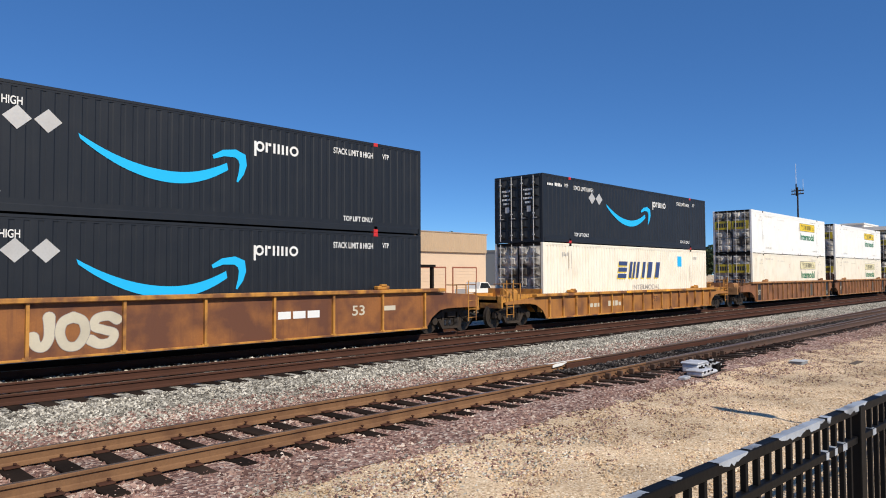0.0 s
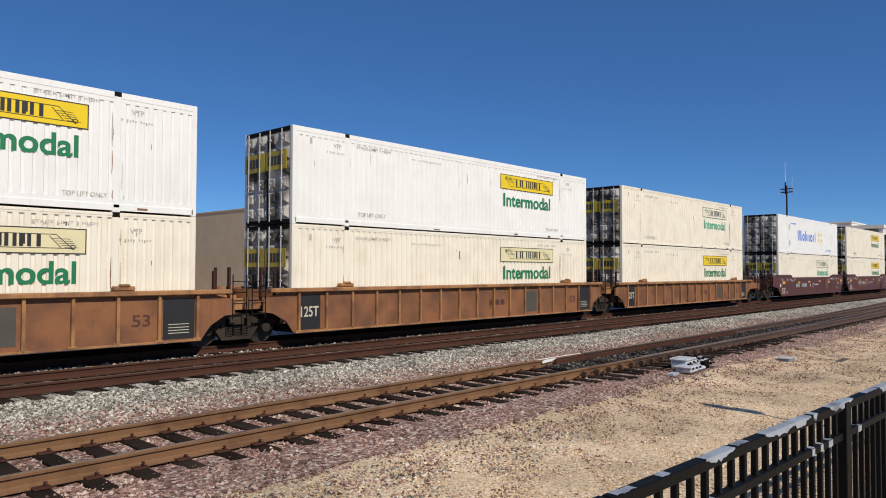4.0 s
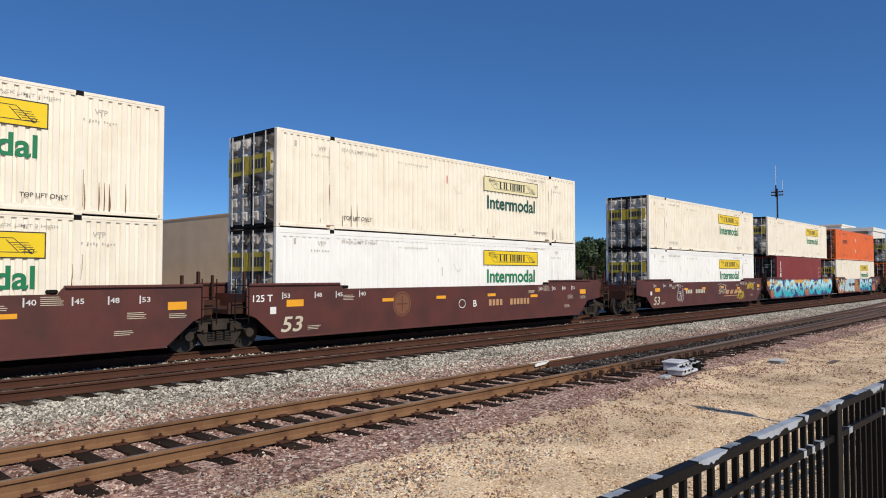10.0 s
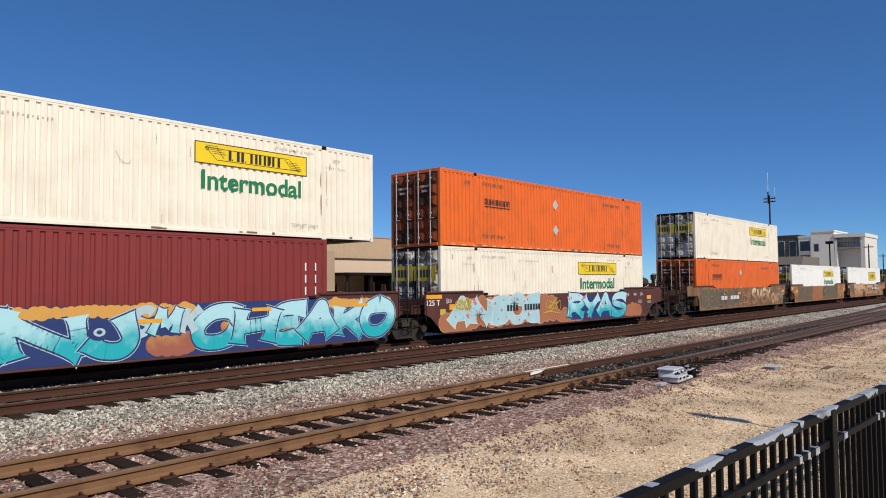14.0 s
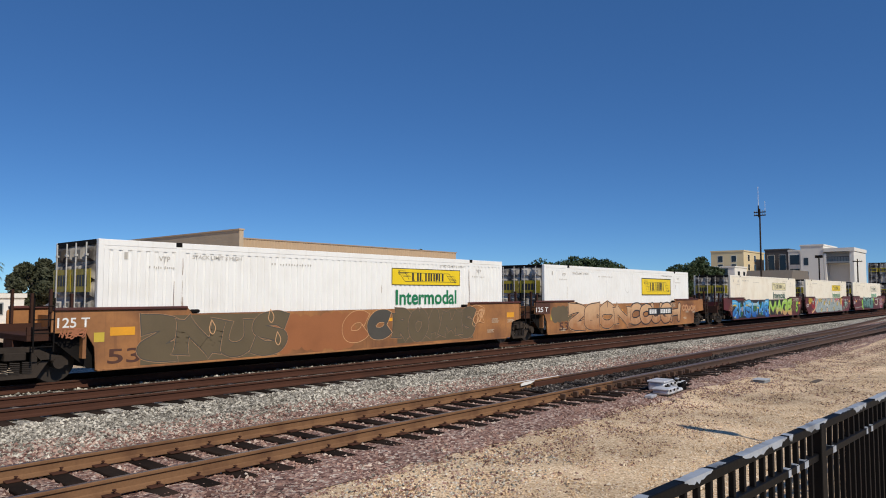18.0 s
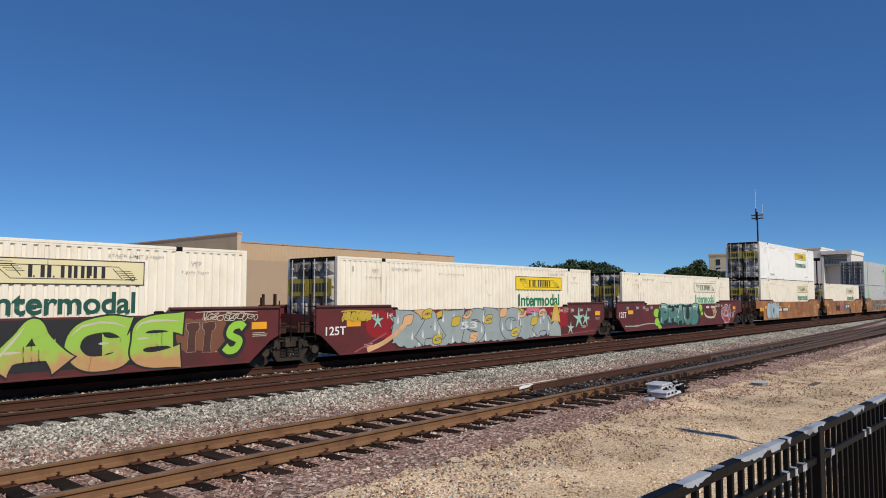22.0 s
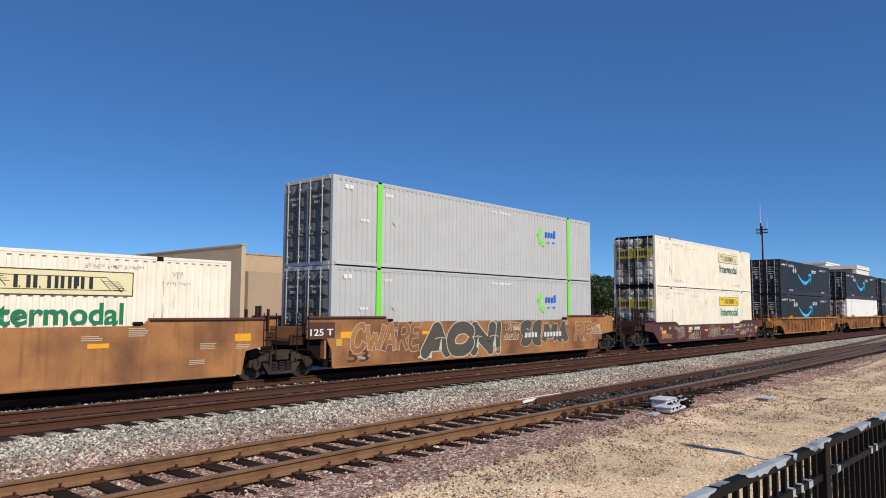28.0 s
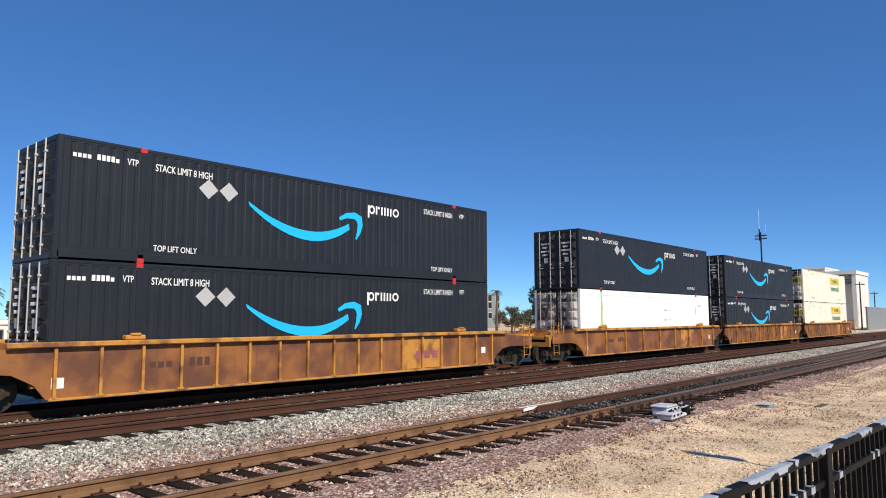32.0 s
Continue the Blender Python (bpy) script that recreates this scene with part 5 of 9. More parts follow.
def dress_blue_bold(c, rnd):
    for mat, du, dz, y in ((M["yellow"], -0.05, -0.05, SOFTY), (M["navy_mark"], 0, 0, SOFTY - 0.003)):
        bm = bmesh.new()
        for j in range(3):
            slant(bm, 6.05 + 0.055 * j + du, 0.82, 1.36 + 0.3 * j + dz, 1.56 + 0.3 * j + dz, 0.05, y)
        for u, w in ((7.10, 0.24), (7.46, 0.20), (7.82, 0.24), (8.40, 0.28), (8.95, 0.46), (9.80, 0.42)):
            slant(bm, u + du, w, 1.36 + dz, 2.16 + dz, 0.2, y)
        part("lettering", bm, mat, c, "blue italic word drawn as slanted bars")
    word("INTERMODAL", 7.5, 10.35, 0.80, 1.03, SOFTY, M["stencil"], c)
    box_mark("placard", 12.45, 12.95, 1.95, 2.5, SOFTY, M["cyan"], c, "light blue square sticker")
    part("lettering", shared("small_bars2", lambda b: (bars(1.4, 1.9, 2.35, 2.5, 4, 2, b, SOFTY), bars(14.4, 14.9, 2.35, 2.5, 4, 6, b, SOFTY))), M["stencil"], c)


def dress_spark(c, rnd):
    def shapes(b):
        for u, k in ((4.55, 0.16), (4.98, 0.16), (5.28, 0.16)):
            slant(b, u + 0.12, 0.20, 1.08, 1.88, k - 0.22, SOFTY)
        for u in (6.12, 8.22):
            hoop(b, u, 1.36, 0.24, 0.22, 0.15, SOFTY)
        for u, z in ((6.58, 1.92), (6.90, 1.64), (7.24, 1.64), (7.58, 1.64), (8.72, 1.64), (9.22, 1.86)):
            flat(b, u, u + 0.16, 1.08, z, SOFTY)
    part("lettering", shared("spark_bars", shapes), M["blue"], c, "blue word drawn as plain bars and rings")

    def rays(b):
        for k in range(6):
            a = math.pi / 2 + k * math.pi / 3
            ribbon(b, [(10.75 + 0.25 * math.cos(a), 1.5 + 0.25 * math.sin(a)), (10.75 + 0.62 * math.cos(a), 1.5 + 0.62 * math.sin(a))], [0.1, 0.2], SOFTY)
    part("emblem", shared("rays", rays), M["yellow"], c, "yellow six-rayed emblem")
    for z in (2.05, 0.82):
        bm = bmesh.new(); bm.faces.new([bm.verts.new(q) for q in ((2.6, SOFTY, z - 0.27), (2.85, SOFTY, z), (2.6, SOFTY, z + 0.27), (2.35, SOFTY, z))])
        part("placard", bm, M["silver"], c, "silver diamond placard holder")
    part("lettering", shared("blue_bars", lambda b: (bars(3.0, 4.2, 2.3, 2.4, 10, 5, b, SOFTY), bars(12.4, 14.0, 0.4, 0.5, 12, 5, b, SOFTY))), M["blue"], c)


def dress_lime(c, rnd):
    for u in (2.03, 14.12):
        box_mark("stripe", u - 0.11, u + 0.11, 0.05, CH - 0.06, -0.0105, M["lime"], c, "lime green stripe over the post")
    bm = bmesh.new(); ribbon(bm, [(11.9, 2.2), (11.65, 1.95), (11.75, 1.65), (12.1, 1.5)], [0.2] * 4, SOFTY); part("emblem", bm, M["lime"], c, "lime green leaf-like emblem")
    part("lettering", shared("lime_bars", lambda b: (bars(12.2, 13.1, 1.85, 2.2, 4, 3, b, SOFTY, 0.35), bars(12.3, 13.0, 1.6, 1.68, 8, 3, b, SOFTY))), M["blue"], c, "blue word drawn as plain bars")
    bm = bmesh.new(); bm.faces.new([bm.verts.new(q) for q in ((2.85, SOFTY, 1.4), (3.1, SOFTY, 1.68), (2.85, SOFTY, 1.96), (2.6, SOFTY, 1.68))]); part("placard", bm, M["silver"], c)
    part("lettering", shared("lime_small", lambda b: (bars(1.2, 1.6, 1.5, 1.62, 3, 3, b, SOFTY), bars(2.3, 2.7, 2.45, 2.6, 3, 5, b, SOFTY), bars(8.2, 9.6, 2.55, 2.63, 12, 5, b, SOFTY), bars(0.5, 0.9, 2.5, 2.7, 2, 5, b, SOFTY))), M["white_mark"], c)


def dress_plain(c, rnd):
    box_mark("stripe", 1.98, 2.08, 0.1, CH - 0.06, -0.0105, M["lime"], c, "thin lime green stripe over the post")
    for u, z in ((9.4, 1.9), (9.4, 1.35)):
        part("lettering", bars(u, u + 0.9, z, z + 0.12, 6, 3, None, SOFTY), M["stencil"], c, "small faded mark drawn as plain bars")
    part("lettering", bars(14.3, 14.9, 2.2, 2.3, 5, 3, None, SOFTY), M["stencil"], c, "small faded mark drawn as plain bars")


def dress_orange(c, rnd):
    part("lettering", shared("orange_bars", lambda b: ([flat(b, 2.62 + 0.187 * j + e, 2.67 + 0.187 * j + e, 1.72, 1.95, SOFTY) for j in range(9) for e in (0.0, 0.10)], [flat(b, 2.62 + 0.187 * j, 2.77 + 0.187 * j, z, z + 0.04, SOFTY - 0.0004) for j, z in ((0, 1.91), (0, 1.72), (1, 1.72), (2, 1.82), (4, 1.91), (6, 1.72), (7, 1.91), (8, 1.91))], flat(b, 2.62, 4.30, 1.62, 1.66, SOFTY))), M["black"], c, "black word drawn as plain bars")
    for z in (0.95, 2.08):
        bm = bmesh.new(); bm.faces.new([bm.verts.new(q) for q in ((7.72, SOFTY, z - 0.24), (7.95, SOFTY, z), (7.72, SOFTY, z + 0.24), (7.49, SOFTY, z))]); part("placard", bm, M["silver"], c, "silver diamond placard holder")
    for text, u0, u1, z in (("TOP LIFT ONLY", 2.45, 3.95, 0.40), ("STACK 3 HIGH ONLY", 12.0, 13.7, 2.36), ("WTP", 14.45, 14.85, 2.42), ("WTP", 1.4, 1.75, 2.42), ("STACK 3 HIGH ONLY", 2.5, 3.9, 2.46), ("TOP LIFT ONLY", 12.4, 13.7, 0.36)):
        word(text, u0, u1, z, z + 0.13, SOFTY, M["stencil_dark"], c)
    part("reflector", shared("orange_dashes", lambda b: [flat(b, 0.6 + 0.62 * j, 0.84 + 0.62 * j, 0.06, 0.10, -0.003) for j in range(25)]), M["sp_cream"] if "sp_cream" in M else M["white_mark"], c, "row of pale reflector dashes")


def dress_maroon(c, rnd):
    def shapes(b):
        flat(b, 0.80, 0.90, 2.10, 2.52, SOFTY)
        hoop(b, 0.84, 1.86, 0.14, 0.15, 0.07, SOFTY)
        flat(b, 0.72, 0.98, 1.32, 1.60, SOFTY)
    part("lettering", shared("maroon_bars", shapes), M["white_mark"], c, "white upright mark drawn as plain bars and rings")
    part("lettering", shared("maroon_small", lambda b: [flat(b, u, u + 0.05, 0.5 + 0.36 * k, 0.74 + 0.36 * k, SOFTY) for u in (11.35, 11.72) for k in range(5)]), M["white_mark"], c, "upright rows of small white writing drawn as bars")
    bm = bmesh.new(); bm.faces.new([bm.verts.new(q) for q in ((11.68, SOFTY, 0.42), (11.98, SOFTY, 0.42), (11.83, SOFTY, 0.74))]); part("warning_mark", bm, M["reflector"], c, "small yellow warning triangle")


SORTS = {
    "prime": ("navy", "navy_door", "dark blue-grey corrugated container with a blue curved arrow", dress_prime),
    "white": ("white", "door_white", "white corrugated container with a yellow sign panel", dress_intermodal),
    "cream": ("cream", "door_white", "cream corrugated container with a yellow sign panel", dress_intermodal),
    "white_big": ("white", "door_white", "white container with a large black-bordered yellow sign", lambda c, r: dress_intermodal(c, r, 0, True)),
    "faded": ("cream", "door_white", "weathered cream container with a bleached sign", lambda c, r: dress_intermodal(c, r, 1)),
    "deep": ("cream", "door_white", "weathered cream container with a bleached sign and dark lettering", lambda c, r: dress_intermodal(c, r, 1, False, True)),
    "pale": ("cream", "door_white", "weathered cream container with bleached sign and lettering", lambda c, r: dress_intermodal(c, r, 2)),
    "bold": ("cream", "door_white", "cream corrugated container with bold blue lettering", dress_blue_bold),
    "spark": ("white", "door_white", "white container with blue lettering and a yellow emblem", dress_spark),
    "lime": ("silver", "grey_door", "light grey container with lime green stripes", dress_lime),
    "lime_white": ("white", "door_white", "plain white container with one thin lime green stripe", dress_plain),
    "orange": ("orange", "orange_door", "bright orange corrugated container with small black lettering", dress_orange),
    "maroon": ("maroon", "navy_door", "maroon forty-foot container with white upright lettering", dress_maroon),
}
FOLDS = {"prime": (0.016, 0.29), "white": (0.024, 0.2355), "white_big": (0.008, 0.2355), "spark": (0.004, 0.6), "lime": (0.030, 0.22), "maroon": (0.036, 0.27)}


def weather(c, rnd, length, low):
    """Thin rust runs: below the lifting posts' castings, along the posts and up from the bottom rail."""
    bm = bmesh.new()
    for j in range(rnd.randint(9, 22)):
        kind = rnd.random()
        if kind < 0.45:
            u, z, h = rnd.choice((2.04, length - 2.04)) + rnd.choice((-0.11, 0.11)) + rnd.uniform(-0.02, 0.02), rnd.uniform(0.9, 2.6), rnd.uniform(0.25, 0.9)
        elif kind < 0.8:
            u, h = rnd.uniform(0.3, length - 0.3), rnd.uniform(0.06, 0.25)
            z = low + h
        else:
            u, z, h = rnd.uniform(0.3, length - 0.3), rnd.uniform(1.6, 2.55), rnd.uniform(0.1, 0.45)
        w = rnd.uniform(0.008, 0.022)
        ribbon(bm, [(u, z), (u + rnd.uniform(-0.01, 0.01), z - h * 0.5), (u, max(z - h, low))], [w * 0.5, w, w * 0.6], 0.0045 - 0.00008 * j)
    for j in range(rnd.randint(3, 8)):
        u, w = rnd.uniform(0.2, length - 0.8), rnd.uniform(0.05, 0.35)
        flat(bm, u, u + w, 0.05 + rnd.uniform(0, 0.03), 0.10 + rnd.uniform(0, 0.04), -0.0025 - 0.0001 * j)
    tagged(part("rust_runs", bm, M["rust_run"], c, "thin brown rust runs and scuffs"), kind="stuff")


CARGO = []
SHIFTS = {105: -0.25, 107: -0.30, 207: -0.28, 110: -0.22, 113: 0.25, 114: -0.25, 117: 0.3}     # signs that sit off their usual place
SIGN_SHIFT = {}


def container(sort, left, z, seed, length=16.154):
    """A shipping container whose left end stands at the given place along the train."""
    rnd = random.Random(seed)
    paint, doors, label, dress = SORTS[sort]
    c = thing("shipping_container", label, "container", "containers on the train")
    tall = sort in ("white", "white_big", "spark", "lime_white")
    low = 0.34 if sort == "prime" else 0.31 if tall else 0.2
    high = CH - (0.25 if tall else 0.12)
    k = f"|{length:.2f}|{low}"
    depth, pitch = FOLDS.get(sort, (0.036, 0.2355))
    f = f"{k}|{depth}"
    part("side_wall", shared("side_wall" + f, lambda b: side_wall(b, length, False, low, depth, pitch, high)), M[paint], c)
    part("side_wall", shared("side_wall_far" + f, lambda b: side_wall(b, length, True, low, depth, pitch, high)), M[paint], c)
    for turn in (0, 180):
        spot = pose(0, 0, 0) if not turn else pose(length, CW, 0, 0, 0, 180)
        part("top_rail", shared("top_rail" + k, lambda b: top_rail(b, length, high)), M[paint], c, at=spot)
        part("bottom_rail", shared("bottom_rail" + k, lambda b: bottom_rail(b, length, low)), M[paint], c, at=spot)
    part("roof", shared("roof" + k, lambda b: roof(b, length)), M[paint], c)
    for x in (0.07, length - 0.07):
        for y in (0, CW - 0.14):
            part("corner_post", shared("corner_post", corner_post), M[paint], c, at=pose(x, y, 0))
    if length > 14:
        for x in (2.04, length - 2.04):
            part("lifting_post", shared("inner_post", inner_post), M[paint], c, at=pose(x, 0, 0))
            for z1 in (0.06, CH - 0.058):
                part("corner_casting", shared("casting", casting), M["red"] if sort == "prime" else (M["dark"] if z1 > 1 else M[paint]), c, at=pose(x, 0, z1))
    part("front_wall", shared("front_wall" + k, lambda b: box(b, length - 0.06, length - 0.01, 0.13, CW - 0.13, 0.02, CH - 0.02)), M[paint], c)
    part("floor", shared("floor" + k, lambda b: box(b, 0.1, length - 0.1, 0.12, CW - 0.12, 0.05, 0.16)), M["dark"], c)
    part("end_frame", shared("end_frame", end_frame), M[paint] if sort in ("prime", "orange", "maroon", "lime") else M["dark"], c)
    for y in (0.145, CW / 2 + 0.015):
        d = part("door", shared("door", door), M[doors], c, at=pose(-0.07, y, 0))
        for e in (0.25, 0.86):
            part("lock_rod", shared("lock_rod", lock_rod), M["galv"], d, at=pose(0, e, 0))
        if sort in ("white", "white_big", "cream", "faded", "deep", "pale"):
            part("sign_panel", shared("door_sign", lambda b: box(b, -0.028, -0.016, 0.03, 1.12, 1.62, 2.18)), M["door_sign"], d, "grimy yellow door sign")
            part("lettering", shared("door_bars", lambda b: [box(b, -0.032, -0.029, 0.22 + 0.16 * j, 0.34 + 0.16 * j, 1.76, 2.04) for j in range(5)]), M["black"], d)
        elif sort == "prime":
            part("placard", shared("door_placard", lambda b: box(b, -0.012, 0.0, 0.4, 0.62, 1.3, 1.55)), M["galv"], d)
            part("lettering", shared("door_marks", lambda b: [box(b, -0.012, 0.0, 0.35 + 0.08 * (j % 6), 0.40 + 0.08 * (j % 6), 2.2 - 0.18 * (j // 6), 2.28 - 0.18 * (j // 6)) for j in range(24)]), M["white_mark"], d)
        else:
            part("lettering", shared("door_marks2", lambda b: [box(b, -0.012, 0.0, 0.35 + 0.08 * (j % 6), 0.40 + 0.08 * (j % 6), 2.2 - 0.18 * (j // 6), 2.28 - 0.18 * (j // 6)) for j in range(12)]), M["stencil"], d)
    if paint in ("cream", "white", "orange"):
        weather(c, rnd, length, low)
    SIGN_SHIFT[c.name] = SHIFTS.get(seed, 0.0)
    dress(c, rnd)
    CARGO.append((c, left, SIDE_Y, z))
    return c


# ---- the train: well cars ----
WHEELSETS = []
R_WHEEL = 0.457


def wheelset(bm):
    tube(bm, (0, -0.95, 0), (0, 0.95, 0), 0.085, 10)
    for s in (-1, 1):
        for r0, a, b in ((R_WHEEL, 0.69, 0.79), (R_WHEEL + 0.025, 0.655, 0.69), (0.14, 0.62, 0.86)):
            n = 26
            y0, y1 = sorted((s * a, s * b))
            ring_xz(bm, 0, 0, r0, y0, y1, n)
        for k in range(5):
            a = k * 1.2566
            box(bm, 0.25 * math.cos(a) - 0.05, 0.25 * math.cos(a) + 0.05, s * 0.80 - 0.012, s * 0.80 + 0.012, 0.25 * math.sin(a) - 0.05, 0.25 * math.sin(a) + 0.05)


def truck_frame(bm):
    """Cast side frames with spring nests, and the bolster between them."""
    for s in (-1, 1):
        y0, y1 = sorted((s * 0.90, s * 1.06))
        slab(bm, [(-1.12, 0.40), (-1.12, 0.60), (-0.75, 0.66), (-0.35, 0.86), (0.35, 0.86), (0.75, 0.66), (1.12, 0.60), (1.12, 0.40), (0.98, 0.40), (0.85, 0.52), (0.55, 0.52), (0.36, 0.74),
                  (-0.36, 0.74), (-0.55, 0.52), (-0.85, 0.52), (-0.98, 0.40)], y0, y1)
        slab(bm, [(-0.72, 0.55), (-0.55, 0.55), (-0.34, 0.26), (0.34, 0.26), (0.55, 0.55), (0.72, 0.55), (0.45, 0.16), (-0.45, 0.16)], y0, y1)
        for x in (-0.40, 0.40):
            box(bm, x - 0.06, x + 0.06, y0 + 0.01, y1 - 0.01, 0.24, 0.76)
        for x in (-0.9, 0.9):
            ring_xz(bm, x, 0.457, 0.13, *sorted((s * 1.0, s * 1.13)), 14)
    box(bm, -0.22, 0.22, -1.1, 1.1, 0.56, 0.74, 0.02)


def springs(bm, s):
    """The coil springs of one side frame."""
    box(bm, -0.36, 0.36, *sorted((s * 0.92, s * 1.05)), 0.255, 0.27)
    for x in (-0.25, 0.0, 0.25):
        for k in range(6):
            z = 0.262 + 0.045 * k
            slab(bm, [(x + 0.1, z), (x - 0.1, z + 0.02), (x - 0.1, z + 0.046), (x + 0.1, z + 0.026)], *sorted((s * 0.9, s * 1.08)))


def add_truck(car, x):
    f = part("truck_frame", shared("truck_frame", truck_frame), M["truck"], car, "grimy cast steel truck side frames", at=pose(x, 0, 0))
    for s in (-1, 1):
        part("spring_nest", shared(f"springs|{s}", lambda b: springs(b, s)), M["wheel"], f)
    for e in (-0.9, 0.9):
        w = part("wheelset", shared("wheelset", wheelset), M["wheel"], f)
        w.matrix_parent_inverse = pose(e, 0, R_WHEEL)
        WHEELSETS.append(w)


SY = 1.49                 # half width over the car sides


def plate_outline(kind, top, L, cut_l, cut_r, steep=False):
    """The outline of a car side: cut away above the trucks at both ends."""
    if kind == "ribbed":
        a = [(-0.05, 0.29), (L + 0.1, 0.29), (L + 0.35, 0.62), (L + 0.75, 0.86), (L + 1.2, 0.92), (L + cut_r, 0.92), (L + cut_r, top - 0.18), (L + 0.3, top), (-0.3, top), (-cut_l, top - 0.18), (-cut_l, 0.92), (-1.2, 0.92), (-0.75, 0.86), (-0.3, 0.62)]
        return a
    up = top + 0.17
    if steep:
        return [(-0.06, 0.27), (L + 0.3, 0.27), (L + 0.42, 0.9), (L + cut_r, 1.02), (L + cut_r, up - 0.1), (L + cut_r - 0.1, up), (L - 2.35, up), (L - 2.42, up - 0.06), (L - 2.5, top),
                (2.35, top), (2.27, up - 0.06), (2.2, up), (-cut_l + 0.1, up), (-cut_l, up - 0.1), (-cut_l, 1.16), (-0.30, 1.16), (-0.10, 0.80)]
    return [(-0.05, 0.27), (L + 0.05, 0.27), (L + 0.75, 0.86), (L + cut_r, 0.98), (L + cut_r, up - 0.1), (L + cut_r - 0.1, up), (L - 2.35, up), (L - 2.42, up - 0.06), (L - 2.5, top),
            (2.35, top), (2.27, up - 0.06), (2.2, up), (-cut_l + 0.1, up), (-cut_l, up - 0.1), (-cut_l, 0.98), (-0.75, 0.86)]


def rib(bm, h):
    slab(bm, [(-0.035, 0.30), (0.035, 0.30), (0.035, h), (-0.035, h)], -0.09, 0.0)
    slab(bm, [(-0.09, 0.30), (0.09, 0.30), (0.09, 0.34), (-0.09, 0.34)], -0.07, 0.0)


def ladder(bm, h):
    for x in (-0.21, 0.21):
        tube(bm, (x, 0, 0), (x, 0, h), 0.018, 6)
    for k in range(int(h / 0.3)):
        tube(bm, (-0.21, 0, 0.12 + 0.3 * k), (0.21, 0, 0.12 + 0.3 * k), 0.014, 6)


def end_deck(bm, x0, x1, top):
    """Platform over the truck between the well and the coupler, with a sloped bulkhead towards the well."""
    a, b = sorted((x0, x1))
    box(bm, a, b, -1.2, 1.2, 0.98, 1.12, 0.01)
    box(bm, a, b, -0.3, 0.3, 0.72, 0.98)
    for y in (-1.2, 1.14):
        box(bm, a, b, y, y + 0.06, 1.12, 1.3)


def brake_wheel(bm):
    n = 18
    pts = [(0.21 * math.cos(2 * math.pi * k / n), 0.21 * math.sin(2 * math.pi * k / n)) for k in range(n + 1)]
    for (a, b), (c, d) in zip(pts, pts[1:]):
        tube(bm, (0, a, b), (0, c, d), 0.016, 5)
    for k in range(4):
        a = k * math.pi / 4
        tube(bm, (0, -0.21 * math.cos(a), -0.21 * math.sin(a)), (0, 0.21 * math.cos(a), 0.21 * math.sin(a)), 0.01, 5)
    tube(bm, (0, 0, 0), (0.16, 0, 0), 0.03, 6)


def coupler(bm, s):
    box(bm, min(0, s * 1.1), max(0, s * 1.1), -0.11, 0.11, 0.76, 0.96, 0.02)
    box(bm, min(s * 1.0, s * 1.3), max(s * 1.0, s * 1.3), -0.17, 0.17, 0.72, 1.0, 0.05)


CARS = []
CAR_LABELS = {
    "car_yellow": "faded yellow-orange ribbed well car streaked with rust", "car_rust": "rust-brown ribbed well car", "car_brown": "red-brown smooth-sided well car with white lettering",
    "car_orange": "orange-brown smooth-sided well car with painted graffiti", "car_maroon": "dark maroon smooth-sided well car with painted graffiti", "car_dun": "dull tan-brown well car with painted graffiti"}


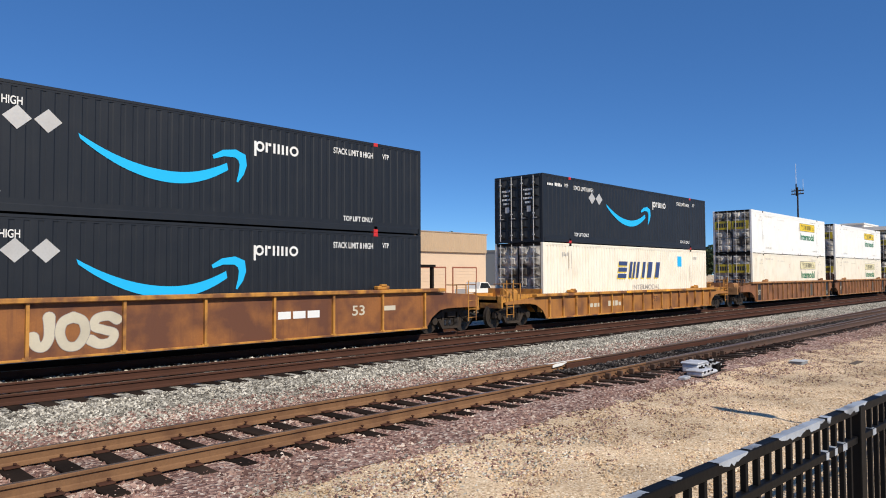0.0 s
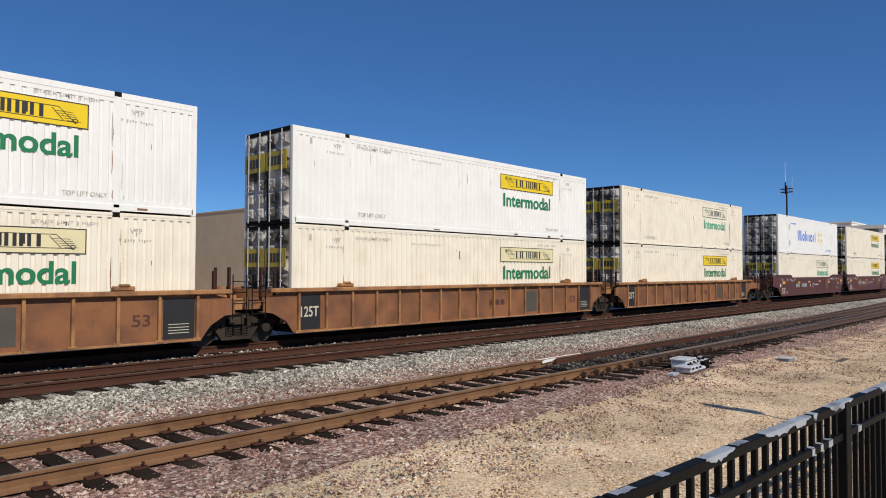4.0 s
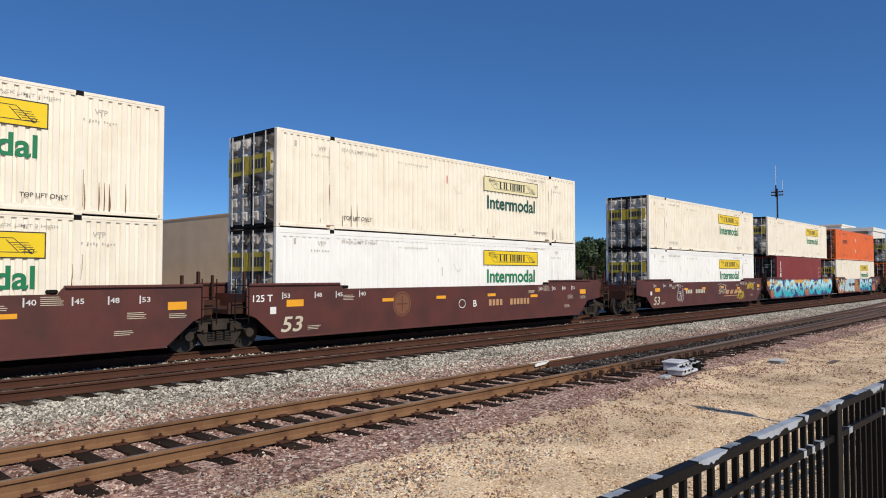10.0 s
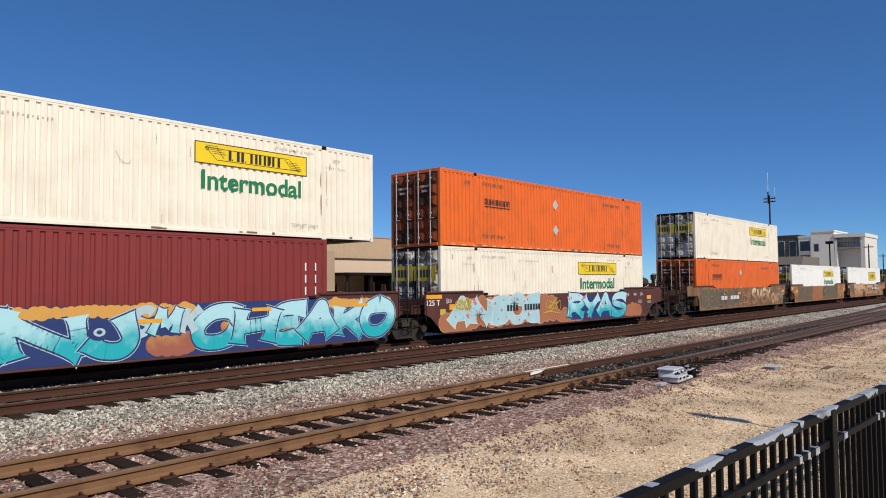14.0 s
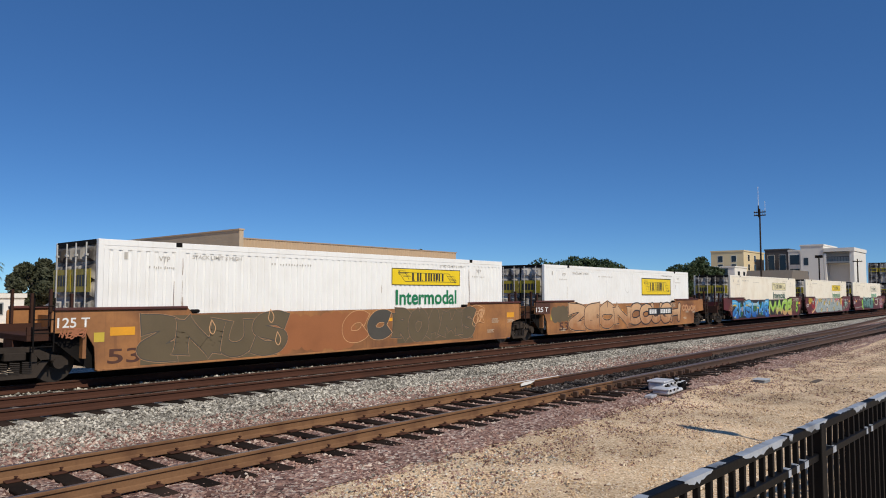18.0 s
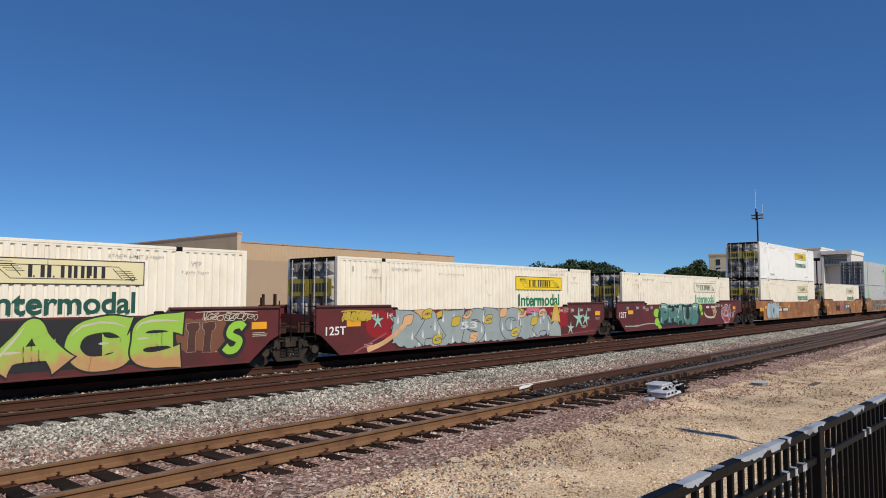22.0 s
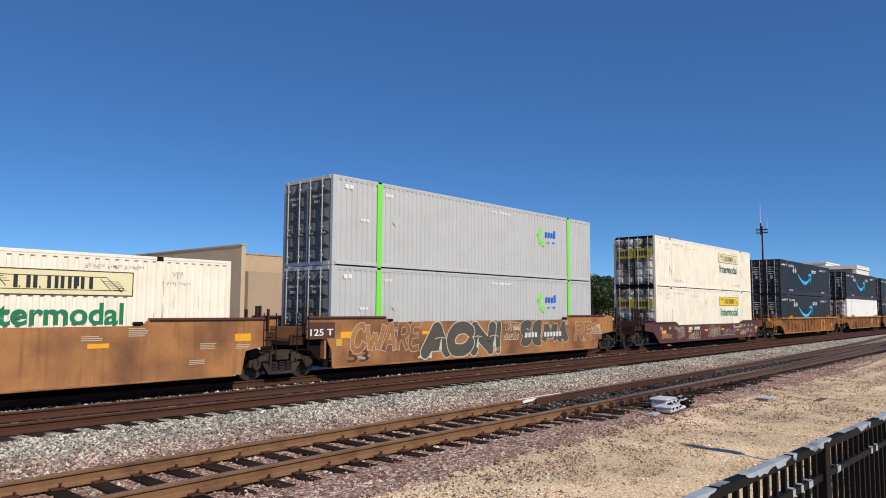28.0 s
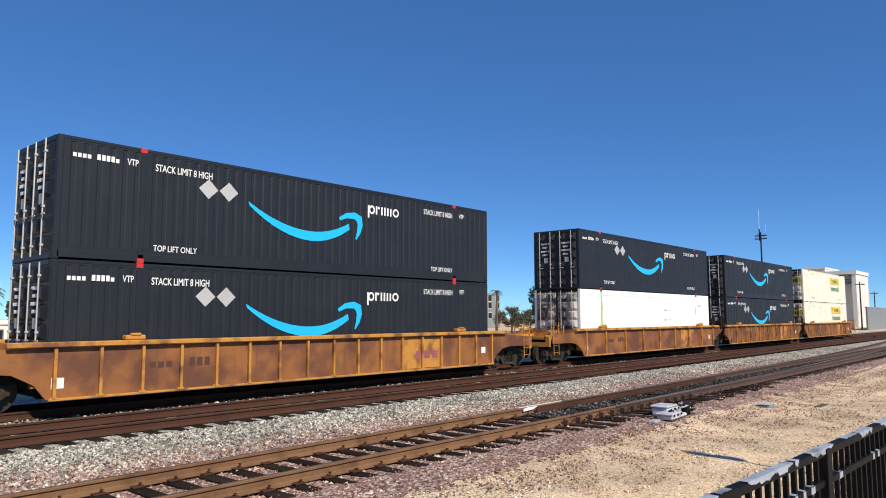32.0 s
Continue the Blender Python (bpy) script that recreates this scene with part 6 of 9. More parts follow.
def well_car(left, paint, kind, head, tail, top, seed, art=None, head_truck=True, gear="", extra=""):
    """One well of the train. head and tail: 'c' for a coupler end, 'a' for an articulated joint."""
    rnd = random.Random(seed)
    L = 16.15
    P = M[paint]
    car = thing("well_car", CAR_LABELS[paint] + extra, "railway car", "well cars of the train")
    reach_c = 2.75 if kind == "ribbed" else 1.85
    cut_l, cut_r = (reach_c if head == "c" else 1.15), (reach_c if tail == "c" else 1.15)
    D = P if kind == "ribbed" else M["deck_brown"]
    Q = M[{"car_yellow": "panel_yellow", "car_rust": "panel_rust"}.get(paint, paint) if seed != 1 else "panel_orange"]
    for s in (-1, 1):
        bm = bmesh.new()
        slab(bm, plate_outline(kind, top, L, cut_l if head == "c" else 1.05, cut_r if tail == "c" else 1.05, paint in ("car_orange", "car_dun")), *sorted((s * (SY - 0.02), s * (SY - 0.06))))
        bmesh.ops.triangulate(bm, faces=[f for f in bm.faces if len(f.verts) > 4])
        part("side_plate", bm, Q, car)
        bm = bmesh.new()
        if kind == "ribbed":
            box(bm, -0.9, L + 0.9, *sorted((s * (SY - 0.12), s * (SY + 0.13))), top - 0.02, top + 0.10, 0.02)
            part("top_chord", bm, P, car)
            bm = bmesh.new(); box(bm, -0.02, L + 0.06, *sorted((s * (SY - 0.1), s * (SY + 0.06))), 0.255, 0.31, 0.008); part("side_sill", bm, P, car)
        else:
            box(bm, 2.25, L - 2.4, *sorted((s * (SY - 0.14), s * (SY - 0.062))), top - 0.10, top + 0.004, 0.01)
            for a, b in ((-1.0, 2.2), (L - 2.35, L + 1.0)):
                box(bm, a, b, *sorted((s * (SY - 0.12), s * (SY + 0.035))), top + 0.13, top + 0.20, 0.015)
            part("top_chord", bm, M["car_brown"] if paint != "car_brown" else P, car)
            bm = bmesh.new(); box(bm, -0.02, L + 0.03, *sorted((s * (SY - 0.2), s * (SY - 0.01))), 0.235, 0.285, 0.01); part("side_sill", bm, P, car)
    if kind == "ribbed":
        xs = [0.1 + 1.0 * k for k in range(17)] if paint == "car_rust" or seed % 2 else [0.1, 2.0, 4.05, 6.1, 8.15, 10.2, 12.25, 14.2, 16.1]
        for x in xs:
            part("rib", shared(f"rib|{top:.2f}", lambda b: rib(b, top - 0.02)), P, car, at=pose(x, -SY + 0.02, 0))
            part("rib", shared(f"rib|{top:.2f}", lambda b: rib(b, top - 0.02)), P, car, at=pose(x, SY - 0.02, 0, 0, 0, 180))
        for x in (1.9, L - 1.9):
            bm = bmesh.new(); box(bm, -0.25, 0.25, -0.14, 0.1, 0, 0.12, 0.03); box(bm, -0.12, 0.12, -0.16, -0.02, 0.1, 0.17, 0.02); part("corner_guide", bm, P, car, at=pose(x, -SY + 0.08, top + 0.1))
    else:
        for x in (2.45, L - 2.6):
            bm = bmesh.new(); box(bm, -0.12, 0.12, -0.05, 0.1, 0, 0.10, 0.03); part("corner_guide", bm, M["dark"], car, at=pose(x, -SY + 0.06, top + 0.01))
    # dark gussets behind the cut-away ends, also filling in the shade there
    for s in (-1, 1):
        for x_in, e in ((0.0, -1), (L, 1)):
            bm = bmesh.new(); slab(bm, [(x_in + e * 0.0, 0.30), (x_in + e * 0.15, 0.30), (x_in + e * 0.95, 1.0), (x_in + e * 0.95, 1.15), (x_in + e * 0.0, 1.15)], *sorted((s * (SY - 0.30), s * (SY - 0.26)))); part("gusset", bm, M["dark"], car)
    # added dark webs in place of the deep shade between truck and well
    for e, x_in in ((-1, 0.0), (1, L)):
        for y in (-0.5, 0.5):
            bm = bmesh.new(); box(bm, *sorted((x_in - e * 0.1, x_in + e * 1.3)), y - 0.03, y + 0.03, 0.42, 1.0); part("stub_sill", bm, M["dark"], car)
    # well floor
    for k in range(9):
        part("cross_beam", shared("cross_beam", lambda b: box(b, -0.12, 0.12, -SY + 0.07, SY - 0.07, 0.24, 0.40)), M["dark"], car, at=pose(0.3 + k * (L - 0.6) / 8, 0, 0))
    for s, e, cut, x_in in ((-1, head, cut_l, 0.0), (1, tail, cut_r, L)):
        # bulkhead and deck over the truck
        bm = bmesh.new(); box(bm, x_in + s * 0.30 - 0.04, x_in + s * 0.30 + 0.04, -SY + 0.08, SY - 0.08, 0.55, 1.5); part("bulkhead", bm, P, car)
        reach = 2.9 if e == "c" else 1.45
        bm = bmesh.new(); end_deck(bm, x_in + s * 0.34, x_in + s * reach, top); part("end_deck", bm, D, car)
        if e == "c":
            bm = bmesh.new(); coupler(bm, s); part("coupler", bm, M["dark"], car, at=pose(x_in + s * 2.4, 0, 0))
            bm = bmesh.new(); box(bm, -0.05, 0.05, -1.4, 1.4, 0.78, 1.25, 0.01); part("end_sill", bm, D, car, at=pose(x_in + s * 2.85, 0, 0))
            part("ladder", shared("ladder|1.45", lambda b: ladder(b, 1.45)), D if paint == "car_yellow" else M["truck"], car, at=pose(x_in + s * 2.45, -SY + 0.02, 0.42))
            for x in (1.7, 2.2, 2.75):
                bm = bmesh.new(); tube(bm, (0, 0, 0), (0, 0, 0.62), 0.022, 6); tube(bm, (0, 0, 0.6), (0.0, 0.5, 0.6), 0.02, 6); part("handrail", bm, D, car, at=pose(x_in + s * x, -SY + 0.1, 1.12))
            if kind != "ribbed":
                for y in (-SY + 0.12, 0.4):
                    bm = bmesh.new(); tube(bm, (0, 0, 0), (s * 0.95, 0, 0), 0.022, 6); tube(bm, (0, 0, -0.3), (s * 0.95, 0, -0.3), 0.018, 6); part("handrail", bm, M["deck_brown"], car, at=pose(x_in + s * 1.8, y, 1.72))
                bm = bmesh.new(); box(bm, -0.16, 0.16, -0.1, 0.1, 0, 0.22, 0.03); part("valve", bm, M["truck"], car, at=pose(x_in + s * 1.5, -1.1, 1.14))
                bm = bmesh.new(); box(bm, -0.22, 0.22, -0.1, 0.1, -0.24, 0, 0.03); tube(bm, (-0.3, 0, -0.1), (0.35, 0, -0.1), 0.09, 10); part("valve", bm, M["dark"], car, at=pose(x_in + s * 1.2, -1.2, 0.95))
                for x, h in ((1.25, 0.85), (2.0, 1.0), (2.75, 1.1)):
                    for y in (-SY + 0.3, SY - 0.3):
                        bm = bmesh.new(); box(bm, -0.035, 0.035, -0.05, 0.05, 0, h, 0.008); part("guide_post", bm, M["deck_brown"], car, at=pose(x_in + s * x, y, 1.12))
            bm = bmesh.new()
            tube(bm, (0, -0.25, 0.85), (s * 0.25, -0.3, 0.5), 0.03, 6); tube(bm, (s * 0.25, -0.3, 0.5), (s * 0.5, -0.2, 0.62), 0.03, 6); part("air_hose", bm, M["rubber"], car, at=pose(x_in + s * 2.9, 0, 0))
        else:
            for x, h in ((0.55, 0.75), (1.0, 0.85)):
                bm = bmesh.new(); box(bm, -0.03, 0.03, -0.05, 0.05, 0, h, 0.008); part("guide_post", bm, M["deck_brown"], car, at=pose(x_in + s * x, -SY + 0.25, 1.3))
                bm = bmesh.new(); box(bm, -0.03, 0.03, -0.05, 0.05, 0, h, 0.008); part("guide_post", bm, M["deck_brown"], car, at=pose(x_in + s * x, SY - 0.25, 1.3))
            part("ladder", shared("ladder|1.2", lambda b: ladder(b, 1.2)), M["dark"], car, at=pose(x_in + s * 1.2, -SY + 0.02, 0.75))
    for s, e, x_in in ((-1, gear == "head", 0.0), (1, gear == "tail", L)):
        if e:
            bm = bmesh.new(); brake_wheel(bm); part("brake_wheel", bm, M["truck"], car, at=pose(x_in + s * 2.46 - (0.16 if s > 0 else 0), -0.85, 2.3, 0, 0, 12))
            bm = bmesh.new(); box(bm, -0.06, 0.10, -0.08, 0.08, -1.2, 0.02, 0.02); box(bm, -0.1, 0.22, -0.11, 0.11, -0.12, 0.16, 0.04); part("brake_stand", bm, P if s < 0 else M["truck"], car, at=pose(x_in + s * 2.2, -0.85, 2.3))
            bm = bmesh.new()
            for a, b, r, q in ((-0.36, -0.26, 0.15, 0.23), (-0.26, 0.2, 0.23, 0.23), (0.2, 0.34, 0.23, 0.13)):
                tube(bm, (a, 0, 0), (b, 0, 0), r, 16, q)
            part("brake_cylinder", bm, M["truck"], car, "dark brown air reservoir", at=pose(x_in + s * 0.85 - (1.3 if s < 0 else 0), -0.9, 2.03))
            bm = bmesh.new(); slab(bm, [(-0.6, 0), (0.6, 0), (0.5, 0.2), (0.1, 0.5), (-0.1, 0.5)], -0.04, 0.04); part("bracket", bm, M["truck"], car, at=pose(x_in + s * 1.75, -0.8, 1.3))
            bm = bmesh.new(); tube(bm, (0, 0, 0), (s * 0.9, 0, 0.0), 0.025, 6); tube(bm, (s * 0.5, 0, 0), (s * 0.9, 0, -0.5), 0.025, 6); tube(bm, (s * 0.2, 0, -0.4), (s * 0.9, 0, -0.05), 0.02, 6); part("rigging", bm, M["truck"], car, at=pose(x_in + s * 2.0, -1.1, 2.0))
    if kind == "ribbed" and head == "c":
        bm = bmesh.new(); tube(bm, (-0.4, 0, 0), (0.35, 0, 0), 0.17, 12); part("air_reservoir", bm, P, car, at=pose(-1.4, -0.6, 1.32))
    if head == "c":
        add_truck(car, -1.75)
    elif head_truck:
        add_truck(car, -1.63)
    if tail == "c":
        add_truck(car, L + 1.75)
    if art:
        art(car, rnd, L, top)
    CARS.append((car, left))
    return car


def stencils(car, rnd, L, top, number=True, load=True, marks=True):
    """White lettering, reflector patches and data panels of the smooth-sided cars."""
    y = -SY + 0.016
    dz = top - 1.62
    if number:
        word("53", 0.06, 0.76, 0.43, 0.86, y, M["sp_cream"], car, label="cream slanted 53", slope=0.16)
        if load:
            word("125 T", -0.86, -0.22, 1.31, 1.50, y, M["white_mark"], car)
        box_mark("placard", -0.30, -0.1, 0.95, 1.15, y, M["white_mark"], car, "small white placard")
    for u, z, w in ((0.25, 1.14, 0.6), (4.0, 1.18, 0.5), (6.6, 1.2, 0.5), (9.5, 1.22, 0.5), (12.35, 1.12, 0.5), (16.22, 1.18, 0.5)):
        box_mark("reflector", u, u + w, z + dz, z + dz + (0.2 if w > 0.55 or u > 16 else 0.11), y, M["reflector"], car, "yellow reflector tape")
    for text, u in (("53", 0.1), ("48", 1.25), ("45", 2.05), ("40", 3.0), ("40", 12.95), ("45", 13.95), ("48", 14.75), ("53", 15.5)) if marks else ():
        word(text, u + 0.06, u + 0.27, 1.40 + dz, 1.52 + dz, y, M["sp_white"], car)
        box_mark("length_mark", u, u + 0.035, 1.36 + dz, 1.56 + dz, y, M["sp_white"], car)
    for u, z, n in ((2.35, 1.28, 4), (14.9, 0.62, 3), (15.2, 1.0, 4), (1.0, 0.45, 3), (12.2, 1.3, 3), (16.25, 0.98, 3), (13.3, 1.38, 5)):
        bm = bmesh.new()
        for k in range(n):
            flat(bm, u, u + rnd.uniform(0.38, 0.5), z + dz + 0.045 * k, z + dz + 0.045 * k + 0.016, y)
        part("data_panel", bm, M["sp_cream"], car, "pale data panel drawn as plain bars")


def smooth_line(pts, n):
    """Points evenly along a Catmull-Rom curve through pts."""
    p = [pts[0], *pts, pts[-1]]
    out = []
    for k in range(n + 1):
        s = k / n * (len(pts) - 1)
        i = min(int(s), len(pts) - 2)
        t = s - i
        a, b, c, d = p[i:i + 4]
        out.append(tuple(0.5 * (2 * b[m] + (c[m] - a[m]) * t + (2 * a[m] - 5 * b[m] + 4 * c[m] - d[m]) * t * t + (3 * b[m] - a[m] - 3 * c[m] + d[m]) * t ** 3) for m in (0, 1)))
    return out


PY = -SY + 0.016          # plane of the paint on the car sides


def fan(bm, c, pts, y):
    """A star-shaped patch of paint round its middle."""
    m = bm.verts.new((c[0], y, c[1]))
    v = [bm.verts.new((u, y, z)) for u, z in pts]
    for k in range(len(v)):
        bm.faces.new((m, v[k], v[(k + 1) % len(v)]))


def bulge(rnd, cu, cz, a, b, grow=0.0, p=3.2, nicks=(), lean=0.0, limits=(-9, 9), n=56):
    """Rim of a swollen block with nicks (angle, depth, width) bitten out of it or horns grown on it."""
    pts = []
    for k in range(n):
        t = 2 * math.pi * k / n
        r = (abs(math.cos(t) / a) ** p + abs(math.sin(t) / b) ** p) ** (-1 / p)
        f = 1.0
        for q, d, w in nicks:
            x = (t - q + math.pi) % (2 * math.pi) - math.pi
            f -= d * math.exp(-(x / w) ** 2)
        r = r * f + grow
        z = min(max(cz + r * math.sin(t), limits[0] - grow), limits[1] + grow)
        pts.append((cu + r * math.cos(t) + lean * (z - cz), z))
    return pts


def cloud(car, rnd, u0, u1, z0, z1, mat, edge=None, lobe=0.34, y=PY):
    """Rounded puffs of spray paint behind a piece, with an outline of their own where edge is given."""
    rims = []
    n = max(3, int((u1 - u0) / (lobe * 1.25)))
    for k in range(n + 1):
        u = u0 + (u1 - u0) * k / n
        r = lobe * rnd.uniform(0.8, 1.25)
        rims.append((u, z1 - r * rnd.uniform(0.9, 1.2), r))
        rims.append((u + 0.3 * lobe, z0 + r * rnd.uniform(0.9, 1.2), r * rnd.uniform(0.9, 1.2)))
        rims.append((u, (z0 + z1) / 2, (z1 - z0) * 0.36))
    for extra, m, dy in ([(0.03, edge, 0.0)] if edge else []) + [(0.0, mat, 0.0008)]:
        bm = bmesh.new()
        for j, (u, z, r) in enumerate(rims):
            fan(bm, (u, z), [(u + (r + extra) * math.cos(i * 0.3927), max(0.29, z + (r + extra) * math.sin(i * 0.3927))) for i in range(16)], y - dy - 0.00001 * j)
        part("graffiti_cloud", bm, M[m], car, "rounded cloud of spray paint")


def drop(bm, u, z, h, w, y):
    """A hanging drop of paint."""
    fan(bm, (u, z - h * 0.3), [(u, z + h * 0.6), (u + w * 0.3, z), (u + w * 0.5, z - h * 0.3), (u + w * 0.3, z - h * 0.48), (u, z - h * 0.54), (u - w * 0.3, z - h * 0.48), (u - w * 0.5, z - h * 0.3), (u - w * 0.3, z)], y)


# strokes of drawn letters in a box one unit wide and high
GLYPHS = {
    "A": (((0.0, 0.0), (0.30, 0.62), (0.50, 1.0), (0.66, 0.62), (1.0, 0.0)), ((0.14, 0.30), (0.86, 0.34))),
    "C": (((1.0, 0.82), (0.72, 1.0), (0.30, 0.94), (0.04, 0.55), (0.16, 0.10), (0.55, 0.0), (0.85, 0.12), (1.0, 0.32)),),
    "D": (((0.12, 0.0), (0.14, 1.0)), ((0.0, 0.98), (0.55, 0.98), (0.96, 0.66), (0.92, 0.28), (0.50, 0.02), (0.05, 0.03))),
    "E": (((1.0, 0.96), (0.45, 1.0), (0.10, 0.88), (0.06, 0.50), (0.08, 0.14), (0.40, 0.0), (1.0, 0.06)), ((0.10, 0.52), (0.80, 0.55))),
    "F": (((0.14, 0.0), (0.10, 0.98)), ((0.0, 0.94), (1.0, 1.0)), ((0.12, 0.50), (0.80, 0.55))),
    "G": (((0.95, 0.85), (0.60, 1.0), (0.15, 0.85), (0.04, 0.40), (0.30, 0.02), (0.80, 0.06), (0.94, 0.44)), ((0.52, 0.44), (1.0, 0.46))),
    "H": (((0.10, 0.0), (0.06, 1.0)), ((0.92, 0.0), (0.96, 1.0)), ((0.06, 0.46), (0.94, 0.56))),
    "I": (((0.5, 0.0), (0.46, 0.5), (0.52, 1.0)),),
    "J": (((0.80, 1.0), (0.84, 0.36), (0.58, 0.02), (0.20, 0.06), (0.0, 0.34)),),
    "K": (((0.10, 0.0), (0.08, 1.0)), ((0.12, 0.42), (0.50, 0.62), (0.96, 1.0)), ((0.40, 0.54), (0.66, 0.28), (1.0, 0.0))),
    "L": (((0.12, 1.0), (0.10, 0.30), (0.24, 0.04), (1.0, 0.06)),),
    "M": (((0.0, 0.0), (0.08, 0.55), (0.14, 1.0)), ((0.14, 0.98), (0.34, 0.55), (0.50, 0.26)), ((0.50, 0.26), (0.68, 0.55), (0.86, 0.98)), ((0.86, 1.0), (0.92, 0.5), (1.0, 0.0))),
    "N": (((0.08, 0.0), (0.06, 1.0)), ((0.06, 0.98), (0.45, 0.52), (0.92, 0.04)), ((0.92, 0.0), (0.96, 1.0))),
    "O": (((0.5, 1.0), (0.12, 0.84), (0.02, 0.44), (0.26, 0.04), (0.70, 0.02), (0.98, 0.42), (0.88, 0.84), (0.5, 1.0)),),
    "P": (((0.12, 0.0), (0.10, 1.0)), ((0.02, 0.97), (0.60, 1.0), (0.96, 0.74), (0.70, 0.46), (0.14, 0.44))),
    "R": (((0.12, 0.0), (0.10, 1.0)), ((0.02, 0.97), (0.62, 1.0), (0.94, 0.76), (0.66, 0.50), (0.16, 0.48)), ((0.42, 0.48), (0.70, 0.24), (1.0, 0.0))),
    "S": (((1.0, 0.86), (0.66, 1.0), (0.18, 0.92), (0.10, 0.64), (0.50, 0.50), (0.92, 0.36), (0.80, 0.06), (0.36, 0.0), (0.0, 0.16)),),
    "T": (((0.0, 0.92), (0.5, 0.98), (1.0, 0.96)), ((0.50, 0.96), (0.46, 0.5), (0.52, 0.0))),
    "U": (((0.06, 1.0), (0.06, 0.34), (0.34, 0.02), (0.70, 0.04), (0.94, 0.36), (0.94, 1.0)),),
    "W": (((0.0, 1.0), (0.12, 0.5), (0.28, 0.02)), ((0.28, 0.02), (0.50, 0.66)), ((0.50, 0.66), (0.72, 0.02)), ((0.72, 0.02), (0.88, 0.5), (1.0, 1.0))),
    "Y": (((0.02, 1.0), (0.24, 0.62), (0.50, 0.46)), ((1.0, 1.0), (0.66, 0.60), (0.36, 0.0))),
    "Z": (((0.04, 0.96), (0.55, 1.0), (0.92, 0.86), (0.60, 0.52), (0.16, 0.18), (0.50, 0.04), (1.0, 0.08)),),
}
WIDE = {"I": 0.45, "M": 1.3, "W": 1.3, "N": 1.05, "J": 0.8, "L": 0.85, "E": 0.9, "F": 0.9}


def brush(bm, pts, w, y, flare=0.0, caps=True):
    """A broad stroke of paint along a smooth line: one strip with a round dab at each bend, its ends flared or rounded."""
    line = smooth_line(pts, 8 * (len(pts) - 1))
    line = [p for k, p in enumerate(line) if k == 0 or (Vector(p) - Vector(line[k - 1])).length > 1e-4]
    n = len(line) - 1
    old = None
    for k, (u, z) in enumerate(line):
        a, b = line[max(k - 1, 0)], line[min(k + 1, n)]
        d = Vector((b[0] - a[0], b[1] - a[1]))
        d = d.normalized() if d.length > 1e-6 else Vector((1, 0))
        r = w / 2 * (1 + flare * abs(2 * k / n - 1) ** 4)
        yy = y - 0.00002 * (k % 400)
        side = [bm.verts.new((u + e * d.y * r, yy, z - e * d.x * r)) for e in (1, -1)]
        if old:
            bm.faces.new((old[0], side[0], side[1], old[1]))
        if w > 0.012 and ((0 < k < n and r <= w / 2 * 1.02) or (caps and k in (0, n))):
            t = math.atan2(-d.x, d.y)
            arc = [[bm.verts.new((u + r * math.cos(t + h + i * 0.5236), yy, z + r * math.sin(t + h + i * 0.5236))) for i in range(1, 6)] for h in (0.0, math.pi)]
            bm.faces.new([side[0], *arc[0], side[1], *arc[1]])
        old = side


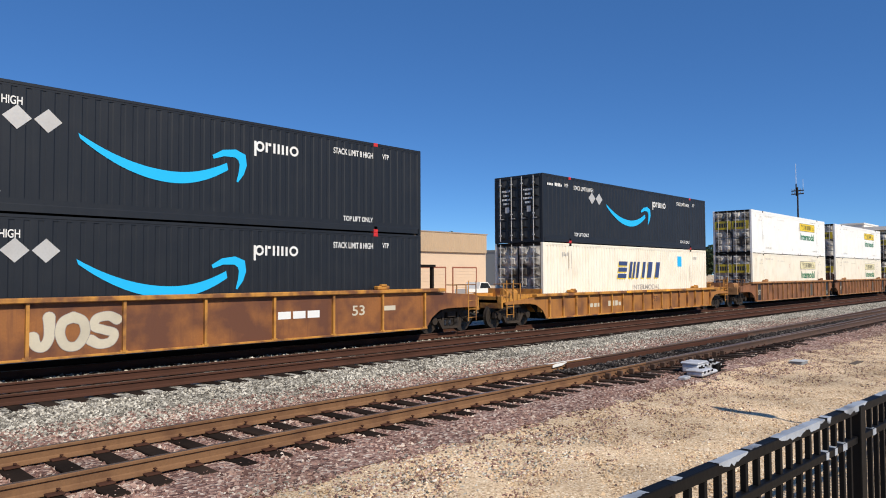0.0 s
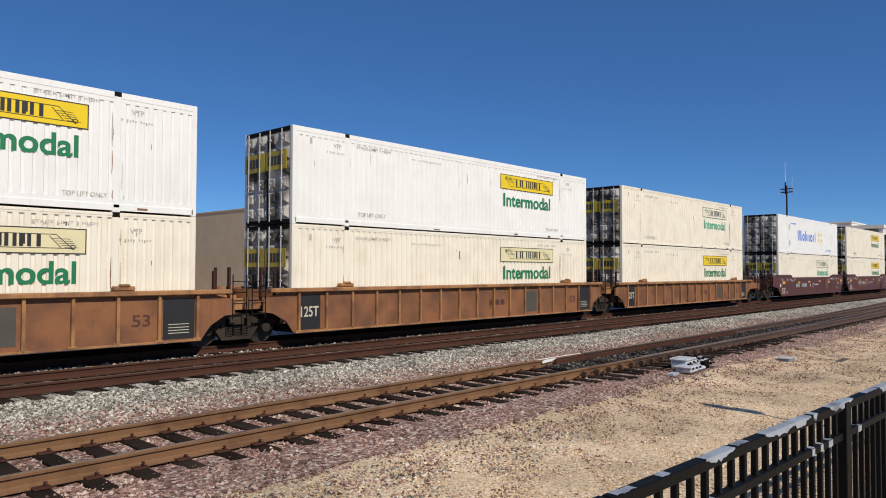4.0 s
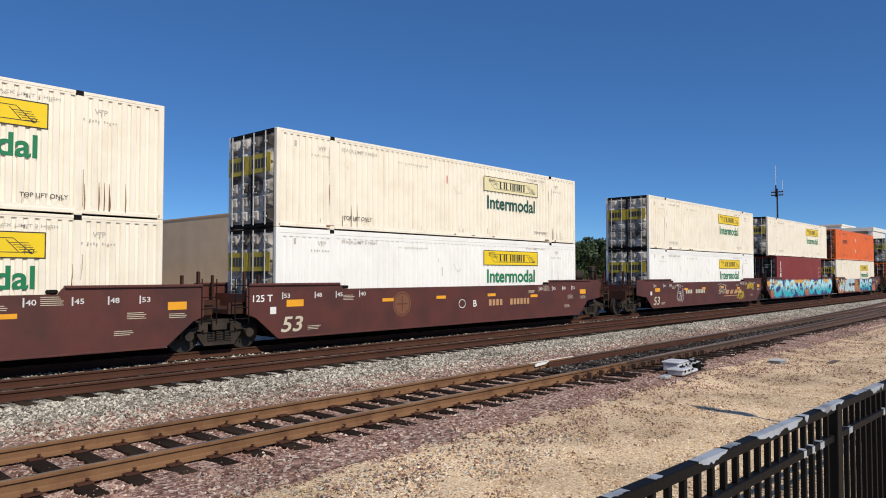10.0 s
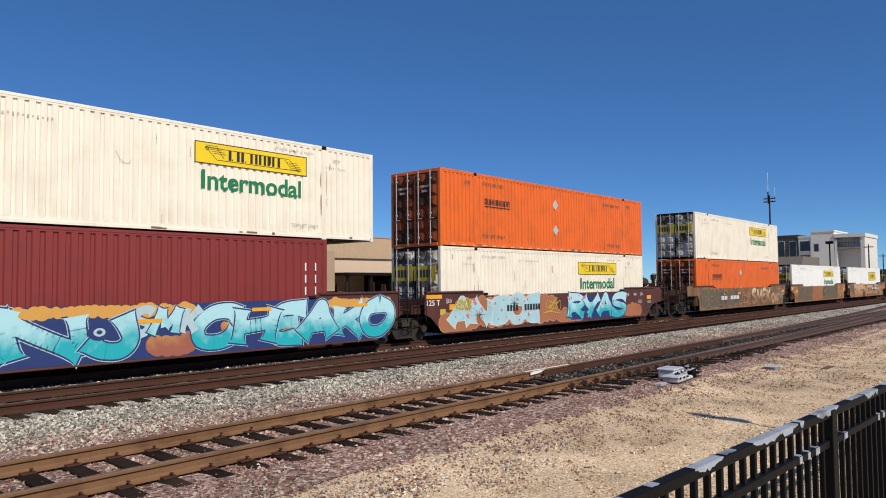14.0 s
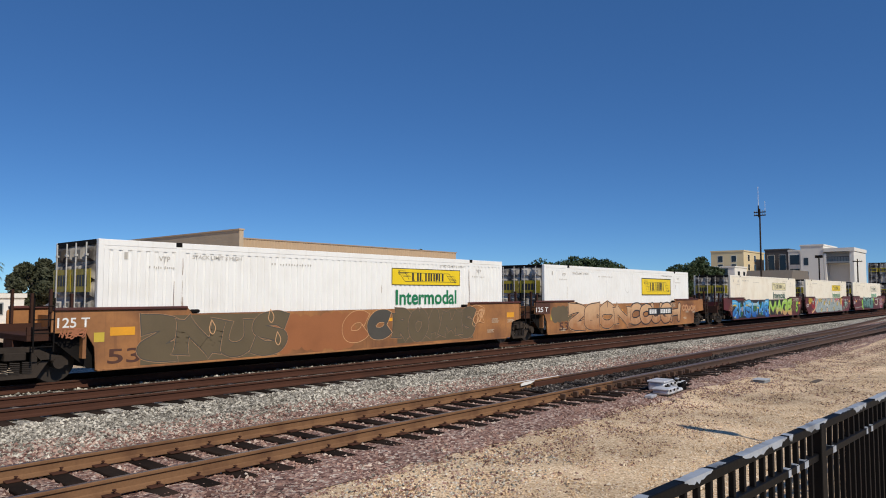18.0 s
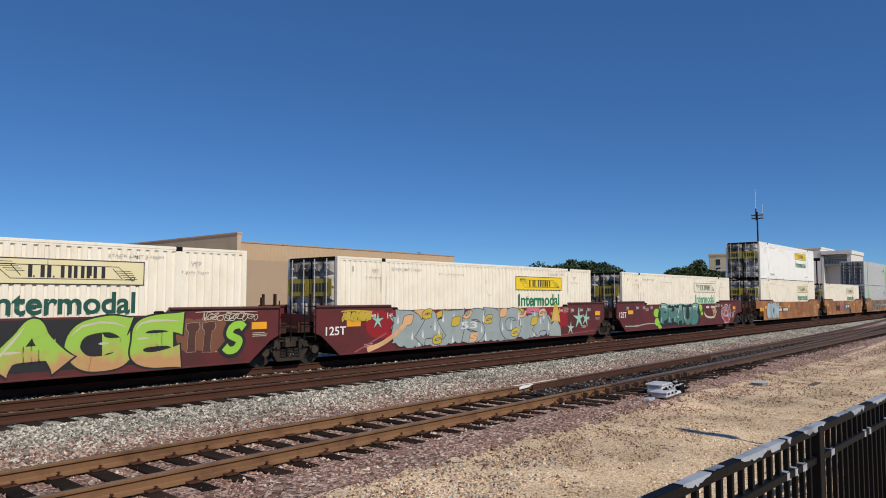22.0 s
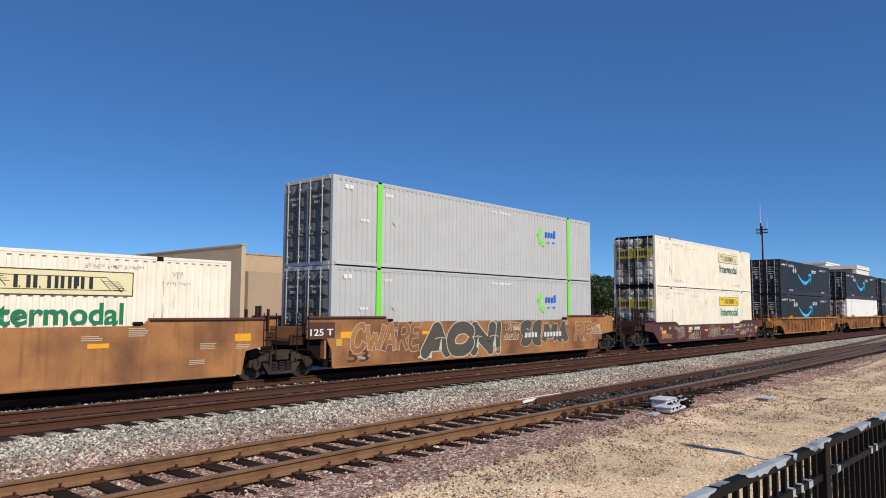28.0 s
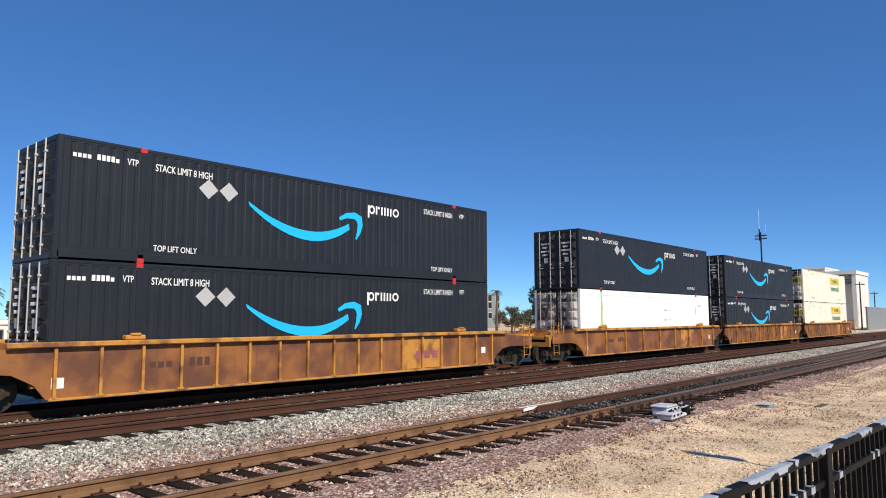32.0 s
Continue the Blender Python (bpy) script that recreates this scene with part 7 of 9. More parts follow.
def graf(car, rnd, text, u0, u1, z0, z1, fill, edge, ink=0.04, weight=0.28, lean=0.0, lap=1.12, flare=0.3, caps=False, halo=None, shine=None, dots=None, drops=None, jitter=0.05, lift=0.0, rim=0.045):
    """Painted letters side by side that overlap: for each a dark rim, its fill, and gleams or spots on it."""
    h = z1 - z0
    total = sum(WIDE.get(c, 1.0) for c in text)
    u = u0
    for k, ch in enumerate(text):
        wide = (u1 - u0) * WIDE.get(ch, 1.0) / total
        a, b = u + wide / 2 - wide * lap / 2, u + wide / 2 + wide * lap / 2
        u += wide
        w = min(weight * h, (b - a) * 0.38) * rnd.uniform(0.92, 1.08)
        bot, high = z0 + w / 2 + h * jitter * rnd.random(), z1 - w / 2 - h * jitter * rnd.random()
        y = PY - 0.0016 - lift - 0.0036 * (k % 2)
        tilt = rnd.uniform(-0.06, 0.06)

        def put(p):
            z = bot + (high - bot) * p[1]
            return (a + w / 2 + (b - a - w) * p[0] + (lean + tilt) * (z - (bot + high) / 2), z)

        strokes = [[put(p) for p in st] for st in GLYPHS[ch]]
        form = None
        for nm, mat, extra, dy, say in (("graffiti_form", halo, ink + rim, -0.0006, "pale rim round a painted letter"), ("graffiti_form", edge, ink, 0.0, "painted outline of a letter"), ("fill", fill[k % len(fill)], 0.0, 0.0013, "")):
            if not mat:
                continue
            bm = bmesh.new()
            for j, st in enumerate(strokes):
                # flat ends reach a little further, so that the rim closes round them
                grown = st
                if extra and not caps:
                    ends = []
                    for p, q in ((st[0], st[1]), (st[-1], st[-2])):
                        d = Vector((p[0] - q[0], p[1] - q[1])).normalized() * extra
                        ends.append((p[0] + d.x, p[1] + d.y))
                    grown = [ends[0], *st[1:-1], ends[1]]
                brush(bm, grown, w + 2 * extra, y - dy - 0.00022 * j, flare * w / (w + 2 * extra), caps)
            ob = part(nm, bm, M[mat], form if nm == "fill" else car, say)
            form = ob if nm != "fill" else form
        if shine:
            bm = bmesh.new()
            for j, st in enumerate(strokes[:2]):
                line = smooth_line([(p - w * 0.26, z + w * 0.16) for p, z in st], 10)[:5]
                ribbon(bm, line, [0.01, w * 0.14, w * 0.17, w * 0.14, 0.01], y - 0.0030 - 0.0001 * j)
            part("highlight", bm, M[shine], form)
        if dots:
            bm = bmesh.new()
            for j in range(6):
                st = rnd.choice(strokes)
                p = st[rnd.randrange(len(st))]
                q, z, r = p[0] + rnd.uniform(-0.3, 0.3) * w, p[1] + rnd.uniform(-0.3, 0.3) * w, rnd.uniform(0.03, 0.07)
                fan(bm, (q, z), [(q + r * 1.2 * math.cos(i * 0.7854), z + r * math.sin(i * 0.7854)) for i in range(8)], y - 0.0032 - 0.00005 * j)
            part("dots", bm, M[dots], form)
        if drops:
            bm = bmesh.new()
            for j in range(3):
                st = rnd.choice(strokes)
                p = rnd.choice(st)
                drop(bm, p[0], min(p[1], z1 - 0.3), rnd.uniform(0.26, 0.42), 0.12, y - 0.0034 - 0.0001 * j)
            part("drops", bm, M[drops], form)


def scribble(car, rnd, u0, u1, z0, z1, mat, n=3, width=0.03, loops=1.0):
    """Thin sprayed handwriting: letters run together in one stroke, with a flourish under or over them."""
    bm = bmesh.new()
    h = z1 - z0
    for j in range(n):
        u, run = u0 + rnd.uniform(0.0, 0.12) * (u1 - u0), []
        while u < u1 - 0.1 and len(run) < 90:
            w = min(rnd.uniform(0.40, 0.80) * h / loops, u1 - u)
            a, b = z0 + h * rnd.uniform(0.0, 0.3), z1 - h * rnd.uniform(0.0, 0.35)
            for st in GLYPHS[rnd.choice("CEGOSUNRKZL")]:
                for p in st:
                    z = a + (b - a) * p[1] + rnd.uniform(-0.06, 0.06) * h
                    run.append((min(max(u + w * p[0] + 0.35 * (b - a) * p[1] + rnd.uniform(-0.05, 0.05) * h, u0), u1), z))
            u += w * rnd.uniform(0.75, 1.05)
        brush(bm, run, width, PY - 0.006 - 0.012 * j, -0.3, False) if len(run) > 1 else None
        if j == 0:
            z = rnd.choice((z0, z1))
            brush(bm, [(u0, z), (u0 + 0.4 * (u1 - u0), z + 0.08 * h), (u1, z - 0.05 * h)], width, PY - 0.0056, -0.5, False)
    part("graffiti", bm, M[mat], car, "thin sprayed handwriting")


def spray(name, c):
    M[name] = material("spray paint " + name, c, 0.55, dirt=tuple(v * 0.6 for v in c), amount=0.4, grain=0.14, bump=0)


for nm, c in {"sp_pale": (0.45, 0.60, 0.64), "sp_white": (0.66, 0.66, 0.64), "sp_lime": (0.30, 0.58, 0.05), "sp_grey": (0.33, 0.38, 0.36),
              "sp_tan": (0.50, 0.28, 0.14), "sp_pink": (0.62, 0.15, 0.24), "sp_cream": (0.58, 0.52, 0.40), "sp_dun": (0.135, 0.10, 0.055),
              "sp_dark": (0.02, 0.022, 0.028), "sp_navy": (0.02, 0.04, 0.16), "sp_yellow": (0.58, 0.42, 0.05), "sp_brown": (0.09, 0.036, 0.022), "sp_red": (0.30, 0.012, 0.018), "sp_mint": (0.35, 0.55, 0.45),
              "sp_rust": (0.34, 0.125, 0.045), "sp_clay": (0.40, 0.15, 0.07), "sp_slate": (0.085, 0.075, 0.06), "sp_rose": (0.33, 0.09, 0.10), "sp_peach": (0.70, 0.40, 0.20), "sp_black": (0.02, 0.02, 0.022), "sp_umber": (0.19, 0.075, 0.038), "sp_crimson": (0.36, 0.03, 0.05), "sp_ash": (0.30, 0.27, 0.27), "sp_frost": (0.40, 0.62, 0.68), "sp_forest": (0.03, 0.14, 0.05), "sp_sky": (0.14, 0.42, 0.72), "sp_mist": (0.32, 0.37, 0.37), "sp_haze": (0.36, 0.46, 0.50)}.items():
    spray(nm, c)


def fade(name, low, high, a=0.9, b=1.8):
    """Spray paint that fades from one colour at the sill to another at the top of the car side."""
    m = material("spray paint " + name, low, 0.55, amount=0.0, grain=0.08, bump=0)
    nt = m.node_tree
    nodes, link = nt.nodes, nt.links.new
    co, sep, mix = nodes.new("ShaderNodeTexCoord"), nodes.new("ShaderNodeSeparateXYZ"), nodes.new("ShaderNodeMix")
    rough = nodes.new("ShaderNodeTexNoise")
    rough.inputs["Scale"].default_value = 3.0
    add, mr = nodes.new("ShaderNodeMath"), nodes.new("ShaderNodeMapRange")
    mr.inputs["From Min"].default_value, mr.inputs["From Max"].default_value = a, b
    mix.data_type = "RGBA"
    link(co.outputs["Object"], sep.inputs[0])
    link(co.outputs["Object"], rough.inputs["Vector"])
    link(sep.outputs["Z"], add.inputs[0])
    link(rough.outputs["Fac"], add.inputs[1])
    link(add.outputs[0], mr.inputs["Value"])
    link(mr.outputs[0], mix.inputs[0])
    mix.inputs[6].default_value, mix.inputs[7].default_value = (*low, 1), (*high, 1)
    link(mix.outputs[2], nodes["Principled BSDF"].inputs["Base Color"])
    M[name] = m


fade("fade_ice", (0.015, 0.40, 0.46), (0.42, 0.70, 0.76), 1.15, 1.75)
fade("fade_tan", (0.36, 0.16, 0.065), (0.58, 0.36, 0.20))
fade("fade_blue", (0.010, 0.085, 0.34), (0.07, 0.36, 0.66), 1.0, 1.9)
fade("fade_lime", (0.50, 0.27, 0.12), (0.31, 0.52, 0.07), 1.0, 1.45)
fade("fade_teal", (0.075, 0.19, 0.165), (0.22, 0.40, 0.34), 1.7, 2.1)
fade("fade_sunset", (0.34, 0.11, 0.07), (0.64, 0.33, 0.07), 1.1, 1.9)
fade("fade_gold", (0.30, 0.15, 0.055), (0.62, 0.50, 0.32), 1.3, 1.9)


def number_bars(car, u0, u1, z0, z1, mat, split=0.36, y=PY - 0.0095):
    """A car's mark and number as plain bars: a short group, a gap, a longer group."""
    bm = bmesh.new()
    w = (u1 - u0) / 12
    for k in [j for j in range(12) if j not in (4, 5)]:
        flat(bm, u0 + k * w, u0 + (k + 0.72) * w, z0, z1, y)
    part("lettering", bm, M[mat], car, "car number drawn as plain bars")


# what is painted on each car
def art_plain(car, rnd, L, top):
    part("lettering", bars(8.9, 9.9, 0.76, 1.05, 3, 3, None, PY), M["sp_brown"], car, "faded dark lettering drawn as plain bars")
    word("53", 14.45, 14.9, 0.70, 0.98, PY, M["sp_brown"], car)
    box_mark("patch", 11.22, 11.98, 0.42, 1.26, PY, M["sp_slate"], car, "dark square patch of paint")
    for u0, u1 in ((15.2, 16.05), (0.12, 0.9)):
        box_mark("data_plate", u0 + 0.02, u1, 0.34, 1.36, PY - 0.001, M["sp_black"], car, "black data plate")
    word("125T", 0.2, 0.84, 0.72, 1.02, PY - 0.004, M["sp_cream"], car)
    for z in (0.48, 0.55, 0.62, 0.70):
        box_mark("data_panel", 15.35, 15.9, z, z + 0.018, PY - 0.004, M["sp_cream"], car)


def art_late(car, rnd, L, top):
    part("lettering", bars(2.3, 3.98, 0.86, 1.08, 8, 3, None, PY), M["sp_brown"], car, "faded dark car number drawn as plain bars")
    box_mark("panel_paint", 11.2, 12.06, 0.34, top - 0.08, PY, M["car_yellow"], car, "cleaner yellow panel")
    box_mark("panel_paint", 12.16, 13.06, 0.34, top - 0.08, PY, M["car_yellow"], car, "cleaner yellow panel")
    part("lettering", bars(11.82, 13.05, 0.66, 1.05, 3, 3, None, PY - 0.003), M["sp_rose"], car, "dark red emblem letters drawn as plain bars")
    box_mark("placard", 0.05, 0.32, 0.52, 0.76, PY, M["white_mark"], car, "small white placard")
    box_mark("placard", 15.5, 15.75, 0.72, 0.95, PY, M["white_mark"], car, "small white placard")


def art_c0(car, rnd, L, top):
    graf(car, rnd, "JOS", 4.1, 6.0, 0.40, 1.30, ["sp_cream"], "sp_ash", 0.012, 0.22, 0.05, 1.1, 0.2, caps=True)
    part("lettering", bars(10.35, 11.85, 0.85, 1.15, 3, 3, None, PY, 0.15), M["white_mark"], car, "white emblem letters drawn as plain bars")
    word("53", 13.0, 13.5, 0.85, 1.15, PY, M["sp_cream"], car)
    box_mark("placard", 14.3, 14.8, 0.95, 1.1, PY, M["sp_cream"], car)


def art_c1(car, rnd, L, top):
    part("lettering", bars(3.3, 6.1, 0.62, 0.86, 9, 3, None, PY), M["sp_cream"], car, "faded car number drawn as plain bars")
    word("53", 9.3, 9.7, 0.72, 0.98, PY, M["sp_brown"], car)
    bm = bmesh.new()
    for u in (6.3, 8.3, 10.4):
        flat(bm, u, u + 0.45, top + 0.0, top + 0.09, -SY - 0.134)
    part("reflector", bm, M["reflector"], car)


def round_emblem(car, u, z, r, mat):
    bm = bmesh.new(); ring_xz(bm, u, z, r, PY - 0.001, PY + 0.004, 28); e = part("emblem", bm, M[mat], car, "faded brown round emblem")
    bm = bmesh.new(); ribbon(bm, [(u + r * 0.86 * math.cos(k * 0.2244), z + r * 0.86 * math.sin(k * 0.2244)) for k in range(29)], [0.03] * 29, PY - 0.003)
    ribbon(bm, [(u - r * 0.6, z), (u + r * 0.6, z)], [0.04, 0.04], PY - 0.003); ribbon(bm, [(u, z - r * 0.6), (u, z + r * 0.6)], [0.04, 0.04], PY - 0.0034)
    part("ring", bm, M["sp_brown"], e)


def art_brown(car, rnd, L, top, load=True, letter="C"):
    stencils(car, rnd, L, top, True, load)
    if letter == "B":
        number_bars(car, 9.57, 12.3, 0.86, 1.10, "sp_tan")
        word(letter, 8.64, 8.84, 0.86, 1.10, PY, M["white_mark"], car)
        round_emblem(car, 4.9, 1.08, 0.42, "sp_umber")
        v = 8.0
    else:
        number_bars(car, 3.4, 6.2, 0.86, 1.14, "sp_grey")
        word(letter, 7.1, 7.3, 0.85, 1.08, PY, M["white_mark"], car)
        v = 7.9
        round_emblem(car, 11.95, 1.08, 0.42, "sp_umber")
        part("lettering", bars(8.2, 9.4, 0.99, 1.06, 16, 4, None, PY), M["white_mark"], car, "small white line of writing drawn as plain bars")
    bm = bmesh.new(); ribbon(bm, [(v + 0.18 * math.cos(k * 0.3307), 0.99 + 0.15 * math.sin(k * 0.3307)) for k in range(20)], [0.022] * 20, PY); part("emblem", bm, M["white_mark"], car, "white ring mark")
    if letter == "C":
        scribble(car, rnd, 3.6, 6.6, 0.7, 1.2, "sp_tan", 1, 0.018, 0.8)


def art_first(car, rnd, L, top):
    art_brown(car, rnd, L, top, False, "A")


def art_third(car, rnd, L, top):
    art_brown(car, rnd, L, top, True, "B")


def art_name(car, rnd, L, top):
    stencils(car, rnd, L, top, True, False)
    number_bars(car, 4.2, 7.0, 0.95, 1.17, "sp_cream")
    scribble(car, rnd, 9.0, 10.4, 0.7, 1.4, "sp_cream", 2, 0.025)
    for u in (10.3, 11.05, 11.8, 12.5):
        bm = bmesh.new(); bm.faces.new([bm.verts.new((q[0], PY, q[1])) for q in ((u, 0.80), (u + 0.5, 0.80), (u + 0.68, 1.06), (u + 0.18, 1.06))]); part("lettering", bm, M["sp_tan"], car, "tan emblem letter drawn as a slanted bar")
    box_mark("stripe", 10.0, 12.8, 0.66, 0.70, PY, M["sp_tan"], car)
    scribble(car, rnd, 14.0, 15.5, 1.1, 1.5, "sp_yellow", 2, 0.035, 1.3)
    scribble(car, rnd, 12.2, 13.6, 0.4, 0.9, "sp_yellow", 1, 0.05)
    scribble(car, rnd, 2.8, 3.8, 0.5, 1.4, "sp_white", 3, 0.02)


def art_cyan(car, rnd, L, top):
    up = top
    box_mark("graffiti_ground", 0.0, L + 0.4, 0.30, up, PY - 0.0002, M["sp_navy"], car, "navy ground of a painted piece")
    for a, b, z0, z1 in ((0.1, 0.6, 0.36, 0.95), (-0.7, 0.2, 1.18, 1.6), (0.9, 2.0, 1.25, up), (2.9, 3.3, 0.75, 1.1), (4.0, 4.5, 1.0, 1.4), (4.3, 4.7, 0.36, 0.6), (5.6, 7.2, 1.35, up), (7.4, 9.6, 1.30, up), (8.7, 9.5, 0.34, 0.85), (10.6, 11.0, 0.8, 1.1), (12.5, 12.9, 0.75, 1.05), (14.2, 16.6, 1.35, up)):
        cloud(car, rnd, a, b, z0, z1, "fade_sunset", None, min(0.26, (z1 - z0) * 0.45), PY - 0.0012)
    ice = ["fade_ice"]
    graf(car, rnd, "FA", -0.35, 0.80, 0.80, up + 0.1, ice, "sp_navy", 0.03, 0.26, 0.15)
    graf(car, rnd, "C", 0.75, 2.45, 0.31, up, ice, "sp_navy", 0.045, 0.27, 0.45, 1.15, 0.7, halo="sp_pale", lift=0.001, rim=0.02)
    graf(car, rnd, "NDS", 2.2, 5.5, 0.31, up, ice, "sp_navy", 0.04, 0.26, 0.25, 1.25, 0.7, halo="sp_pale", rim=0.02)
    graf(car, rnd, "NJ", 5.3, 8.3, 0.31, up, ice, "sp_navy", 0.04, 0.28, -0.2, 1.2, 0.7, halo="sp_pale", rim=0.02)
    graf(car, rnd, "SMK", 8.1, 9.9, 0.78, top, ["sp_pale", "fade_ice"], "sp_navy", 0.03, 0.24, 0.3, 1.15, 0.4)
    graf(car, rnd, "CHEAKO", 9.8, 16.75, 0.32, up, ice, "sp_navy", 0.04, 0.26, 0.22, 1.3, 0.7, halo="sp_pale", rim=0.015)
    for u, z in ((5.0, 0.72), (7.35, 1.0), (0.35, 1.25)):
        for r, m, dy in ((0.20, "sp_navy", 0.0), (0.10, "sp_pale", 0.0006), (0.05, "sp_navy", 0.0012)):
            bm = bmesh.new(); fan(bm, (u, z), [(u + 1.4 * r * math.cos(i * 0.5236), z + r * math.sin(i * 0.5236)) for i in range(12)], PY - 0.0105 - dy); part("graffiti", bm, M[m], car, "painted eye of dark and pale rings")
    for u, z in ((0.85, 1.32), (1.72, 1.22), (4.65, 1.28), (8.25, 1.16), (11.45, 1.34), (15.1, 1.36)):
        box_mark("reflector", u, u + 0.62, z, z + 0.10, PY - 0.0115, M["reflector"], car, "yellow reflector tape")
    box_mark("stripe", -0.95, 0.0, 1.36, 1.47, PY - 0.0115, M["reflector"], car, "yellow reflector tape")


def art_ice(car, rnd, L, top):
    up = top
    cloud(car, rnd, 0.0, 1.6, 0.34, 0.95, "sp_clay", "sp_tan", 0.30)
    cloud(car, rnd, 1.2, 7.0, 0.36, up - 0.02, "sp_clay", "sp_tan", 0.36)
    graf(car, rnd, "ANSOE", 0.35, 6.1, 0.40, up, ["sp_frost"], "sp_white", 0.035, 0.28, 0.1, 1.22, 0.8, dots="sp_pink")
    for u, z in ((2.0, 0.86), (4.25, 1.22)):
        bm = bmesh.new()
        for k in range(8):
            ribbon(bm, [(u, z), (u + 0.34 * math.cos(k * 0.785), z + 0.26 * math.sin(k * 0.785))], [0.03, 0.008], PY - 0.0115 - 0.0001 * k)
        part("graffiti", bm, M["sp_dark"], car, "dark starburst mark")
    number_bars(car, 3.75, 6.15, 0.93, 1.18, "sp_dark", y=PY - 0.0135)
    cloud(car, rnd, 7.6, 9.2, 0.34, 0.85, "sp_clay", "sp_tan", 0.26)
    cloud(car, rnd, 13.0, 15.2, 0.34, 0.95, "sp_clay", None, 0.28)
    box_mark("graffiti_ground", 8.6, 13.5, 0.36, top - 0.15, PY - 0.0014, M["sp_navy"], car, "navy ground of a painted piece")
    graf(car, rnd, "RYAS", 8.35, 13.8, 0.34, up, ["fade_ice"], "sp_navy", 0.05, 0.25, 0.12, 1.25, 0.8, dots="sp_pink", shine="sp_white")
    scribble(car, rnd, 6.3, 7.7, 0.75, 1.45, "sp_yellow", 1, 0.035, 1.2)
    scribble(car, rnd, 0.5, 1.5, 1.05, 1.5, "sp_yellow", 2, 0.03, 1.2)
    stencils(car, rnd, L, top, False)
    word("125 T", -0.95, -0.25, 1.28, 1.47, PY, M["white_mark"], car)
    box_mark("reflector", -1.0, -0.15, 1.52, 1.66, PY, M["reflector"], car, "yellow reflector tape")
    box_mark("placard", -0.25, 0.05, 0.92, 1.14, PY, M["sp_yellow"], car, "small pale yellow placard")


def art_gold(car, rnd, L, top):
    up = top
    cloud(car, rnd, 0.5, 3.4, 0.34, up - 0.05, "sp_slate", None, 0.34)
    graf(car, rnd, "DOD", 0.4, 3.4, 0.34, up, ["sp_dun"], "sp_cream", 0.014, 0.33, 0.0, 1.2, 0.2, caps=True)
    graf(car, rnd, "NUA", 3.3, 6.8, 0.36, up, ["sp_slate", "sp_dun"], "sp_ash", 0.014, 0.33, 0.1, 1.15, 0.3)
    number_bars(car, 3.5, 6.8, 0.84, 1.08, "white_mark", y=PY - 0.0125)
    scribble(car, rnd, 6.9, 9.0, 0.5, 1.35, "sp_peach", 1, 0.02, 0.8)
    graf(car, rnd, "SMEK", 9.3, 13.4, 0.36, up, ["fade_gold"], "sp_dark", 0.03, 0.2, 0.1, 1.05, 0.3)
    graf(car, rnd, "OK", 13.6, 15.2, 0.32, 1.2, ["sp_tan"], "sp_dark", 0.025, 0.24, 0.1, 1.0, 0.2)
    scribble(car, rnd, 15.0, 16.2, 0.7, 1.4, "sp_mint", 1, 0.02)
    stencils(car, rnd, L, top, False, marks=False)


def art_dun(car, rnd, L, top):
    up = top
    box_mark("graffiti_ground", 1.0, 5.0, 0.30, up - 0.03, PY - 0.0002, M["sp_dun"], car, "dull olive-brown painted ground")
    graf(car, rnd, "ZNUS", 0.9, 5.3, 0.32, up, ["sp_dun"], "sp_slate", 0.026, 0.29, 0.1, 1.25, 0.5, halo="sp_tan", rim=0.01)
    for u, z in ((2.9, 1.1), (5.0, 0.7), (4.75, 1.35)):
        bm = bmesh.new(); brush(bm, [(u, z + 0.26), (u - 0.06, z), (u + 0.05, z - 0.12), (u + 0.12, z + 0.05), (u, z + 0.26)], 0.022, PY - 0.0105, 0.0, False); part("graffiti", bm, M["sp_peach"], car, "thin peach outline of a drop")
    cloud(car, rnd, 5.2, 7.6, 0.32, up - 0.05, "sp_rust", None, 0.3)
    graf(car, rnd, "CC", 7.5, 9.6, 0.50, up, ["sp_rust", "sp_slate"], "sp_peach", 0.016, 0.36, 0.1, 1.15, 0.3)
    box_mark("graffiti_ground", 9.9, 14.0, 0.36, up - 0.03, PY - 0.0002, M["sp_dun"], car, "dull olive-brown painted ground")
    graf(car, rnd, "ROAMS", 9.7, 14.1, 0.38, up, ["sp_dun"], "sp_slate", 0.03, 0.27, 0.1, 1.2, 0.5, halo="sp_tan", rim=0.01)
    scribble(car, rnd, 13.9, 14.7, 0.75, 1.55, "sp_peach", 2, 0.026, 1.4)
    stencils(car, rnd, L, top, False, marks=False)
    word("53", 0.20, 1.0, 0.40, 0.74, PY, M["sp_brown"], car)
    word("125 T", -0.93, -0.22, 1.28, 1.50, PY, M["white_mark"], car)
    scribble(car, rnd, -0.95, -0.3, 1.02, 1.24, "sp_clay", 1, 0.03, 1.2)
    box_mark("placard", -0.12, 0.12, 0.92, 1.14, PY, M["sp_yellow"], car, "small pale yellow placard")


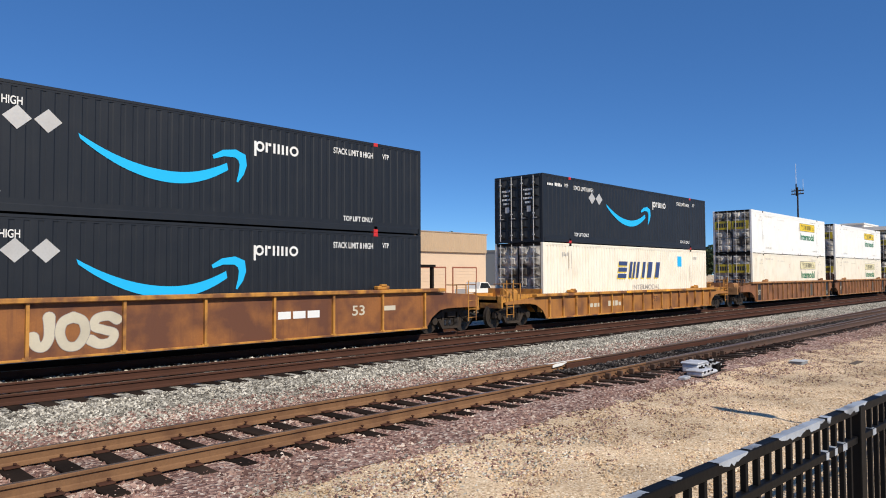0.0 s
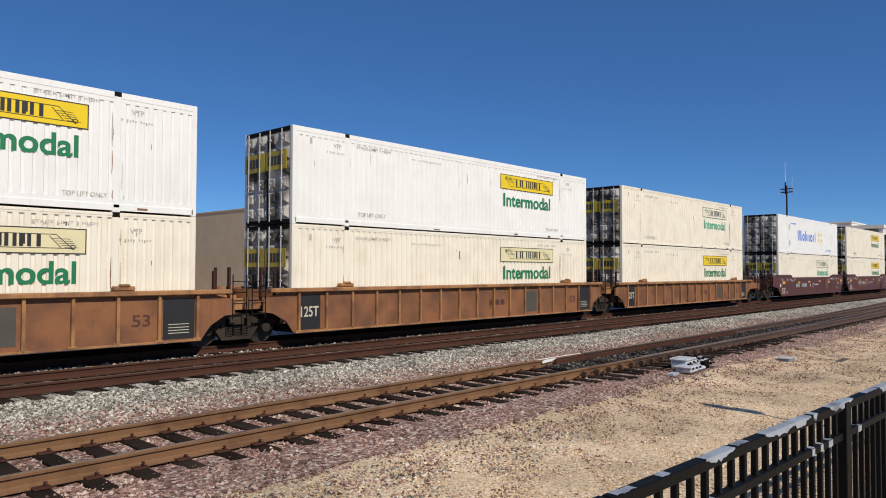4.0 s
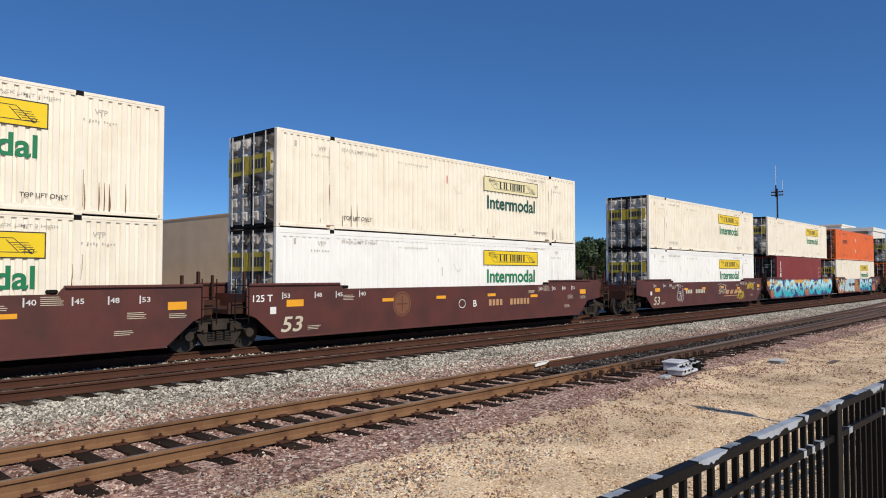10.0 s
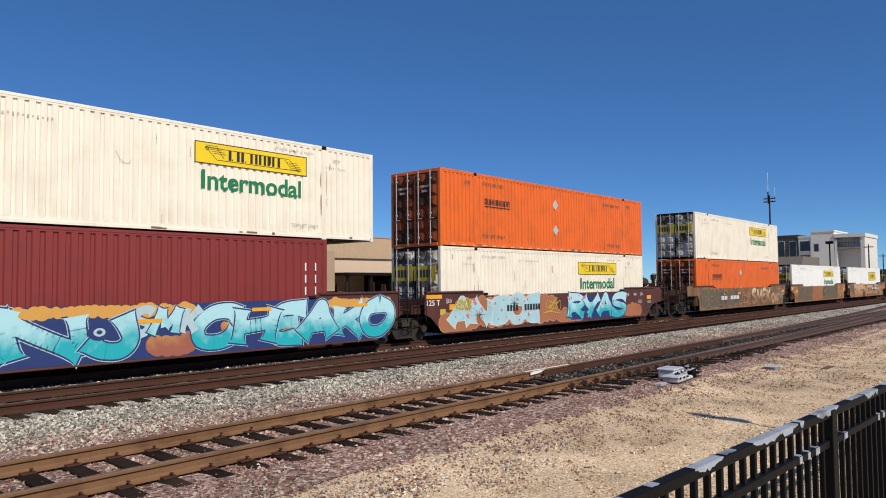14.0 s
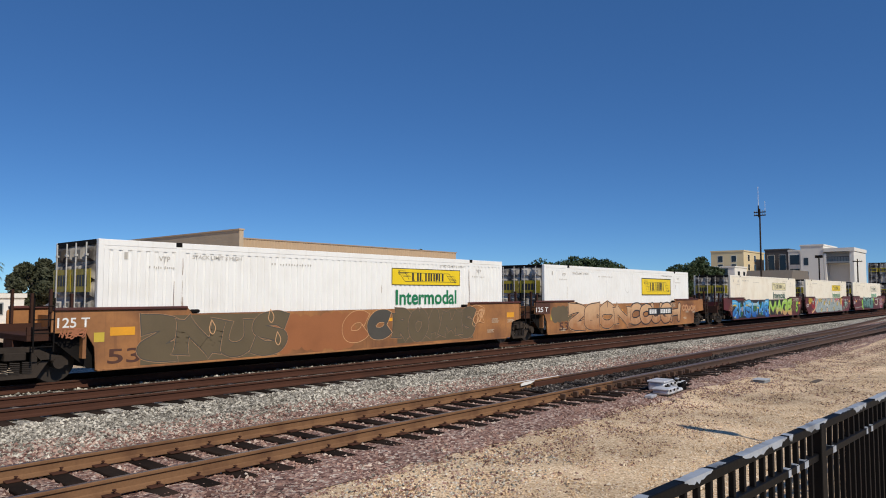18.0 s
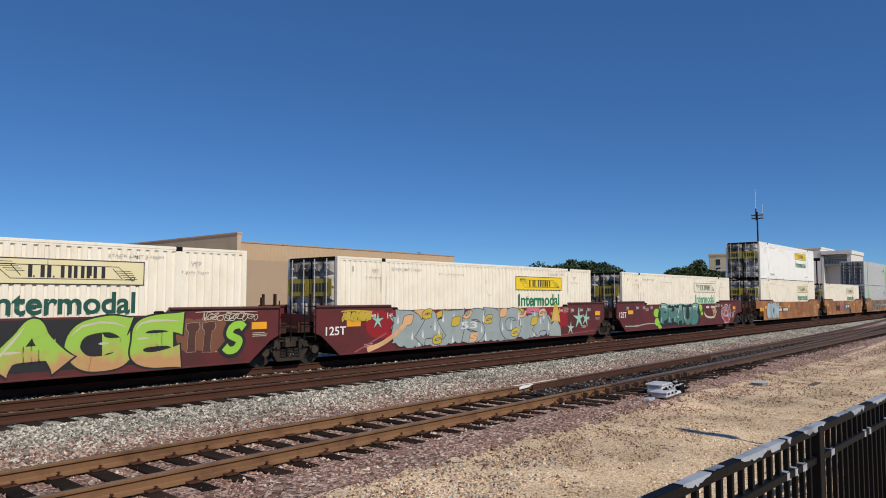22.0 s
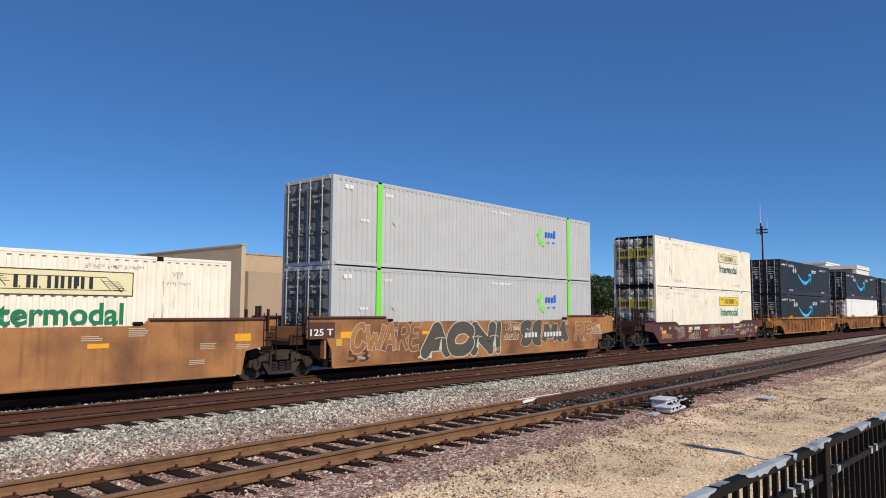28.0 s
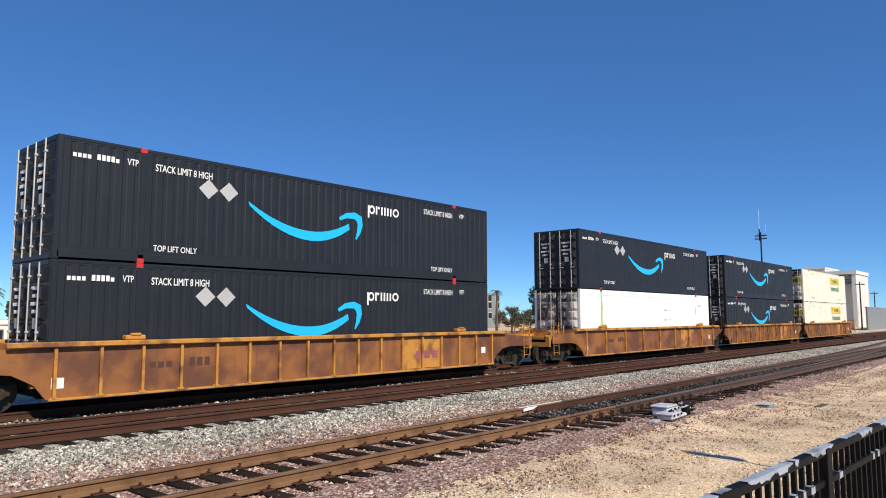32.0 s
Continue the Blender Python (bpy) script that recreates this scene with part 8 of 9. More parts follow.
def art_tan(car, rnd, L, top):
    up = top
    cloud(car, rnd, 0.5, 1.6, 0.75, up - 0.05, "sp_dun", None, 0.3, PY)
    graf(car, rnd, "ZEON", 1.65, 7.85, 0.34, up, ["fade_tan"], "sp_dark", 0.042, 0.30, 0.0, 1.22, 0.7, halo="sp_peach", rim=0.016, jitter=0.02)
    graf(car, rnd, "COUGH", 7.9, 14.3, 0.40, up, ["fade_tan"], "sp_dark", 0.06, 0.30, 0.12, 1.28, 0.0, caps=True, shine="sp_peach")
    graf(car, rnd, "COUCH", 14.7, 16.75, 1.00, 1.40, ["sp_tan"], "sp_clay", 0.028, 0.22, 0.0, 0.98, 0.1, jitter=0.15)
    box_mark("number_plate", 10.05, 13.2, 0.88, 1.26, PY - 0.0125, M["sp_black"], car, "black painted number board")
    number_bars(car, 10.2, 13.05, 0.95, 1.19, "white_mark", y=PY - 0.0155)
    word("53", 0.9, 1.7, 0.40, 0.76, PY, M["sp_brown"], car)
    box_mark("end_plate", -1.03, 0.16, 1.17, 1.66, PY, M["sp_brown"], car, "dark brown painted end of the side")
    word("125 T", -0.95, 0.0, 1.26, 1.46, PY - 0.003, M["white_mark"], car)
    box_mark("placard", 0.2, 0.45, 0.88, 1.12, PY, M["sp_yellow"], car, "small pale yellow placard")
    stencils(car, rnd, L, top, False, marks=False)


def art_blue(car, rnd, L, top):
    up = top
    box_mark("graffiti_ground", -0.25, 8.1, 0.30, up - 0.02, PY - 0.0002, M["sp_black"], car, "black ground of a painted piece")
    for u in (1.35, 3.15, 3.4, 4.75, 6.3, 6.0):
        cloud(car, rnd, u - 0.2, u + 0.25, 0.5, 1.35, "sp_forest", None, 0.22, PY - 0.0010)
    graf(car, rnd, "ZHSLME", -0.35, 7.95, 0.31, up, ["fade_blue"], "sp_black", 0.055, 0.25, 0.02, 1.1, 0.55, shine="sp_pale", jitter=0.02)
    for u, z, w in ((-0.1, 1.22, 0.75), (2.55, 1.2, 0.5), (4.95, 1.0, 0.55), (0.1, 0.42, 0.3)):
        bm = bmesh.new()
        ribbon(bm, [(u, z), (u + w * 0.3, z + 0.03), (u + w * 0.7, z + 0.02), (u + w, z - 0.04)], [0.06, 0.13, 0.12, 0.05], PY - 0.0088)
        part("graffiti", bm, M["sp_yellow"], car, "amber dab of paint")
    # thin black cuts into the letters and white gleams beside them
    for mat, say, n, wide in (("sp_black", "short black cuts in a painted piece", 16, 0.06), ("sp_white", "short white gleams on a painted piece", 22, 0.035)):
        bm = bmesh.new()
        for i in range(n):
            u, z = -0.15 + 7.9 * (i + rnd.random()) / n, rnd.choice((rnd.uniform(0.45, 0.7), rnd.uniform(0.85, 1.1), rnd.uniform(1.25, 1.5)))
            bend = rnd.uniform(-0.09, 0.09)
            ribbon(bm, [(u, z), (u + bend, z + 0.08), (u + bend * 1.2, z + rnd.uniform(0.14, 0.26))], [0.008, wide, 0.012], PY - 0.0090 - 0.00003 * i)
        tagged(part("graffiti", bm, M[mat], car, say), kind="stuff")
    bm = bmesh.new()
    for i in range(34):
        u, z = -0.2 + 8.0 * rnd.random(), rnd.choice((rnd.uniform(0.42, 0.8), rnd.uniform(0.5, 1.5)))
        flat(bm, u, u + rnd.uniform(0.08, 0.2), z, z + rnd.uniform(0.06, 0.14), PY - 0.0085 - 0.00005 * i)
    tagged(part("graffiti", bm, M["sp_sky"], car, "pale blue square dabs of paint"), kind="stuff")
    bm = bmesh.new(); fan(bm, (1.75, 0.98), [(1.45, 0.98), (1.75, 1.18), (2.05, 0.98), (1.75, 0.76)], PY - 0.0095); part("graffiti", bm, M["sp_ash"], car, "grey painted diamond")
    box_mark("graffiti_ground", 8.2, 14.0, 0.42, up - 0.04, PY - 0.0002, M["sp_black"], car, "black ground of a painted piece")
    graf(car, rnd, "MAGE", 7.95, 14.2, 0.34, up, ["fade_lime"], "sp_black", 0.045, 0.26, 0.08, 1.15, 0.8, shine="sp_cream", jitter=0.02)
    cloud(car, rnd, 14.3, 15.2, 0.6, up - 0.1, "sp_umber", None, 0.26)
    graf(car, rnd, "TT", 14.2, 15.1, 0.5, 1.45, ["sp_brown"], "sp_ash", 0.012, 0.26, 0.1)
    graf(car, rnd, "S", 15.35, 16.0, 0.5, 1.45, ["sp_lime"], "sp_black", 0.10, 0.2, 0.3, 1.0, 0.2)
    scribble(car, rnd, 14.5, 16.4, 1.4, 1.66, "sp_cream", 1, 0.022)
    scribble(car, rnd, -0.9, -0.3, 0.9, 1.5, "sp_tan", 2, 0.03)
    number_bars(car, 3.0, 5.4, 1.18, 1.38, "sp_pale", y=PY - 0.0105)
    stencils(car, rnd, L, top, False)


def star(bm, u, z, r, y, n=5, turn=0.4, thin=0.3):
    fan(bm, (u, z), [(u + (r if k % 2 == 0 else r * thin) * math.cos(k * math.pi / n + turn), z + (r if k % 2 == 0 else r * thin) * math.sin(k * math.pi / n + turn)) for k in range(2 * n)], y)


def art_grey(car, rnd, L, top):
    cloud(car, rnd, 1.4, 13.3, 0.66, top, "sp_red", None, 0.26, PY + 0.0022)
    cloud(car, rnd, 2.6, 11.9, 0.32, 1.32, "sp_mist", "sp_dark", 0.34, PY - 0.0112)
    graf(car, rnd, "SCUCSZ", 2.8, 11.6, 1.02, top, ["sp_peach", "sp_yellow", "sp_pink"], "sp_dark", 0.02, 0.34, 0.3, 0.9, 0.2, caps=True)
    graf(car, rnd, "RATSPGHA", 2.4, 12.2, 0.31, top, ["sp_mist"], "sp_dark", 0.026, 0.28, 0.05, 1.28, 0.6, drops="sp_white", lift=0.009, jitter=0.03)
    for u, z, ch in ((2.75, 1.08, "S"), (3.75, 1.28, "C"), (5.35, 0.98, "S"), (6.05, 1.22, "J"), (7.35, 1.0, "C"), (8.35, 1.24, "S"), (9.15, 0.42, "C"), (9.7, 1.18, "U"), (10.6, 0.85, "S"), (11.2, 1.2, "C"), (4.3, 0.36, "C"), (6.4, 0.34, "S")):
        graf(car, rnd, ch, u, u + 0.55, z, z + 0.36, [rnd.choice(("sp_peach", "sp_yellow", "sp_peach"))], "sp_dark", 0.018, 0.32, 0.5, 1.0, 0.5, lift=0.0146)
    bm = bmesh.new(); brush(bm, [(1.2, 0.36), (1.8, 0.52), (2.5, 0.85), (2.9, 1.15)], 0.16, PY - 0.0186, 0.2, True); part("graffiti", bm, M["sp_peach"], car, "peach painted arm shape")
    word("53", 5.9, 6.9, 0.86, 1.12, PY - 0.0205, M["sp_white"], car)
    # painted figure under a tall hood, as plain shapes
    bm = bmesh.new(); fan(bm, (12.6, 0.6), [(12.05, 0.34), (13.05, 0.30), (12.98, 0.7), (12.75, 0.98), (12.45, 0.98), (12.15, 0.75)], PY - 0.0205); part("graffiti", bm, M["sp_grey"], car, "grey cloak shape")
    bm = bmesh.new(); fan(bm, (12.62, 1.2), [(12.2, 0.95), (12.35, 1.4), (12.50, 1.74), (12.72, 1.72), (12.85, 1.4), (12.98, 0.92), (12.6, 1.0)], PY - 0.0215); part("graffiti", bm, M["sp_yellow"], car, "yellow hood shape")
    bm = bmesh.new(); fan(bm, (12.6, 1.15), [(12.6 + 0.17 * math.cos(k * 0.785), 1.16 + 0.18 * math.sin(k * 0.785)) for k in range(8)], PY - 0.0225); part("graffiti", bm, M["sp_peach"], car, "round peach shape")
    for u, z, r, t in ((13.9, 0.62, 0.34, 0.2), (14.65, 1.05, 0.55, 0.35), (15.3, 1.02, 0.42, 0.1), (1.6, 1.28, 0.3, 0.3), (2.45, 1.2, 0.34, 0.1)):
        bm = bmesh.new(); star(bm, u, z, r * 1.12, PY - 0.0036, 5, t, 0.33); s = part("graffiti", bm, M["sp_dark"], car, "dark edge of a painted star")
        bm = bmesh.new(); star(bm, u, z, r, PY - 0.0046, 5, t, 0.28); part("fill", bm, M["sp_mint"], s, "pale green star")
    bm = bmesh.new(); ribbon(bm, [(13.2, 0.33), (16.2, 0.45)], [0.03, 0.03], PY - 0.0005); ribbon(bm, [(0.6, 0.3), (2.0, 0.85)], [0.05, 0.05], PY - 0.0005); part("graffiti", bm, M["sp_rose"], car, "thin red line")
    scribble(car, rnd, 0.0, 1.3, 1.3, 1.6, "sp_yellow", 2, 0.05, 1.4)
    stencils(car, rnd, L, top, False)
    word("125T", -0.6, 0.22, 0.88, 1.14, PY, M["white_mark"], car)


def art_teal(car, rnd, L, top):
    for u, z, r in ((3.75, 1.15, 0.30), (3.85, 0.65, 0.28), (4.2, 0.38, 0.2), (4.3, 1.4, 0.2), (10.25, 1.35, 0.28), (10.0, 0.85, 0.2), (10.5, 1.0, 0.16), (9.6, 0.5, 0.16)):
        bm = bmesh.new(); fan(bm, (u, z), bulge(rnd, u, z, r * 1.25, r * 0.8, 0.02, 2.0, (), 0.0), PY); s = part("graffiti", bm, M["sp_dark"], car, "dark edge of a lime bubble")
        bm = bmesh.new(); fan(bm, (u, z), bulge(rnd, u, z, r * 1.25, r * 0.8, 0.0, 2.0, (), 0.0), PY - 0.0008); part("fill", bm, M["sp_lime"], s, "lime green bubble")
    cloud(car, rnd, 4.4, 9.8, 0.36, top - 0.02, "sp_dark", None, 0.3, PY - 0.0012)
    box_mark("graffiti_ground", 4.5, 9.4, top - 0.35, top, PY - 0.0016, M["sp_mint"], car, "pale green painted ground")
    graf(car, rnd, "PHAUS", 4.3, 9.85, 0.34, top, ["fade_teal"], "sp_black", 0.05, 0.29, 0.08, 1.25, 0.7, halo=None, shine="sp_white", lift=0.001, jitter=0.02)
    number_bars(car, 11.2, 12.9, 1.33, 1.46, "white_mark")
    bm = bmesh.new(); ribbon(bm, [(12.75 + (0.30 - 0.013 * k) * math.cos(k * 0.5), 1.0 + (0.30 - 0.013 * k) * math.sin(k * 0.5)) for k in range(20)], [0.09] * 20, PY); ribbon(bm, smooth_line([(12.7, 0.74), (11.9, 0.72), (11.3, 0.80), (11.0, 0.95), (10.95, 1.1)], 14), [0.12] * 12 + [0.06, 0.04, 0.02], PY - 0.001)
    part("graffiti", bm, M["sp_cream"], car, "pale coiled shape")
    for e, m, dy, say in ((0.05, "sp_white", 0.0, "white outline of a rounded form"), (0.01, "sp_crimson", 0.0009, "crimson rounded form"), (-0.09, "sp_ash", 0.0018, "grey heart of the crimson form")):
        bm = bmesh.new()
        for j, (u, z, r) in enumerate(((14.4, 0.95, 0.36), (14.9, 1.12, 0.40), (15.35, 0.95, 0.38), (14.75, 0.66, 0.34), (15.15, 0.64, 0.30))):
            fan(bm, (u, z), [(u + (r + e) * 1.1 * math.cos(i * 0.3927), z + (r + e) * math.sin(i * 0.3927)) for i in range(16)], PY - dy - 0.00002 * j)
        part("graffiti", bm, M[m], car, say)
    bm = bmesh.new()
    for u, z, r in ((14.35, 1.05, 0.09), (15.45, 1.05, 0.10), (14.85, 0.95, 0.13), (15.0, 0.55, 0.16), (14.6, 0.60, 0.12), (15.2, 1.25, 0.08)):
        fan(bm, (u, z), bulge(rnd, u, z, r * 1.6, r, 0, 2, (), 0.3), PY - 0.0030)
    part("graffiti", bm, M["sp_crimson"], car, "crimson patches on the grey")
    bm = bmesh.new()
    for u in (14.85, 15.05):
        fan(bm, (u, 0.80), bulge(rnd, u, 0.80, 0.05, 0.08, 0, 2, (), 0.1), PY - 0.0036)
    part("graffiti", bm, M["sp_white"], car, "white flecks")
    scribble(car, rnd, 15.95, 16.3, 0.6, 0.95, "sp_white", 2, 0.014, 2.5)
    stencils(car, rnd, L, top, False)
    word("125T", -0.72, 0.06, 0.98, 1.26, PY, M["white_mark"], car)
    bm = bmesh.new(); ribbon(bm, smooth_line([(-0.1, 0.52), (1.2, 0.50), (2.6, 0.58), (4.0, 0.55)], 16), [0.06] * 17, PY); part("scrape", bm, M["sp_grey"], car, "long pale scrape")


def art_throw(car, rnd, L, top):
    graf(car, rnd, "GION", 0.85, 3.75, 0.32, top, ["sp_haze"], "sp_black", 0.05, 0.36, 0.1, 1.35, 0.1, caps=True, jitter=0.02)
    box_mark("number_plate", 3.72, 6.6, 0.84, 1.14, PY, M["sp_brown"], car, "dark painted number board")
    number_bars(car, 3.8, 6.45, 0.90, 1.10, "white_mark")
    graf(car, rnd, "SMNK", 9.3, 13.4, 0.62, top + 0.02, ["sp_rust"], "sp_umber", 0.022, 0.24, 0.15, 1.08, 0.3)
    bm = bmesh.new(); brush(bm, [(9.25, 1.5), (9.4, 1.0), (9.2, 0.5), (9.0, 0.34)], 0.03, PY, 0.0, False); brush(bm, [(6.9, 0.6), (9.0, 0.56), (12.5, 0.62)], 0.02, PY - 0.0003, 0.0, False); part("graffiti", bm, M["sp_brown"], car, "thin brown painted line")
    word("B", 6.95, 7.2, 0.86, 1.08, PY, M["sp_dark"], car)
    box_mark("reflector", -0.95, -0.35, 0.95, 1.22, PY, M["reflector"], car, "orange reflector patch")
    box_mark("placard", -0.25, 0.0, 0.98, 1.16, PY, M["sp_yellow"], car, "small pale yellow placard")
    stencils(car, rnd, L, top, False, marks=False)


def art_tags(car, rnd, L, top):
    up = top
    graf(car, rnd, "CWARE", 0.7, 3.9, 0.62, up, ["car_orange"], "sp_cream", 0.018, 0.16, 0.15, 1.15, 0.4)
    graf(car, rnd, "ACNI", 4.1, 8.75, 0.31, up, ["sp_slate"], "sp_cream", 0.04, 0.36, 0.06, 1.24, 0.0, caps=True, jitter=0.02)
    bm = bmesh.new(); fan(bm, (4.1, 0.5), [(3.75, 0.38), (4.5, 0.34), (4.55, 0.9), (4.3, 0.75)], PY - 0.0004); part("graffiti", bm, M["sp_cream"], car, "cream painted spike")
    for u in (4.95, 7.1, 8.15):
        bm = bmesh.new(); ribbon(bm, [(u, 0.62), (u + 0.05, 1.02)], [0.16, 0.03], PY - 0.0098); brush(bm, [(u - 0.3, 1.02), (u, 1.06), (u + 0.3, 1.02)], 0.03, PY - 0.0100, 0, False); part("graffiti", bm, M["sp_cream"], car, "cream inner stroke")
    word("2017", 8.05, 8.65, 0.44, 0.60, PY - 0.0105, M["sp_cream"], car)
    scribble(car, rnd, 8.75, 9.95, 1.2, 1.55, "sp_cream", 1, 0.022, 1.2)
    scribble(car, rnd, 8.75, 9.85, 0.85, 1.15, "sp_cream", 1, 0.022, 1.2)
    graf(car, rnd, "SEMA", 9.95, 13.75, 0.52, up, ["sp_slate"], "sp_cream", 0.02, 0.30, 0.1, 1.08, 0.3)
    number_bars(car, 10.3, 13.2, 0.92, 1.12, "sp_white", y=PY - 0.0125)
    graf(car, rnd, "RRN", 14.3, 16.9, 0.62, up - 0.1, ["car_orange"], "sp_cream", 0.016, 0.16, 0.2, 1.1, 0.4)
    scribble(car, rnd, 15.4, 16.9, 0.95, 1.35, "sp_cream", 1, 0.03)
    stencils(car, rnd, L, top, False, marks=False)
    word("53", 0.55, 1.45, 0.40, 0.76, PY, M["sp_brown"], car)
    box_mark("end_plate", -1.03, 0.02, 1.17, 1.66, PY, M["sp_brown"], car, "dark brown painted end of the side")
    word("125 T", -0.93, -0.05, 1.26, 1.46, PY - 0.003, M["white_mark"], car)
    box_mark("placard", 0.08, 0.32, 0.92, 1.14, PY, M["sp_yellow"], car, "small pale yellow placard")


def art_scrawl(car, rnd, L, top):
    stencils(car, rnd, L, top, False)
    scribble(car, rnd, 0.1, 1.9, 0.50, 0.78, "sp_tan", 2, 0.022, 1.6)
    scribble(car, rnd, 2.3, 3.5, 0.42, 1.05, "sp_cream", 2, 0.013, 2.0)
    scribble(car, rnd, 3.8, 5.9, 0.35, 0.85, "sp_cream", 2, 0.016)
    scribble(car, rnd, 7.0, 9.2, 0.38, 1.08, "sp_cream", 3, 0.013, 1.6)
    scribble(car, rnd, 9.4, 12.2, 0.45, 0.85, "sp_cream", 1, 0.018, 0.6)
    scribble(car, rnd, 13.0, 14.2, 0.42, 0.75, "sp_cream", 2, 0.014, 1.8)
    number_bars(car, 4.06, 5.8, 0.92, 1.10, "white_mark")
    bm = bmesh.new(); ribbon(bm, [(11.9 + 0.13 * math.cos(k * 0.3307), 1.0 + 0.11 * math.sin(k * 0.3307)) for k in range(20)], [0.03] * 20, PY); part("emblem", bm, M["white_mark"], car, "white ring emblem")
    part("lettering", bars(12.1, 13.3, 0.94, 1.02, 14, 4, None, PY), M["white_mark"], car, "white railway name drawn as plain bars")
    word("53", 14.35, 14.9, 0.62, 0.84, PY, M["sp_cream"], car)


def art_amber(car, rnd, L, top):
    stencils(car, rnd, L, top, False, marks=False)
    graf(car, rnd, "GS", 5.6, 7.3, 0.5, top - 0.02, ["sp_rose"], "sp_peach", 0.022, 0.26, 0.1, 1.1, 0.3, shine="sp_peach")
    cloud(car, rnd, 7.4, 9.6, 0.55, 1.25, "sp_slate", None, 0.25)
    graf(car, rnd, "WEM", 7.3, 9.5, 0.62, 1.32, ["sp_slate"], "sp_white", 0.018, 0.24, 0.1, 1.05, 0.3)
    number_bars(car, 8.2, 9.9, 0.92, 1.12, "white_mark", y=PY - 0.0125)
    scribble(car, rnd, 3.6, 5.4, 0.6, 1.2, "sp_brown", 2, 0.05)
    word("53", 0.5, 1.1, 0.6, 0.9, PY, M["sp_brown"], car)


LOW2, LOW1, UP = 0.544, 0.465, 3.446


def end_marker(car, L):
    """The flashing box on the last coupler."""
    bm = bmesh.new(); box(bm, -0.1, 0.1, -0.15, 0.15, 0, 0.45, 0.03); part("end_marker", bm, M["red"], car, "red end-of-train marker box", at=pose(L + 3.2, 0, 0.95))
    bm = bmesh.new(); tube(bm, (0, 0, 0.45), (0, 0, 0.6), 0.05, 8); part("marker_lamp", bm, M["white_mark"], car, at=pose(L + 3.2, 0, 0.95))


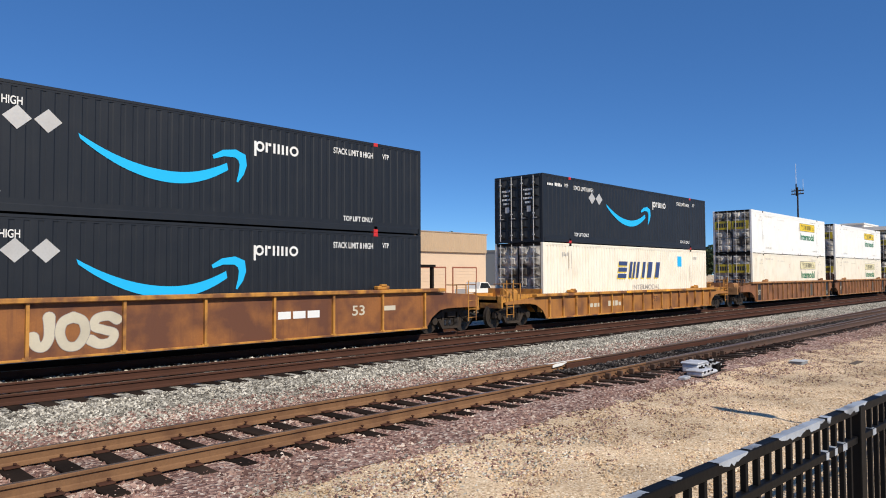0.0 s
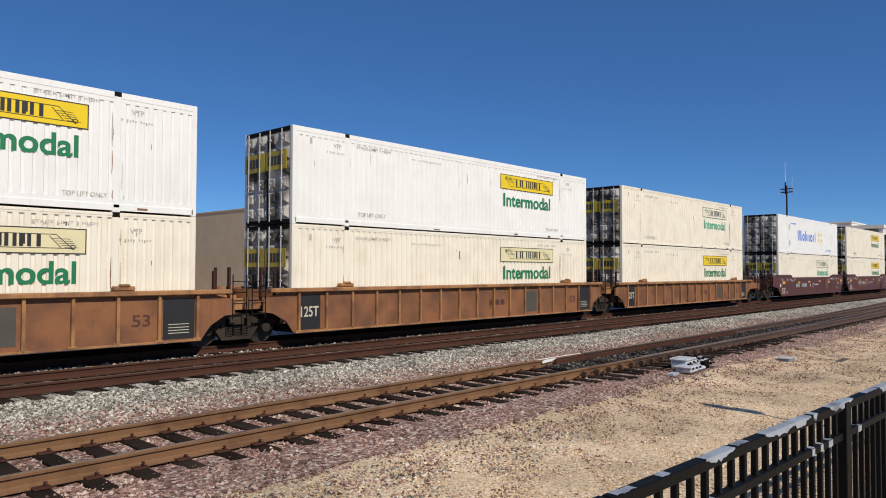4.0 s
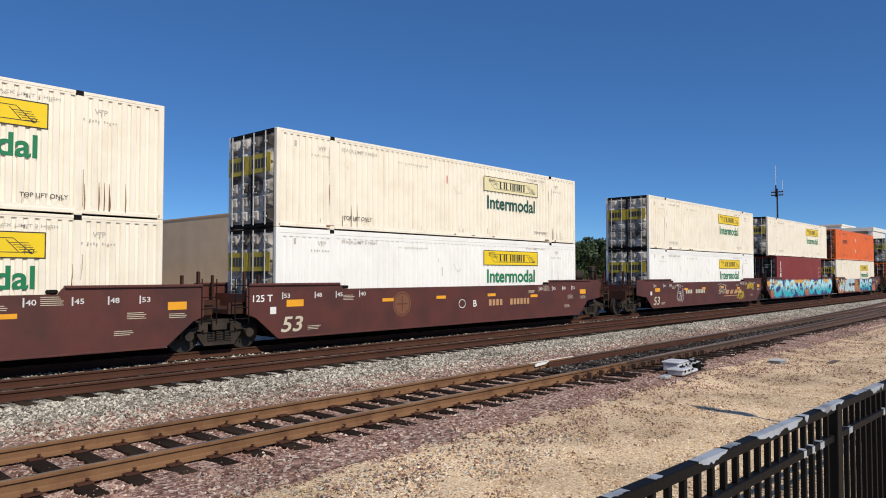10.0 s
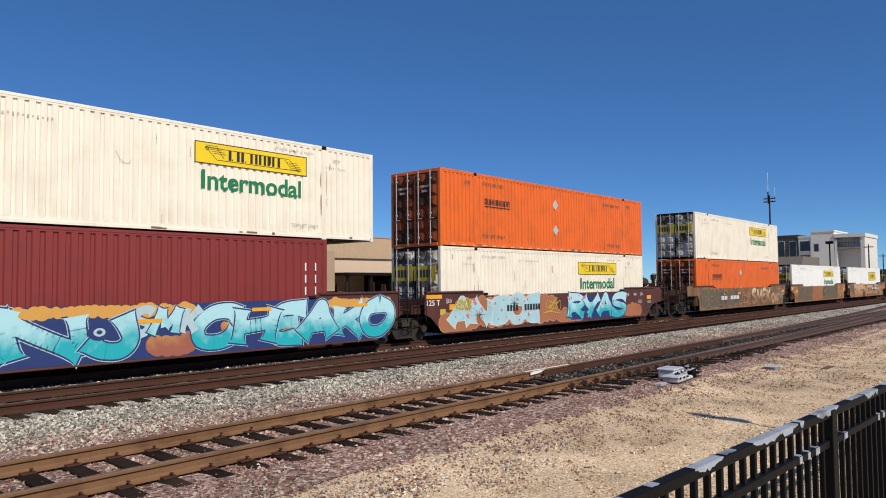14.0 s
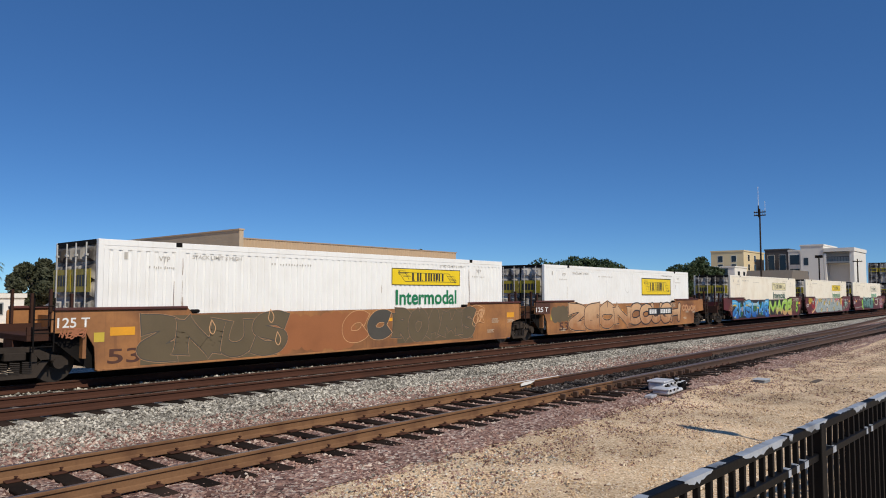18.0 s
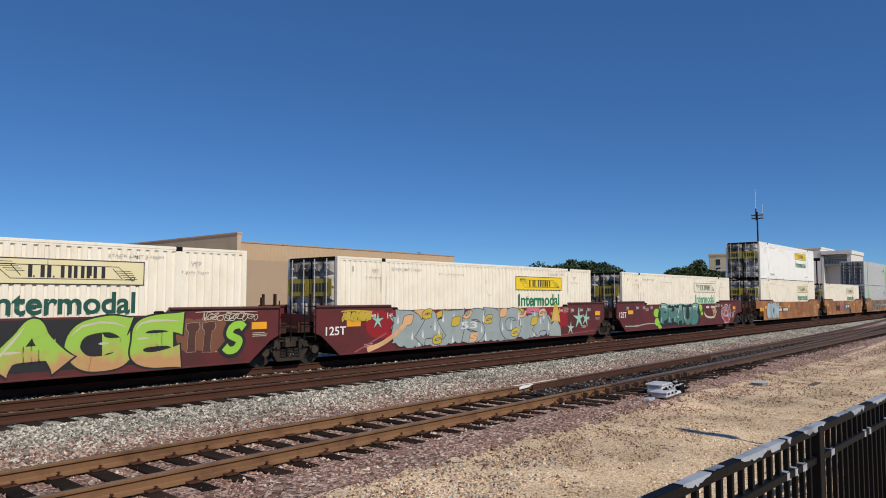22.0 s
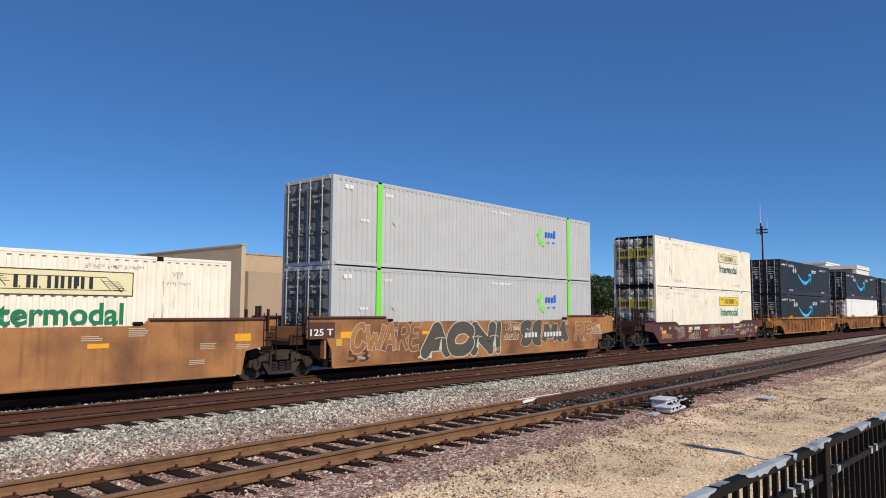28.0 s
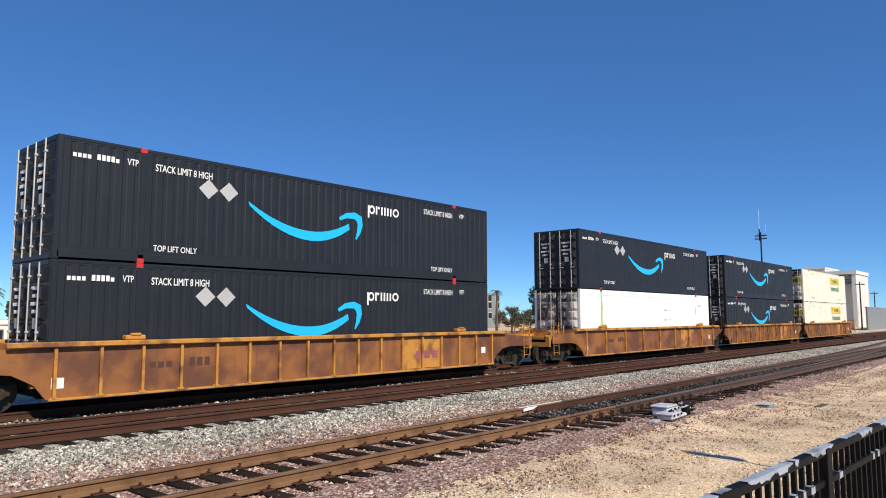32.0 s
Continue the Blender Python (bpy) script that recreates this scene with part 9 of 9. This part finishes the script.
TRAIN = [  # place of the left container end, lower and upper load, paint, kind, ends, top of the side, art
    (0.76, "prime", "prime", "car_yellow", "ribbed", "cc", 1.52, art_c0),
    (24.04, "bold", "prime", "car_yellow", "ribbed", "cc", 1.20, art_c1),
    (47.48, "faded", "white", "car_rust", "ribbed", "ca", 1.46, art_plain),
    (66.62, "faded", "white", "car_rust", "ribbed", "aa", 1.46, art_plain),
    (86.13, "cream", "pale", "car_rust", "ribbed", "ac", 1.42, art_plain),
    (109.54, "pale", "spark", "car_brown", "smooth", "ca", 1.62, art_first),
    (129.00, "cream", "cream", "car_brown", "smooth", "aa", 1.62, art_brown),
    (148.52, "white", "deep", "car_brown", "smooth", "ac", 1.62, art_third),
    (172.12, "white", "cream", "car_brown", "smooth", "ca", 1.60, art_name),
    (191.41, "maroon", "cream", "car_brown", "smooth", "aa", 1.62, art_cyan),
    (210.89, "cream", "orange", "car_brown", "smooth", "ac", 1.58, art_ice),
    (234.29, "orange", "cream", "car_dun", "smooth", "ca", 1.58, art_gold),
    (254.00, "white", "", "car_orange", "smooth", "aa", 1.53, art_dun),
    (273.31, "white_big", "", "car_orange", "smooth", "ac", 1.55, art_tan),
    (296.89, "deep", "", "car_maroon", "smooth", "ca", 1.60, art_blue),
    (316.36, "cream", "", "car_maroon", "smooth", "aa", 1.60, art_grey),
    (335.85, "pale", "", "car_maroon", "smooth", "ac", 1.62, art_teal),
    (359.03, "faded", "white", "car_orange", "smooth", "ca", 1.62, art_throw),
    (378.95, "faded", "", "car_orange", "smooth", "aa", 1.62, art_amber),
    (398.66, "lime", "lime", "car_orange", "smooth", "ac", 1.64, art_tags),
    (422.15, "cream", "deep", "car_brown", "smooth", "cc", 1.23, art_scrawl),
    (445.71, "prime", "prime", "car_yellow", "ribbed", "cc", 1.46, art_late),
    (469.06, "lime_white", "prime", "car_yellow", "ribbed", "ca", 1.46, art_late),
    (488.45, "prime", "prime", "car_yellow", "ribbed", "aa", 1.46, art_late),
    (507.90, "cream", "cream", "car_yellow", "ribbed", "ac", 1.46, art_late),
]
for k, (left, lower, upper, paint, kind, ends, top, art) in enumerate(TRAIN):
    well_car(left, paint, kind, ends[0], ends[1], top, k, art, gear={4: "tail", 7: "tail", 10: "tail", 17: "head"}.get(k, ""))
    if lower == "maroon":
        container(lower, left + 2.04, LOW2, 100 + k, 12.19)
    else:
        container(lower, left, LOW2 if upper else LOW1, 100 + k)
    if upper:
        top_box = container(upper, left, UP, 200 + k)
        if k in (7, 6):
            rnd = random.Random(k)
            for j in range(9):
                u, h = (14.25 if j < 6 else 2.3) + rnd.uniform(0, 1.2), rnd.uniform(0.25, 0.8)
                run = bmesh.new(); ribbon(run, [(u, 0.12 + h), (u + 0.01, 0.12 + h * 0.4), (u, 0.12)], [0.008, 0.03, 0.022], 0.004); part("rust_run", run, M["rust_run"], top_box, "thin brown rust run")

end_marker(CARS[-1][0], 16.15)


# ---- what moves ----
def rolled(t):
    return float(np.interp(t, [r[0] for r in TRAVEL], [r[1] for r in TRAVEL]))


def motions():
    """The train rolls towards -x; its wheels turn with it."""
    beats = [r[0] for r in TRAVEL]
    for car, left in CARS:
        walk(car, [(t, pose(left - rolled(t), AXIS_Y, 0)) for t in beats])
    for box_, left, y, z in CARGO:
        walk(box_, [(t, pose(left - rolled(t), y, z)) for t in beats])
    first = WHEELSETS[0]
    walk(first, [(k / FPS, pose(0, 0, 0, 0, -math.degrees(rolled(k / FPS) / R_WHEEL) % 360, 0)) for k in range(32 * FPS + 1)])
    for w in WHEELSETS[1:]:
        w.rotation_mode = "QUATERNION"
        keys = w.animation_data_create()
        keys.action = first.animation_data.action
        keys.action_slot = first.animation_data.action_slot


motions()
